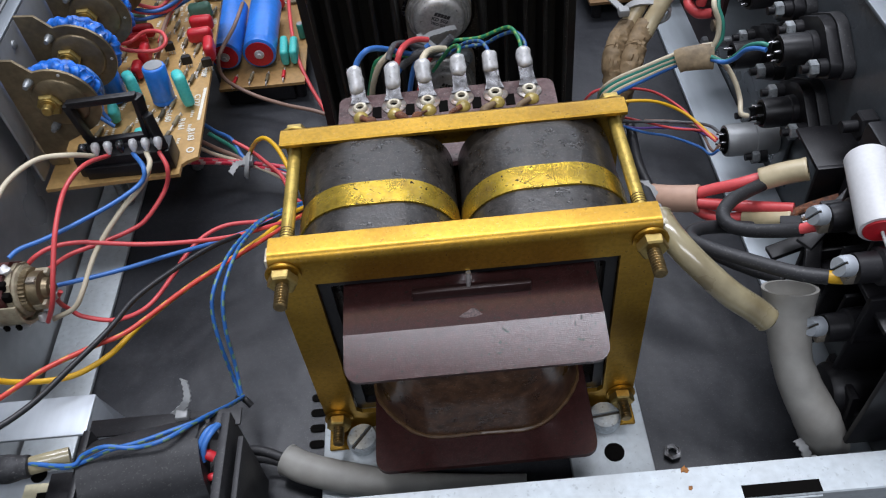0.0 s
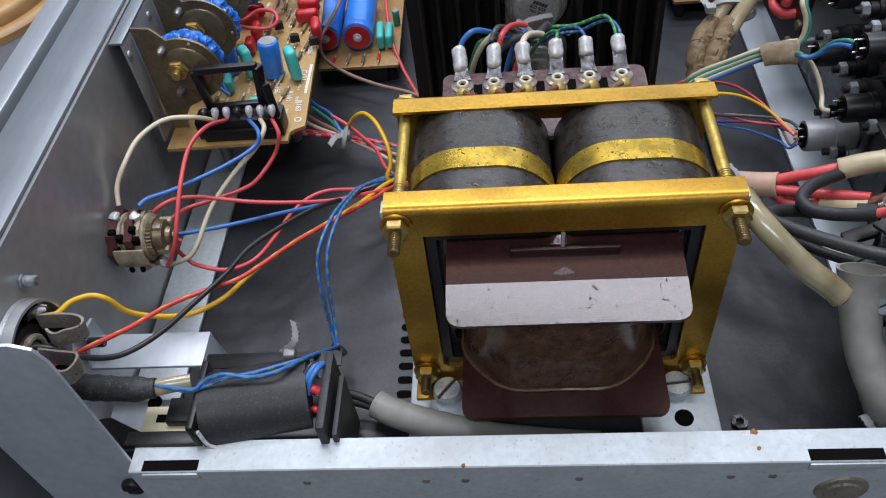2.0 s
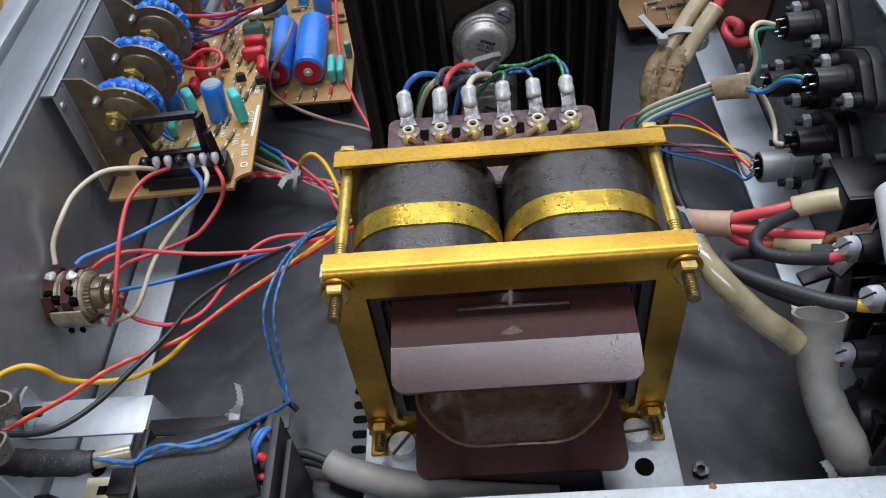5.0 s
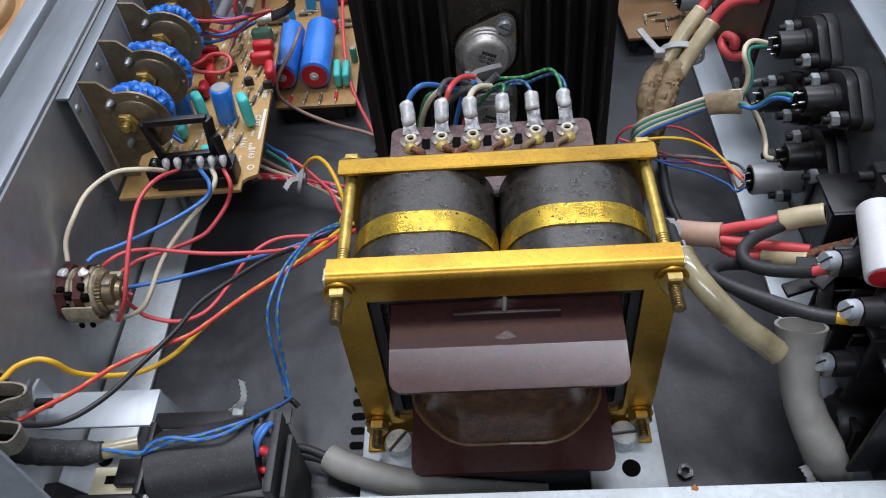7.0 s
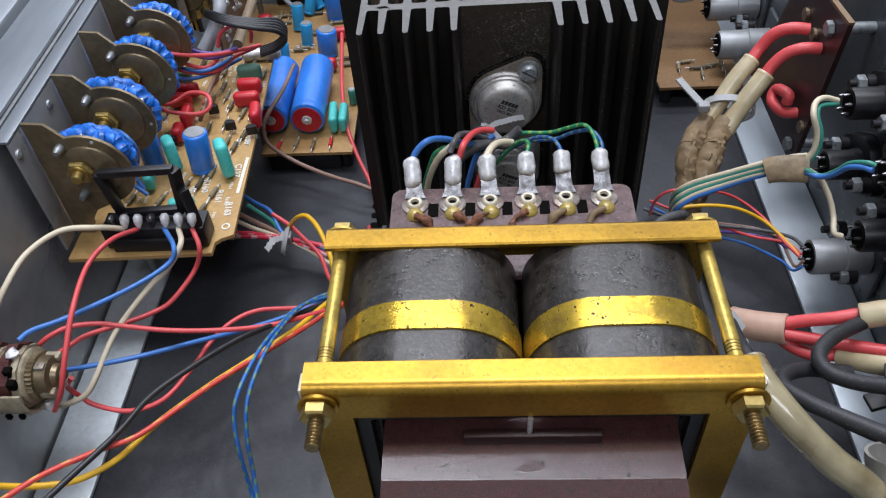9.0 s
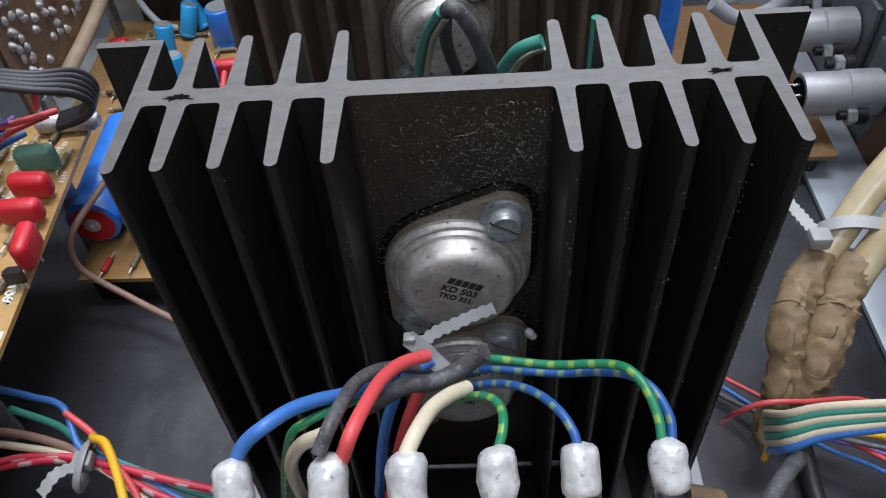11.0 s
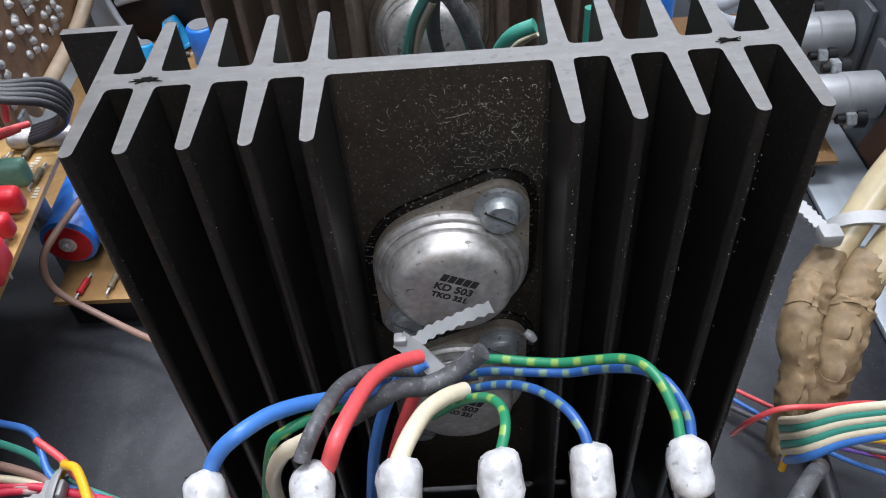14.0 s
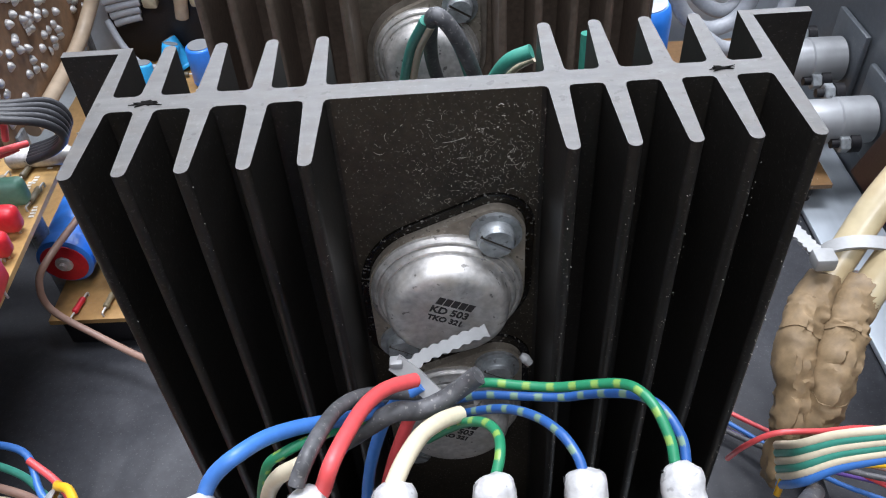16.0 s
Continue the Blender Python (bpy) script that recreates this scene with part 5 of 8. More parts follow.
def strip(pts, w, t, axis, lobes=0):
    """A bent flat strip along a smooth line; axis: the direction of its width; lobes: scallops along its edges."""
    line = spline(pts, 12 if lobes else 4)
    ax = Vector(axis).normalized()
    bm = bmesh.new()
    rows = []
    for i, p in enumerate(line):
        d = (line[min(i + 1, len(line) - 1)] - line[max(i - 1, 0)]).normalized()
        n = d.cross(ax).normalized()
        half = w / 2 * (1 + (0.17 * math.cos(6.2832 * lobes * i / (len(line) - 1)) if lobes else 0))
        rows.append([bm.verts.new(p + a * ax * half + b * n * t / 2) for a, b in ((-1, -1), (1, -1), (1, 1), (-1, 1))])
    for a, b in zip(rows, rows[1:]):
        for k in range(4):
            bm.faces.new((a[k], a[(k + 1) % 4], b[(k + 1) % 4], b[k]))
    bm.faces.new(rows[0][::-1])
    bm.faces.new(rows[-1])
    return bm
part("leaf_spring", strip([(-0.1626, -0.0179, 0.0745), (-0.1576, -0.0176, 0.0745), (-0.1509, -0.0179, 0.0745), (-0.147, -0.0193, 0.0745), (-0.146, -0.0215, 0.0745), (-0.1475, -0.0232, 0.0745), (-0.1509, -0.0241, 0.0745), (-0.1534, -0.0253, 0.0745), (-0.1556, -0.0246, 0.0745), (-0.1572, -0.0233, 0.0745)], 0.0060, 0.0008, (0.05, 0.15, 1)), DULLSTEEL, jk, "bent nickel leaf contact")
part("leaf_spring", strip([(-0.1599, -0.0281, 0.0705), (-0.1534, -0.0292, 0.0705), (-0.1475, -0.03, 0.0705), (-0.1459, -0.0315, 0.0705), (-0.1464, -0.0347, 0.0705), (-0.1483, -0.0366, 0.0705), (-0.1526, -0.0361, 0.0705), (-0.1564, -0.0344, 0.0705)], 0.0062, 0.0008, (0.05, 0.15, 1)), DULLSTEEL, jk)
part("tag", strip([(-0.1650, -0.0185, 0.0770), (-0.1640, -0.0165, 0.0772), (-0.1625, -0.0150, 0.0765), (-0.1612, -0.0145, 0.0755)], 0.0052, 0.0006, (0.5, 0.2, 0.8)), DULLSTEEL, jk)
part("tag_solder", lathe(bmesh.new(), (-0.1640, -0.0165, 0.0780), (-0.1605, -0.0145, 0.0765), [(0, 0.0008), (0.4, 0.0017), (1, 0.0008)], 12), SOLDER, jk)

# mains switch with its bracket
mb = thing("switch_bracket", "bent zinc bracket over the mains switch rod", "bracket", at=(-0.144, -0.004, 0.0))
bm = BB(-0.1650, -0.1230, -0.0108, 0.0042, 0.0346, 0.0360, 0.0005)
part("top", bm, ZINC, mb)
part("side", BB(-0.1244, -0.1230, -0.0108, 0.0042, 0.0028, 0.0346, 0.0004), ZINC, mb)
part("lower_plate", BB(-0.1640, -0.1210, -0.0300, -0.0112, 0.0125, 0.0140, 0.0004), ZINC, mb)
part("hole", CY((-0.1480, -0.0125, 0.0141), (-0.1480, -0.0125, 0.0144), 0.0028, 16), HOLE, mb)
part("upright", prism(bmesh.new(), [(-0.0105, 0.0362), (0.0040, 0.0362), (0.0036, 0.0470), (-0.0002, 0.0478), (-0.0020, 0.0470)], -0.1650, -0.1638, "x"), ZINC, mb)
part("stud", CY((-0.1638, -0.0050, 0.0440), (-0.1575, -0.0050, 0.0440), 0.0019, 14, 0.0004), BLACKP, mb)
part("gusset", prism(bmesh.new(), [(0.0042, 0.0040), (0.0100, 0.0040), (0.0042, 0.0330)], -0.1244, -0.1232, "x"), ZINC, mb)

ms = thing("mains_switch", "black mains switch in a rolled insulating cover", "switch", at=(-0.095, -0.027, 0.004))
prof = [(-0.0400, 0.0060), (-0.0405, 0.0200)] + [(-0.0270 + 0.0138 * math.cos(a), 0.0320 + 0.0132 * math.sin(a)) for a in np.linspace(math.pi * 0.98, math.pi * 0.1, 12)] + [(-0.0128, 0.0280), (-0.0125, 0.0060)]
swing = pose(-0.1165, -0.0300, 0, 0, 0, 9) @ pose(0.1165, 0.0300, 0)        # the roll lies askew in its bracket
roll = prism(bmesh.new(), prof, -0.1178, -0.0808, "x")
bmesh.ops.transform(roll, matrix=swing, verts=roll.verts)
part("cover", roll, FIBRE, ms, "rolled black fibre cover")
part("flap", BB(-0.1215, -0.0720, -0.0128, -0.0065, 0.0360, 0.0368, 0.0003), BLACKP, ms)
part("core_block", BB(-0.1180, -0.0766, -0.0380, -0.0150, 0.0050, 0.0330, 0.001), BLACKP, ms)
part("end_plate", BB(-0.0766, -0.0736, -0.0405, -0.0110, 0.0040, 0.0425, 0.0006), FIBRE, ms)
part("end_plate", BB(-0.0722, -0.0703, -0.0400, -0.0170, 0.0040, 0.0370, 0.0004), FIBRE, ms)
for k in range(3):
    part("rivet", CY((-0.0765, -0.0150 - 0.004 * k, 0.0400 - 0.003 * k), (-0.0773, -0.0150 - 0.004 * k, 0.0400 - 0.003 * k), 0.0011, 10), HOLE, ms)
part("red_sleeve", SW([(-0.0822, -0.0240, 0.0385), (-0.0800, -0.0243, 0.0405), (-0.0778, -0.0250, 0.0395)], 0.0017, 10), REDC, ms, "short red sleeve")
part("red_sleeve", SW([(-0.0806, -0.0290, 0.0345), (-0.0792, -0.0294, 0.0354), (-0.0776, -0.0298, 0.0346)], [0.0010, 0.0013, 0.0009], 10), REDC, ms)
for k, r in enumerate((0.0010, 0.0010, 0.0009)):
    part("blue_wire", SW([(-0.0835 + 0.0012 * k, -0.0240 - 0.001 * k, 0.0395), (-0.0822 + 0.0012 * k, -0.0212 - 0.001 * k, 0.0440), (-0.0800 + 0.0011 * k, -0.0178 - 0.001 * k, 0.0452), (-0.0778 + 0.0006 * k, -0.0160, 0.0430)], r, 10), BLUEW if k else BLACKW, ms, "dull blue wire end" if k else "black wire end")
part("front_arm", BB(-0.1560, -0.1160, -0.0415, -0.0385, 0.0180, 0.0315, 0.0008), BLACKP, ms)
part("fork", prism(bmesh.new(), [(-0.1560, 0.0270), (-0.1400, 0.0270), (-0.1480, 0.0400), (-0.1530, 0.0390)], -0.0400, -0.0330, "y", 0.0006), BLACKP, ms)
part("base_block", BB(-0.1500, -0.1185, -0.0405, -0.0350, 0.0100, 0.0335, 0.0008), BLACKP, ms)
part("slider", BB(-0.1420, -0.1190, -0.0345, -0.0235, 0.0270, 0.0300, 0.0005), IVORY, ms, "ivory plastic slider")
part("slider_slot", BB(-0.1370, -0.1320, -0.0300, -0.0270, 0.0300, 0.0303), HOLE, ms)
part("clip", BB(-0.1320, -0.1175, -0.0320, -0.0225, 0.0303, 0.0340, 0.0005), BLACKP, ms)
part("cover_edge", BB(-0.1195, -0.1170, -0.0405, -0.0140, 0.0060, 0.0440, 0.0006), BLACKP, ms)
slotted_head((-0.1450, -0.0345, 0.0275), (0.3, -0.2, 1), 0.0022, 0.0022, ms)
part("round_nut", CY((-0.1290, -0.0430, 0.0250), (-0.1290, -0.0400, 0.0250), 0.0060, 22, 0.0004), SCREWM, ms)
part("wire_loop", SW([(-0.1165, -0.0395, 0.0400), (-0.1150, -0.0405, 0.0340), (-0.1120, -0.0412, 0.0310), (-0.1150, -0.0415, 0.0300)], 0.0007, 8), SOLDER, ms)
lone("heat_shrink", SW([(-0.1760, -0.0250, 0.0445), (-0.1660, -0.0240, 0.0455), (-0.1510, -0.0255, 0.0460), (-0.1390, -0.0262, 0.0460), (-0.1325, -0.0256, 0.0455)], [0.0036, 0.0043, 0.0045, 0.0044, 0.0034], 16, 6, wob=0.12), DUSTYR,
     "dusty wrinkled black shrink sleeve on the mains wires", "cable sleeve")
lone("cable_sleeve", SW([(-0.1330, -0.0255, 0.0452), (-0.1270, -0.0240, 0.0448), (-0.1215, -0.0225, 0.0440)], 0.0028, 12, flat=0.6), CLEARSL, "yellowed clear sleeve at the mains switch", "cable sleeve", "cable sleeves")


def cable_tie(pts, head, label, s=1.0, hs=None):
    root = thing("cable_tie", label, "cable tie", "cable ties", at=head)
    way = Vector(pts[-1]) - Vector(pts[0])
    part("tail", strip(pts, 0.0027 * s, 0.0010 * s, way.cross(Vector((0, 0.64, -0.77))), max(3, round(way.length / 0.0018))), NYLON, root, "notched nylon tail")
    s = hs or s
    part("head", BB(head[0] - 0.0024 * s, head[0] + 0.0024 * s, head[1] - 0.0022 * s, head[1] + 0.0022 * s, head[2] - 0.0018 * s, head[2] + 0.0018 * s, 0.0008 * s), NYLON, root)
    return root


cable_tie([(-0.0928, -0.0085, 0.0395), (-0.0880, -0.0075, 0.0440), (-0.0872, -0.0050, 0.0465), (-0.0878, -0.0022, 0.0490)], (-0.0900, -0.0095, 0.0400), "white nylon cable tie standing on the mains switch wires", 0.85)
t2 = cable_tie([(-0.0905, 0.1310, 0.0190), (-0.0935, 0.1280, 0.0210), (-0.0960, 0.1235, 0.0200)], (-0.0895, 0.1330, 0.0180), "white nylon cable tie round the wire bundle")
part("loop", SW([(-0.0905 + 0.0014 * math.sin(a), 0.1330 + 0.0058 * math.cos(a), 0.0155 + 0.0050 * math.sin(a)) for a in np.linspace(0, 6.1, 14)], 0.0013, 8, 2, flat=0.5), NYLON, t2)
t3 = cable_tie([(0.0840, 0.1648, 0.0565), (0.0822, 0.1705, 0.0565), (0.0803, 0.1770, 0.0562), (0.0785, 0.1835, 0.0560)], (0.0846, 0.1634, 0.0562), "white nylon cable tie round the twin cream leads")
part("loop", strip([(0.0957 + 0.0098 * math.cos(a), 0.1655 - 0.0020 * math.cos(a), 0.0532 + 0.0054 * math.sin(a)) for a in np.linspace(0, 6.2832, 22)], 0.0030, 0.0010, (0.25, 0.9, 0.35)), NYLON, t3)
t4 = cable_tie([(-0.0026, 0.1175, 0.0844), (-0.0002, 0.1195, 0.0845), (0.0028, 0.1215, 0.0838), (0.0060, 0.1237, 0.0831), (0.0095, 0.1262, 0.0817)], (-0.0046, 0.1178, 0.0851), "white nylon cable tie with its tail across the transistor", 0.72, 0.42)
part("loop", strip([(-0.0049, 0.1178, 0.0853), (-0.0035, 0.1172, 0.0843), (-0.0019, 0.1163, 0.0833), (-0.0003, 0.1150, 0.0822), (0.0014, 0.1135, 0.0815)], 0.0028, 0.0008, (0.62, 0.48, 0.62)), NYLON, t4)
lone("tie_stub", SW([(0.0156, 0.1285, 0.0721), (0.0163, 0.1281, 0.0716), (0.0171, 0.1277, 0.0707)], [0.0006, 0.0009, 0.0007], 10), NYLON, "cut stub of a nylon tie beside the second transistor", "cable tie", "cable ties")
cable_tie([(0.0660, 0.0400, 0.0640), (0.0690, 0.0430, 0.0660), (0.0665, 0.0470, 0.0680)], (0.0690, 0.0385, 0.0620), "white nylon cable tie behind the transformer bolt")
cable_tie([(0.1085, -0.0330, 0.0120), (0.1070, -0.0290, 0.0160), (0.1055, -0.0255, 0.0170)], (0.1085, -0.0320, 0.0130), "small white nylon cable tie on the floor")

# loose hex nut and specks on the near floor
nut = bmesh.new()
ring_plate(nut, [(0.0690 + 0.0031 * math.cos(a), -0.0190 + 0.0031 * math.sin(a)) for a in [math.pi / 3 * k + 0.3 for k in range(6)]],
           [(0.0690 + 0.0016 * math.cos(a), -0.0190 + 0.0016 * math.sin(a)) for a in [math.pi / 3 * k + 0.3 for k in range(6)]], 0.0004, 0.0026, "z")
lone("hex_nut", nut, TAGM, "zinc hex nut on a stud in the black floor", "nut", smooth=False)
# rail details: slots, rust, rivets
rl = bpy.data.objects["rail_south"]
for x0, x1 in ((0.0785, 0.1010), (-0.1360, -0.1170)):
    part("slot", BB(x0, x1, -0.0492, -0.0455, 0.0320, 0.0323), HOLE, rl)
    part("slot_lip", BB(x0, x1, -0.0503, -0.0496, 0.0275, 0.0312, 0.0002), PALE, rl)
for x, y, s in ((0.0635, -0.0390, 1.0), (0.0640, -0.0447, 0.5), (-0.0290, -0.0490, 0.6)):
    bm = lathe(bmesh.new(), (x, y, 0.0320), (x, y, 0.0323), [(0, 0.0012 * s), (1, 0.0009 * s)], 9)
    for v in bm.verts:
        v.co.x += 0.0006 * s * noise.noise(v.co * 1500)
        v.co.y += 0.0011 * s * noise.noise(v.co * 1100 + Vector((3, 0, 0)))
    part("rust_spot", bm, RUST, rl, "orange rust spot")
for x in (-0.0420, -0.0290, 0.0080, 0.0560, 0.0690, -0.0820):
    part("dimple", lathe(bmesh.new(), (x, -0.0496, 0.0225), (x, -0.0500, 0.0225), [(0, 0.0014), (0.7, 0.0013), (1, 0.0006)], 14), DULLSTEEL, rl)
part("plug", lathe(bmesh.new(), (0.0925, -0.0496, 0.0125), (0.0925, -0.0512, 0.0125), [(0, 0.0085), (0.5, 0.0082), (0.6, 0.0060), (1, 0.0055)], 30), DULLSTEEL, rl)
slotted_head((-0.1450, -0.0466, 0.0170), (0, -1, 0), 0.0042, 0.0022, corner, BLACKP)

# ---- rear panel side: sockets, terminals, capacitor ----
def din_socket(x, y, z, label, silver=False, r=0.0078):
    root = thing("din_socket", label, "socket", "panel sockets", at=(WR, y, z))
    m = SILVERC if silver else BLACKP
    part("body", lathe(bmesh.new(), (x, y, z), (WR - 0.003, y, z), [(0, r * 0.80), (0.0, r * 0.94), (0.05, r), (0.55, r), (0.57, r * 1.06), (1, r * 1.06)], 30), m, root)
    part("insert", CY((x - 0.0004, y, z), (x - 0.00005, y, z), r * 0.78, 24), HOLE, root)
    for a in (0.4, 1.5, 2.6, 3.9, 5.2):
        p = Vector((x, y + 0.0035 * math.cos(a), z + 0.0035 * math.sin(a)))
        part("pin", lathe(bmesh.new(), p, p - Vector((0.0028, 0, 0)), [(0, 0.0005), (0.5, 0.0007), (1, 0.0004)], 8), TAGM, root)
    if not silver:
        out = []
        for k in range(40):
            a = 2 * math.pi * k / 40
            u = Vector((math.cos(a), math.sin(a)))
            cand = [u * 0.0110, Vector((0.0118, 0)) + u * 0.0042, Vector((-0.0118, 0)) + u * 0.0042]
            b = max(cand, key=lambda q: q.dot(u))
            out.append((y + b.x, z + b.y))
        part("flange", prism(bmesh.new(), out, 0.1347, 0.1386, "x", 0.0004), BLACKP, root)
        part("gasket", prism(bmesh.new(), [(y + (a - y) * 1.06, z + (b - z) * 1.06) for a, b in out], 0.1388, WR - 0.0002, "x", 0.0003), BLACKR, root)
        spots = ((0.0118, 0.0), (-0.0118, 0.0))
    else:
        spots = ((-0.0075, -0.0035), (0.0110, 0.0035))
        part("flange", BB(WR - 0.0022, WR - 0.0002, y - 0.011, y + 0.011, z - 0.014, z + 0.014, 0.0006), DARKWALL, root)
    for dy, dz in spots:
        s = part("screw", CY((0.1262, y + dy, z + dz), (0.1350, y + dy, z + dz), 0.0015, 12), BLACKP, root)
        part("nut", hexa(bmesh.new(), (0.1286, y + dy, z + dz), (0.1318, y + dy, z + dz), 0.0029), SCREWM, s, "grey hex nut")
        part("washer", CY((0.1318, y + dy, z + dz), (0.1348, y + dy, z + dz), 0.0031, 16), BLACKP, s)
    return root


DL = "black round multi-pin socket bolted to the rear panel"
for y, z in ((0.1268, 0.0825), (0.0910, 0.0822), (0.1283, 0.0533), (0.0907, 0.0537)):
    din_socket(0.1224, y, z, DL, r=0.0057)
din_socket(0.1190, 0.1085, 0.0245, "silver metal-shelled socket bolted low on the rear panel", True, 0.0070)
for y, z in ((0.2540, 0.0270), (0.2830, 0.0320)):
    din_socket(0.1150, y, z, "silver metal-shelled socket at the far end of the panel", True, 0.0072)

# small black bracket with a bolt
bb = thing("black_bracket", "black angle bracket with a bolt on the rear panel", "bracket", at=(WR, 0.058, 0.070))
part("plate", BB(0.1250, WR - 0.0003, 0.0480, 0.0680, 0.0640, 0.0658, 0.0005), BLACKP, bb)
part("side", BB(0.1250, WR - 0.0003, 0.0465, 0.0483, 0.0480, 0.0658, 0.0005), BLACKP, bb)
part("nut", hexa(bmesh.new(), (WR - 0.0060, 0.0540, 0.0770), (WR - 0.0003, 0.0540, 0.0770), 0.0048), BLACKP, bb)
part("bolt", CY((WR - 0.0110, 0.0540, 0.0770), (WR - 0.006, 0.0540, 0.0770), 0.0021, 12), BLACKP, bb)

# mains terminal block
tb = thing("terminal_block", "black stepped mains terminal block with pale screws", "terminal block", at=(0.126, 0.0, 0.004))
part("back_plate", BB(0.1330, WR - 0.0003, -0.0360, 0.0440, 0.0040, 0.0880, 0.001), BLACKP, tb)
for y, z in ((0.0135, 0.0812), (-0.0060, 0.0815), (-0.0058, 0.0523), (0.0150, 0.0500)):
    b = part("boss", lathe(bmesh.new(), (0.1115, y, z - 0.002), (0.1330, y, z - 0.002), [(0, 0.0030), (0.02, 0.0044), (0.3, 0.0046), (0.34, 0.0056), (1, 0.0058)], 24), BLACKP, tb)
    part("clamp", BB(0.1090, 0.1125, y - 0.0030, y + 0.0030, z - 0.0055, z - 0.0010, 0.0005), DULLSTEEL, b, "tarnished clamp")
    slotted_head((0.1100, y - 0.0006, z + 0.0004), (-1, -0.25, 0.30), 0.0031, 0.0042, b, ZINC, slot=1.2)
    part("partition", BB(0.1200, 0.1330, y + 0.0070, y + 0.0086, z - 0.0120, z + 0.0030, 0.0005), BLACKP, tb)
for k in range(4):
    part("rib", BB(0.1180, 0.1330, -0.0300 + 0.019 * k, -0.0280 + 0.019 * k, 0.0200, 0.0700, 0.0005), BLACKP, tb)
part("lever", BB(0.1210, 0.1325, -0.0180, 0.0060, 0.0620, 0.0640, 0.0006), BLACKP, tb)
part("tongue", bar((0.1120, 0.0060, 0.0480), (0.1190, 0.0260, 0.0560), 0.0050, 0.0030), BLACKP, tb)
part("knob", lathe(bmesh.new(), (0.1160, -0.0130, 0.0250), (0.1330, -0.0130, 0.0250), [(0, 0.0080), (0.1, 0.0090), (0.5, 0.0090), (0.55, 0.0070), (1, 0.0070)], 26), BLACKP, tb)
part("knob_wing", prism(bmesh.new(), [(-0.0260, 0.0120), (-0.0150, 0.0060), (-0.0040, 0.0150), (-0.0040, 0.0320), (-0.0220, 0.0340)], 0.1190, 0.1220, "x", 0.0006), BLACKP, tb)
part("jumper", BB(0.1060, 0.1110, -0.0045, 0.0030, 0.0435, 0.0450, 0.0004), SCREWM, tb)
for k, (a, b) in enumerate((((0.1100, 0.0330, 0.0560), (0.1330, 0.0250, 0.0620)), ((0.1080, 0.0300, 0.0440), (0.1330, 0.0340, 0.0500)), ((0.1110, 0.0180, 0.0620), (0.1300, 0.0310, 0.0700)))):
    part("blade", bar(a, b, 0.0055, 0.0022), BLACKP, tb)

for k, (a, b, c) in enumerate((((0.1330, 0.0420, 0.0560), (0.1220, 0.0410, 0.0535), (0.1160, 0.0395, 0.0520)), ((0.1330, 0.0320, 0.0640), (0.1230, 0.0315, 0.0620), (0.1160, 0.0310, 0.0590)))):
    part("solder_lug", strip([a, b, c], 0.0030, 0.0008, (0, 1, 0.2)), TAGM if k % 2 else RUSTLEAD, tb, "rusty brown lug")
    part("lug_solder", lathe(bmesh.new(), b, c, [(0, 0.0008), (0.4, 0.0015), (1, 0.0008)], 12), GLUE if k % 2 else RUSTLEAD, tb)

cp = thing("white_capacitor", "white plastic capacitor with a maroon sealed end above the terminals", "capacitor", at=(0.117, 0.013, 0.090))
p0, p1 = Vector((0.1240, 0.0250, 0.0920)), Vector((0.1195, 0.0000, 0.0880))
part("case", lathe(bmesh.new(), p0, p1, [(0, 0.0056), (0.03, 0.0062), (0.96, 0.0062), (1, 0.0060)], 32), mat("white_plastic_case", (0.62, 0.62, 0.62), 0.4, vary=0.06, bump=0.03), cp)
part("seal", lathe(bmesh.new(), p1, p1 + (p1 - p0).normalized() * 0.0006, [(0, 0.0050), (1, 0.0048)], 28), REDC, cp, "maroon resin seal")
part("lead", SW([p1, p1 + Vector((0.001, -0.004, -0.003)), p1 + Vector((0.006, -0.002, -0.010))], 0.0005, 8), SOLDER, cp)

# maroon terminal board standing off the panel
mbd = thing("terminal_board", "maroon bakelite board on studs before the rear panel", "terminal board", at=(0.128, 0.185, 0.06))
part("plate", prism(bmesh.new(), [(0.1555, 0.0965), (0.2050, 0.0930), (0.2330, 0.0230), (0.1640, 0.0230)], 0.1275, 0.1295, "x"), BOARDMAR, mbd)
part("edge", prism(bmesh.new(), [(0.1553, 0.0970), (0.2052, 0.0935), (0.2052, 0.0925), (0.1555, 0.0958)], 0.1274, 0.1296, "x"), PCBDARK, mbd, "pale cut edge")
for y, z in ((0.1665, 0.0880), (0.2060, 0.0850), (0.1700, 0.0300)):
    part("stud", CY((0.1295, y, z), (WR, y, z), 0.0022, 14), SCREWM, mbd)
    part("nut", hexa(bmesh.new(), (0.1250, y, z), (0.1275, y, z), 0.0030), SCREWM, mbd)
for y, z in ((0.1910, 0.0800), (0.1790, 0.0780), (0.1650, 0.0430)):
    part("rivet", CY((0.1262, y, z), (0.1276, y, z), 0.0026, 14), COPPERT, mbd)

# cloth wraps at the ends of the twin leads, tape round the ribbon
def crumple(p):
    """Folds along the tape and sharp small creases."""
    fold = noise.noise(Vector((p.x * 330, p.y * 120, p.z * 120)))
    crease = abs(noise.noise(Vector((p.x * 520, p.y * 260, p.z * 260)))) - 0.25
    return Vector((1, 1, 0.6)) * (0.0016 * fold) + Vector((0.5, -0.8, 0.8)) * (0.0016 * crease + 0.0004 * noise.noise(p * 700))


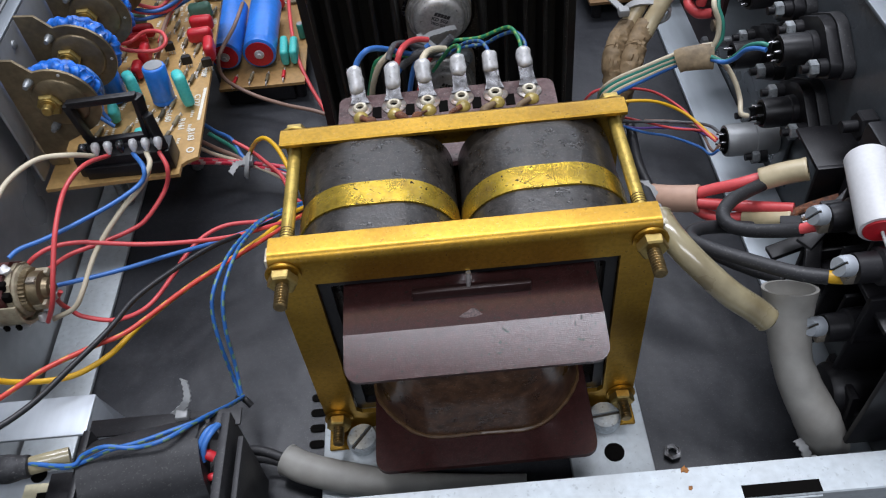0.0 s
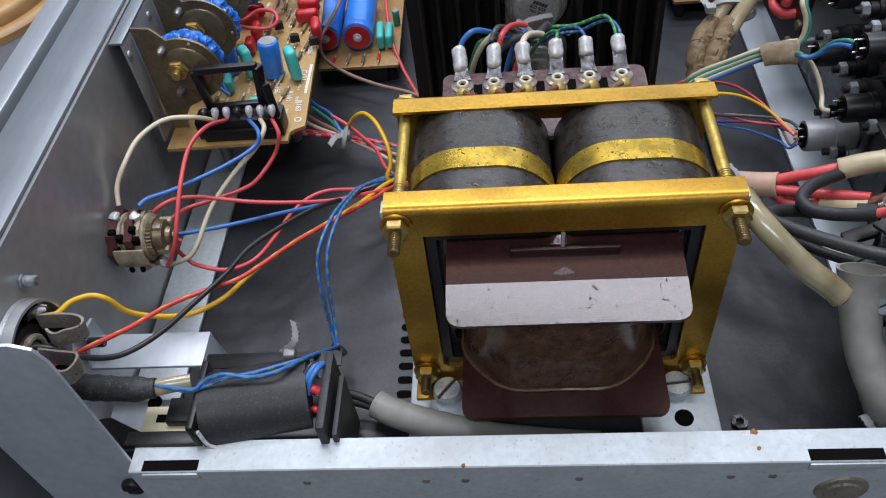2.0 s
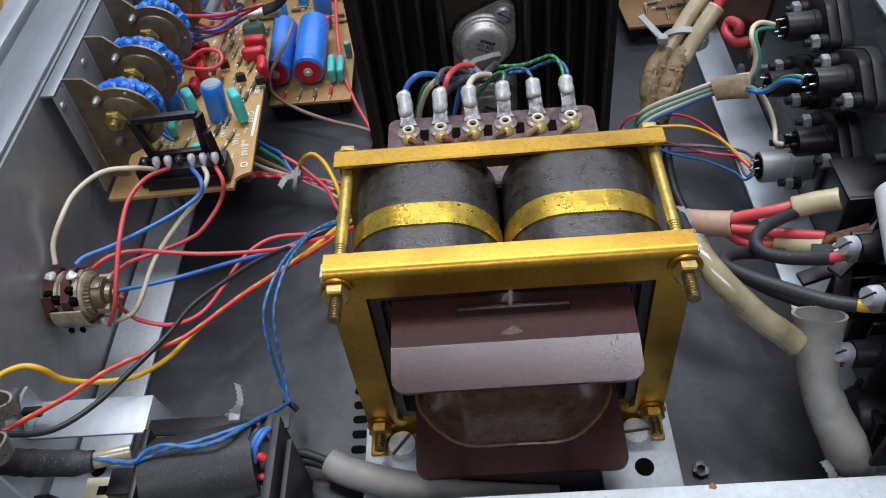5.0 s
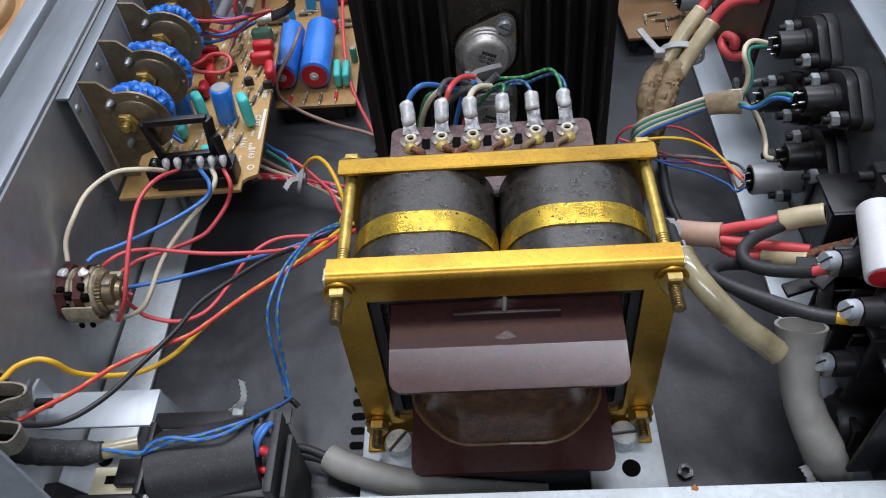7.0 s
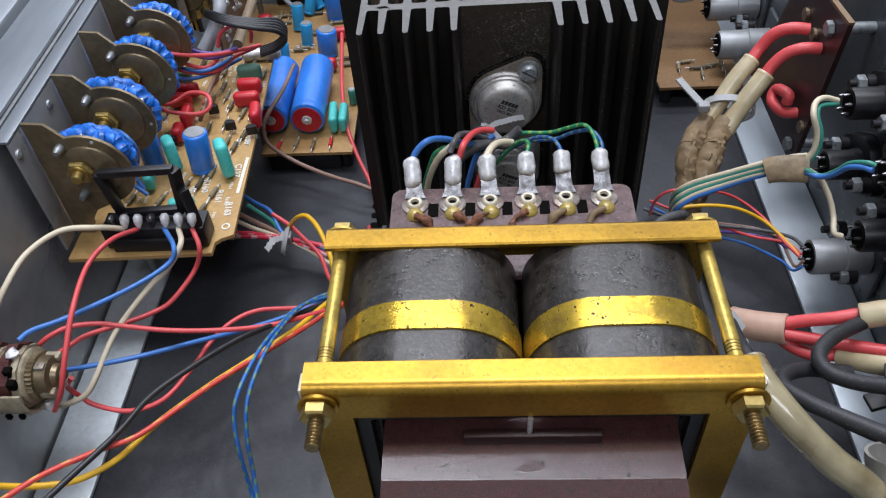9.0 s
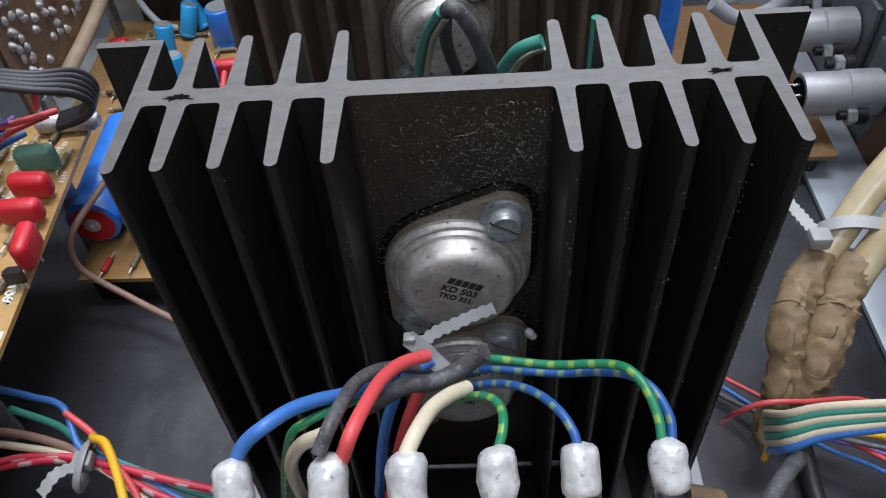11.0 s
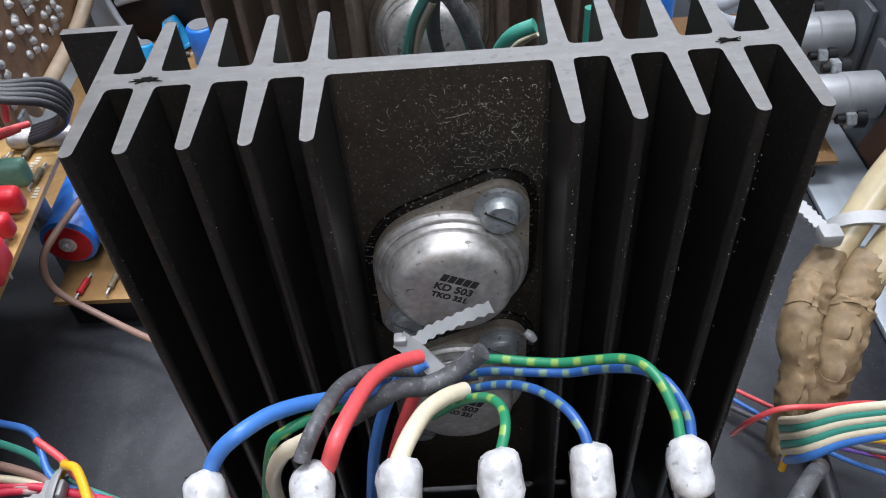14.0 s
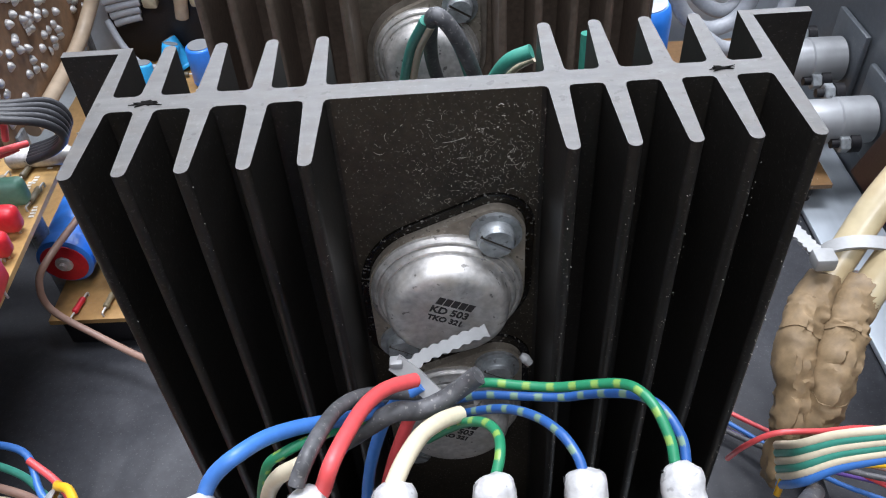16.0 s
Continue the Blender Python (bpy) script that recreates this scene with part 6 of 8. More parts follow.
def wrap_piece(pts, radii, label):
    bm = SW(pts, radii, 28, 12)
    for v in bm.verts:
        v.co += crumple(v.co)
    ob = lone("cloth_wrap", bm, PAPER, label, "cloth tape", "cloth wraps")
    line = spline(pts, 4)
    n = len(line)
    for k0 in range(3, n - 4, 9):
        rr = [float(np.interp(k / (n - 1) * (len(radii) - 1), range(len(radii)), radii)) + 0.0002 for k in range(k0, k0 + 4)]
        turn = SW(line[k0:k0 + 4], rr, 28, 6)
        for v in turn.verts:
            v.co += crumple(v.co)
        part("tape_turn", turn, PAPER, ob)
    return ob


wrap_piece([(0.0872, 0.1640, 0.0490), (0.0820, 0.1580, 0.0455), (0.0785, 0.1505, 0.0405), (0.0772, 0.1440, 0.0340), (0.0755, 0.1385, 0.0260), (0.0730, 0.1340, 0.0160)], [0.0038, 0.0043, 0.0045, 0.0036, 0.0034, 0.0022], "crumpled tan cloth tape round a cream lead")
wrap_piece([(0.0950, 0.1630, 0.0500), (0.0905, 0.1560, 0.0460), (0.0868, 0.1490, 0.0410), (0.0840, 0.1430, 0.0350), (0.0815, 0.1385, 0.0270), (0.0790, 0.1340, 0.0170)], [0.0040, 0.0045, 0.0049, 0.0045, 0.0037, 0.0022], "wrinkled tan cloth tape round the second lead")
bm = SW([(0.0935, 0.1105, 0.0668), (0.0960, 0.1100, 0.0680), (0.1020, 0.1088, 0.0692), (0.1065, 0.1078, 0.0696)], [0.0044, 0.0046, 0.0048, 0.0048], 14, 6, flat=0.42)
lone("ribbon_tape", bm, TAPE, "strip of tan paper tape round the ribbon", "paper tape")
lone("cloth_sleeve", SW([(0.0440, 0.1130, 0.0300), (0.0500, 0.1150, 0.0290), (0.0570, 0.1140, 0.0270)], 0.0034, 14, wob=0.15), PAPER, "brown cloth sleeve by the heat sink", "cable sleeve")

# ---- far boards ----
pb2 = board("circuit_board", [(-0.1130, 0.1965), (-0.0685, 0.1962), (-0.0700, 0.3420), (-0.1425, 0.3420), (-0.1425, 0.2450), (-0.1130, 0.2300)], 0.0120, "tan-brown power amplifier board on the floor", PCBMID)
for x, y in ((-0.108, 0.202), (-0.073, 0.202), (-0.075, 0.330), (-0.115, 0.330)):
    part("standoff", CY((x, y, 0.0), (x, y, 0.0104), 0.0030, 12), BLACKP, pb2)
part("edge_block", BB(-0.1105, -0.0750, 0.1975, 0.2060, 0.0004, 0.0100, 0.001), BLACKP, pb2)


def lying_can(x, y0, y1, z, r):
    root = thing("large_capacitor", "large blue electrolytic capacitor lying on its side", "capacitor", "large blue capacitors", at=(x, y0, z))
    part("sleeve", lathe(bmesh.new(), (x, y0, z), (x - 0.0005, y1, z), [(0, r * 0.86), (0.015, r), (0.10, r), (0.12, r * 0.96), (0.15, r), (0.98, r), (1, r * 0.9)], 36), BLUEC, root)
    part("end", CY((x, y0 - 0.0003, z), (x, y0 + 0.0001, z), r * 0.84, 30), REDC, root, "red rubber end disc")
    part("rivet", lathe(bmesh.new(), (x, y0 - 0.0002, z), (x, y0 - 0.0022, z), [(0, 0.0026), (0.4, 0.0024), (0.5, 0.0012), (1, 0.0010)], 16), SOLDER, root)
    return root


lying_can(-0.0905, 0.2090, 0.2550, 0.0225, 0.0085)
lying_can(-0.1085, 0.2095, 0.2550, 0.0225, 0.0080)
film_cap(-0.0790, 0.2170, 0.0120, 0.0040, 0.0160, 0.0090, 4)
film_cap(-0.0740, 0.2170, 0.0120, 0.0040, 0.0150, 0.0085, 2)
electrolytic(-0.0903, 0.2820, 0.0128, 0.0055, 0.0150, (0.001, 0.001))
electrolytic(-0.0900, 0.3215, 0.0128, 0.0056, 0.0160)
PALEL = "pale blue sleeved capacitor leaning on the power board"
for x, y, h, lx, ly in ((-0.1108, 0.3100, 0.0150, 0.001, 0.002), (-0.1034, 0.2930, 0.0130, 0.001, 0.001), (-0.1072, 0.3270, 0.0120, 0.003, 0.004), (-0.1010, 0.3330, 0.0110, -0.006, 0.004), (-0.1128, 0.2700, 0.0150, 0.001, 0.001)):
    electrolytic(x, y, 0.0128, 0.0034, h, (lx, ly), LBLUE, PALEL)
for x, y, sx in ((-0.0825, 0.3370, 0.0090), (-0.0840, 0.2975, 0.0120), (-0.0875, 0.2660, 0.0090), (-0.1310, 0.3150, 0.0080)):
    film_cap(x, y, 0.0120, sx, 0.0050, 0.0070, 5, REDC, label=RL)
random.seed(9)
for k in range(34):
    resistor(random.uniform(-0.130, -0.074), random.uniform(0.262, 0.334), 0.0120, random.choice((0, 88, 5)))
for k in range(4):
    resistor(-0.105 + 0.0085 * k, 0.2010 + 0.0015 * (k % 2), 0.0120, 80 + 3 * k, m=(REDC if k % 3 == 0 else None))
electrolytic(-0.0715, 0.2350, 0.0128, 0.0020, 0.0085, m=GREENW, label="small green component at the board edge")
# upright board that shows its solder side, with a tan tube along its foot
sb = lone("solder_board", prism(bmesh.new(), [(0.2520, 0.0320), (0.3425, 0.0320), (0.3425, 0.1080), (0.2560, 0.1080), (0.2520, 0.1040)], -0.1386, -0.1370, "x"), PCBBACK, "upright brown board that shows its solder side with many joints", "circuit board", smooth=False)
for y in (0.262, 0.332):
    part("bracket", BB(-0.1385, -0.1360, y - 0.003, y + 0.003, 0.0121, 0.0330, 0.0003), SCREWM, sb)
random.seed(2)
dots = bmesh.new()
for k in range(210):
    y, z = random.uniform(0.256, 0.340), random.uniform(0.037, 0.106)
    if k % 3:
        y = 0.256 + 0.0046 * round((y - 0.256) / 0.0046)
    lathe(dots, (-0.1370, y, z), (-0.1370 + random.uniform(0.0010, 0.0024), y + random.uniform(-0.0006, 0.0006), z), [(0, 0.0017), (0.3, 0.0016), (0.6, 0.0012), (0.85, 0.0007), (1, 0.0003)], 9)
tagged(part("solder_joints", dots, STEEL, sb, "shiny solder joints"), kind="stuff")
lone("tan_tube", SW([(-0.1342, 0.266, 0.0310), (-0.1342, 0.285, 0.0316), (-0.1342, 0.305, 0.0324), (-0.1340, 0.322, 0.0345), (-0.1310, 0.332, 0.0415), (-0.1246, 0.3355, 0.0526), (-0.1156, 0.336, 0.0593), (-0.1078, 0.336, 0.0615), (-0.0980, 0.336, 0.0594), (-0.0957, 0.336, 0.0512), (-0.0986, 0.337, 0.0330)], 0.0027, 14), TANTUBE,
     "dull tan tube along the foot of the upright board", "cable")
fc = thing("far_connector", "black multi-way connector with pale lugs at the far wall", "connector", at=(-0.10, 0.34, 0.02))
part("body", BB(-0.1290, -0.0740, 0.3395, 0.3445, 0.0125, 0.0455, 0.001), BLACKP, fc)
for x, z, w in ((-0.1095, 0.0400, 0.0030), (-0.0905, 0.0395, 0.0034), (-0.0815, 0.0385, 0.0026), (-0.0800, 0.0310, 0.0022)):
    lug = BB(x - w, x + w, 0.3355, 0.3396, z - 0.0022, z + 0.0022, 0.0012)
    for v in lug.verts:
        v.co.z += 0.0008 * noise.noise(v.co * 300)
    part("lug", lug, DIRTYIVORY, fc, "pale plastic lug")
for k in range(5):
    z = 0.0465 - 0.0031 * k
    wire([(-0.1275 + 0.0008 * k, 0.3345, z - 0.0010), (-0.1200, 0.3350, z), (-0.1120 - 0.0006 * k, 0.3365, z + 0.0004)], 0.0016, GREYC, "pale grey lead plugged into the far connector", "grey_lead", "cable", "grey leads")
wire([(-0.1270, 0.3335, 0.0350), (-0.1230, 0.3300, 0.0260), (-0.1170, 0.3270, 0.0190), (-0.1110, 0.3280, 0.0160)], 0.0014, GREYC, "pale grey lead drooping onto the far board", "grey_lead", "cable", "grey leads")
for k, (m, c) in enumerate(((BLACKW, "black"), (YELW, "yellow"), (BLACKW, "black"), (WHITEW, "cream"), (BLACKW, "black"), (VIOLW, "violet"))):
    wire([(-0.1440 - 0.0018 * k, 0.2480 + 0.0012 * (k % 3), 0.0500), (-0.1450 - 0.0016 * k, 0.2520 + 0.0010 * (k % 2), 0.0680), (-0.1446 - 0.0019 * k, 0.2580, 0.0860), (-0.1470 - 0.0014 * k, 0.2700, 0.1010), (-0.1500 - 0.0010 * k, 0.2950, 0.1040)], 0.0013, m, c + " wire of the bunch behind the upright board", group="board wires")
# right far board, its tan darkened to stand for the panel's shade, and its big blue can
pb3 = board("circuit_board", [(0.0860, 0.2400), (0.1280, 0.2400), (0.1280, 0.3350), (0.0780, 0.3350)], 0.0120, "tan board on the floor at the far end, darkened for shade", PCBDARK)
for x, y in ((0.091, 0.246), (0.122, 0.246), (0.122, 0.33), (0.085, 0.33)):
    part("standoff", CY((x, y, 0.0), (x, y, 0.0104), 0.0030, 12), BLACKP, pb3)
electrolytic(0.0648, 0.2640, 0.0004, 0.0090, 0.0660, label="tall blue electrolytic capacitor standing beside the brown heat sink")
for k in range(8):
    resistor(random.uniform(0.095, 0.122), random.uniform(0.248, 0.262), 0.0120, random.choice((0, 10, 85)))

# lint and dust caught on the heat sink plate
random.seed(11)
lint = bmesh.new()
for k in range(430):
    x = random.gauss(0.010, 0.007) if k % 9 else random.uniform(-0.0105, 0.020)
    z = random.gauss(0.108, 0.006) if k < 360 else random.uniform(0.04, 0.118)
    if not (-0.0108 < x < 0.0205 and 0.03 < z < 0.1186):
        continue
    a, n = random.uniform(0, 6.28), 0.0003 * math.exp(random.gauss(0.25, 0.75))
    bend = random.uniform(-1.3, 1.3)
    p = [Vector((x, 0.1374 - 0.0007 - 0.0101 * (x - 0.0047), z))]
    for j in range(4):
        a += bend
        p.append(p[-1] + Vector((math.cos(a), -0.05, math.sin(a))) * n / 3)
    sweep(lint, p, random.uniform(0.000010, 0.000030), 3, 2)
for k in range(1500):
    r = random.uniform(0.00003, 0.00008) * (1.0 if random.random() < 0.96 else 1.8) * (1.0 if k < 950 else 0.75)
    if k < 950:
        x, y, z = random.uniform(-0.0108, 0.0205), 0.1370, 0.118 - abs(random.gauss(0, 0.035))
    else:
        x, y, z = FINS[random.randrange(10)] + random.uniform(-0.0006, 0.0006) - 0.0008, 0.1221, random.uniform(0.03, 0.1185)
    if z > 0.01:
        lathe(lint, (x, y + 0.0001, z), (x, y - r * 0.6, z), [(0, r), (1, r * 0.6)], 5)
tagged(lone("lint", lint, mat("grey_lint", (0.58, 0.55, 0.48), 0.9, vary=0.2, bump=0), "specks of grey lint on the black heat sink", "lint"), kind="stuff")


# ---- wires and cables ----
wire([(-0.1349, 0.0972, 0.0600), (-0.14, 0.0899, 0.068), (-0.1505, 0.0865, 0.07), (-0.1582, 0.0759, 0.07), (-0.1611, 0.0633, 0.068), (-0.1639, 0.056, 0.063), (-0.1635, 0.05, 0.058)], 0.001, WHITEW, 'cream insulated wire looping from the connector to the rotary switch', 'wire', 'wire', 'hook-up wires')
wire([(-0.1295, 0.0972, 0.0598), (-0.1331, 0.0844, 0.067), (-0.138, 0.0738, 0.066), (-0.1378, 0.0563, 0.064), (-0.1388, 0.0428, 0.056), (-0.1414, 0.0364, 0.047), (-0.148, 0.0367, 0.036)], 0.0009, REDW, 'red insulated wire hanging from the connector to the rotary switch', 'wire', 'wire', 'hook-up wires')
wire([(-0.1200, 0.0972, 0.0595), (-0.1133, 0.0864, 0.061), (-0.1153, 0.0823, 0.057), (-0.1251, 0.0717, 0.057), (-0.1426, 0.0581, 0.058), (-0.1511, 0.0513, 0.06), (-0.1539, 0.0474, 0.06)], 0.0009, BLUEW, 'blue insulated wire from the connector to the rotary switch', 'wire', 'wire', 'hook-up wires')
wire([(-0.1149, 0.0972, 0.0593), (-0.1112, 0.088, 0.061), (-0.1159, 0.0828, 0.055), (-0.1232, 0.0728, 0.052), (-0.1329, 0.0617, 0.044), (-0.1379, 0.048, 0.037), (-0.1419, 0.0441, 0.033), (-0.1493, 0.0407, 0.032)], 0.001, WHITEW, 'cream insulated wire drooping to the foot of the rotary switch', 'wire', 'wire', 'hook-up wires')
wire([(-0.1099, 0.0972, 0.0591), (-0.1069, 0.091, 0.055), (-0.1108, 0.0889, 0.046), (-0.1174, 0.0785, 0.042), (-0.123, 0.0741, 0.041), (-0.1325, 0.0679, 0.042), (-0.144, 0.0618, 0.043), (-0.1512, 0.0508, 0.045)], 0.0009, REDW, 'red insulated wire curving from connector to rotary switch', 'wire', 'wire', 'hook-up wires')
wire([(-0.1572, 0.0539, 0.046), (-0.152, 0.0561, 0.05), (-0.1461, 0.0605, 0.05), (-0.1379, 0.0633, 0.048), (-0.1303, 0.0638, 0.046), (-0.1157, 0.0639, 0.043), (-0.1004, 0.0666, 0.039), (-0.0853, 0.0719, 0.034), (-0.0744, 0.0786, 0.03), (-0.0615, 0.0904, 0.022), (-0.0472, 0.1, 0.016)], 0.0009, REDW, 'red insulated wire from the rotary switch into the bundle', 'wire', 'wire', 'hook-up wires')
wire([(-0.1492, 0.0496, 0.04), (-0.1275, 0.0559, 0.038), (-0.1071, 0.0678, 0.032), (-0.0925, 0.0778, 0.026), (-0.0767, 0.0885, 0.022), (-0.0628, 0.102, 0.018), (-0.0503, 0.1089, 0.015)], 0.0009, BLUEW, 'blue insulated wire from the rotary switch into the bundle', 'wire', 'wire', 'hook-up wires')
wire([(-0.1431, 0.0454, 0.042), (-0.1457, 0.0445, 0.038), (-0.1445, 0.0458, 0.03), (-0.1404, 0.0445, 0.027), (-0.1287, 0.0432, 0.025), (-0.1172, 0.0472, 0.026), (-0.11, 0.0611, 0.026), (-0.1066, 0.0708, 0.026), (-0.1001, 0.0797, 0.027), (-0.0911, 0.0861, 0.026), (-0.0769, 0.0903, 0.022), (-0.0624, 0.096, 0.018), (-0.0475, 0.1029, 0.014)], 0.0009, REDW, 'red insulated wire bowing low over the floor into the bundle', 'wire', 'wire', 'hook-up wires')
wire([(-0.1621, -0.0258, 0.072), (-0.156, -0.0255, 0.07), (-0.1501, -0.026, 0.066), (-0.1419, -0.0206, 0.058), (-0.1322, -0.0102, 0.055), (-0.1248, 0.0044, 0.052), (-0.1163, 0.0199, 0.05), (-0.1109, 0.0339, 0.048), (-0.1007, 0.0479, 0.045), (-0.09, 0.062, 0.04), (-0.0793, 0.0778, 0.03), (-0.0635, 0.0962, 0.02), (-0.0476, 0.1059, 0.014)], 0.001, BLACKW, 'black insulated wire from the jack to the bundle', 'wire', 'wire', 'hook-up wires')
wire([(-0.1608, -0.0306, 0.066), (-0.152, -0.0202, 0.062), (-0.1432, -0.0069, 0.055), (-0.1338, 0.0055, 0.051), (-0.1202, 0.0155, 0.048), (-0.1109, 0.0208, 0.047), (-0.0951, 0.0395, 0.044), (-0.0805, 0.0579, 0.038), (-0.0693, 0.0758, 0.03), (-0.0614, 0.0901, 0.023), (-0.0473, 0.1015, 0.016)], 0.0009, REDYEL, 'red wire with yellow marks from the jack to the bundle', 'wire', 'wire', 'hook-up wires')
wire([(-0.1632, -0.0153, 0.074), (-0.1596, -0.013, 0.072), (-0.1593, -0.0051, 0.068), (-0.1546, -0.0011, 0.066), (-0.15, -0.0005, 0.063), (-0.1475, 0.0006, 0.055), (-0.1427, 0.0033, 0.048), (-0.1347, 0.0064, 0.043), (-0.1271, 0.0089, 0.042), (-0.1178, 0.0156, 0.042), (-0.1092, 0.0275, 0.042), (-0.0958, 0.0413, 0.042), (-0.0854, 0.0569, 0.036), (-0.074, 0.0741, 0.03), (-0.0643, 0.0942, 0.022), (-0.0528, 0.1052, 0.015)], 0.001, YELW, 'yellow insulated wire from the jack to the bundle', 'wire', 'wire', 'hook-up wires')
wire([(-0.0922, 0.1357, 0.014), (-0.0892, 0.1389, 0.018), (-0.0859, 0.1362, 0.024), (-0.0815, 0.1316, 0.031), (-0.0769, 0.1284, 0.034), (-0.0707, 0.1189, 0.036), (-0.065, 0.1063, 0.034), (-0.0636, 0.0997, 0.028), (-0.0655, 0.0958, 0.022), (-0.058, 0.1009, 0.014)], 0.001, YELW, 'yellow insulated wire in an upright loop beside the transformer', 'wire', 'wire', 'hook-up wires')
wire([(-0.0813, 0.0119, 0.012), (-0.083, 0.0173, 0.018), (-0.0837, 0.0217, 0.034), (-0.0841, 0.0274, 0.044), (-0.0825, 0.0335, 0.05), (-0.0793, 0.048, 0.05), (-0.077, 0.0651, 0.042), (-0.0749, 0.0838, 0.03), (-0.0636, 0.0985, 0.02), (-0.0477, 0.1078, 0.014)], 0.0007, BLUEGREEN, 'blue wire with yellow marks dropping to the switch', 'wire', 'wire', 'hook-up wires')
wire([(-0.0807, 0.012, 0.013), (-0.0814, 0.0197, 0.022), (-0.0816, 0.0255, 0.036), (-0.0806, 0.034, 0.046), (-0.0776, 0.0498, 0.048), (-0.0759, 0.0707, 0.038), (-0.0731, 0.0872, 0.028), (-0.063, 0.1007, 0.02), (-0.0478, 0.1098, 0.014)], 0.0007, BLUEGREEN, 'second blue wire with yellow marks dropping to the switch', 'wire', 'wire', 'hook-up wires')
wire([(-0.0806, 0.0112, 0.013), (-0.0804, -0.0026, 0.03), (-0.0826, -0.0129, 0.042), (-0.086, -0.0168, 0.046), (-0.0985, -0.0218, 0.0475), (-0.1078, -0.0238, 0.0475), (-0.1194, -0.027, 0.0455), (-0.1254, -0.0264, 0.0455), (-0.1327, -0.0245, 0.046)], 0.0007, BLUEGREEN, 'blue wire with yellow marks over the mains switch', 'wire', 'wire', 'hook-up wires')
wire([(-0.08, 0.012, 0.013), (-0.0794, -0.0016, 0.03), (-0.0825, -0.0127, 0.0425), (-0.0904, -0.0223, 0.0485), (-0.0997, -0.0242, 0.0485), (-0.1078, -0.0241, 0.0505), (-0.1152, -0.0249, 0.048), (-0.119, -0.0272, 0.0465), (-0.1323, -0.0253, 0.0465)], 0.0007, BLUEGREEN, 'second blue wire with yellow marks over the mains switch', 'wire', 'wire', 'hook-up wires')
wire([(-0.0826, 0.0133, 0.012), (-0.0797, 0.0113, 0.012), (-0.0776, 0.0097, 0.01)], 0.0012, BLACKW, 'short black taped wire end on the floor', 'wire', 'wire', 'hook-up wires')
wire([(-0.1118, 0.1217, 0.032), (-0.1066, 0.1299, 0.024), (-0.1001, 0.1347, 0.018), (-0.092, 0.1347, 0.016), (-0.0792, 0.1319, 0.015), (-0.0653, 0.129, 0.013), (-0.0491, 0.1276, 0.008)], 0.001, REDWHITE, 'red wire with pale marks leaving the board', 'wire', 'wire', 'hook-up wires')
wire([(-0.1124, 0.1225, 0.03), (-0.1035, 0.1318, 0.02), (-0.0923, 0.1348, 0.0145), (-0.0792, 0.1297, 0.014), (-0.068, 0.1253, 0.012), (-0.0488, 0.1202, 0.008)], 0.001, REDWHITE, 'second red wire with pale marks in the tied bundle', 'wire', 'wire', 'hook-up wires')
wire([(-0.1077, 0.1438, 0.034), (-0.1042, 0.1466, 0.026), (-0.0983, 0.1469, 0.02), (-0.092, 0.1372, 0.016), (-0.0797, 0.1331, 0.0125), (-0.064, 0.1252, 0.01), (-0.0462, 0.1211, 0.007)], 0.0009, BLUEW, 'blue wire in the tied bundle', 'wire', 'wire', 'hook-up wires')
wire([(-0.0973, 0.1454, 0.02), (-0.0894, 0.1402, 0.018), (-0.0817, 0.1323, 0.017), (-0.0741, 0.1234, 0.016), (-0.0676, 0.109, 0.016), (-0.0581, 0.1021, 0.014)], 0.0009, REDW, 'red wire in the tied bundle', 'wire', 'wire', 'hook-up wires')
wire([(-0.109, 0.1332, 0.034), (-0.1034, 0.1372, 0.024), (-0.0962, 0.1374, 0.018), (-0.0914, 0.1358, 0.015), (-0.0767, 0.1301, 0.012), (-0.06, 0.1231, 0.008)], 0.001, BROWNW, 'brown wire in the tied bundle', 'wire', 'wire', 'hook-up wires')
wire([(-0.1106, 0.1315, 0.032), (-0.1035, 0.1349, 0.022), (-0.0936, 0.1358, 0.0155), (-0.0821, 0.1305, 0.0135), (-0.0651, 0.12, 0.01), (-0.0514, 0.1164, 0.008)], 0.0009, WHITEW, 'cream wire in the tied bundle', 'wire', 'wire', 'hook-up wires')
wire([(-0.1054, 0.1408, 0.03), (-0.0977, 0.1416, 0.02), (-0.0923, 0.1389, 0.0135), (-0.0786, 0.1339, 0.011), (-0.063, 0.1283, 0.009), (-0.0465, 0.1263, 0.006)], 0.0009, GREENW, 'green wire in the tied bundle', 'wire', 'wire', 'hook-up wires')
wire([(-0.0989, 0.2381, 0.035), (-0.1007, 0.2149, 0.036), (-0.1054, 0.1998, 0.034), (-0.1078, 0.1944, 0.03), (-0.1066, 0.1917, 0.022), (-0.0954, 0.1883, 0.014), (-0.0784, 0.1795, 0.012), (-0.0616, 0.1716, 0.012), (-0.0513, 0.169, 0.008)], 0.001, BROWNW, 'brown wire from the power board to the heat sink', 'wire', 'wire', 'hook-up wires')
wire([(-0.0809, 0.2825, 0.025), (-0.0772, 0.2414, 0.02), (-0.073, 0.2153, 0.016), (-0.067, 0.1981, 0.01), (-0.0608, 0.1848, 0.006), (-0.0551, 0.1716, 0.004)], 0.001, REDW, 'red wire running down between board and heat sink', 'wire', 'wire', 'hook-up wires')
wire([(-0.0571, 0.1502, 0.006), (-0.0558, 0.1361, 0.006), (-0.0522, 0.1219, 0.008), (-0.0493, 0.1122, 0.01)], 0.0009, REDW, 'red wire beside the heat sink foot', 'wire', 'wire', 'hook-up wires')
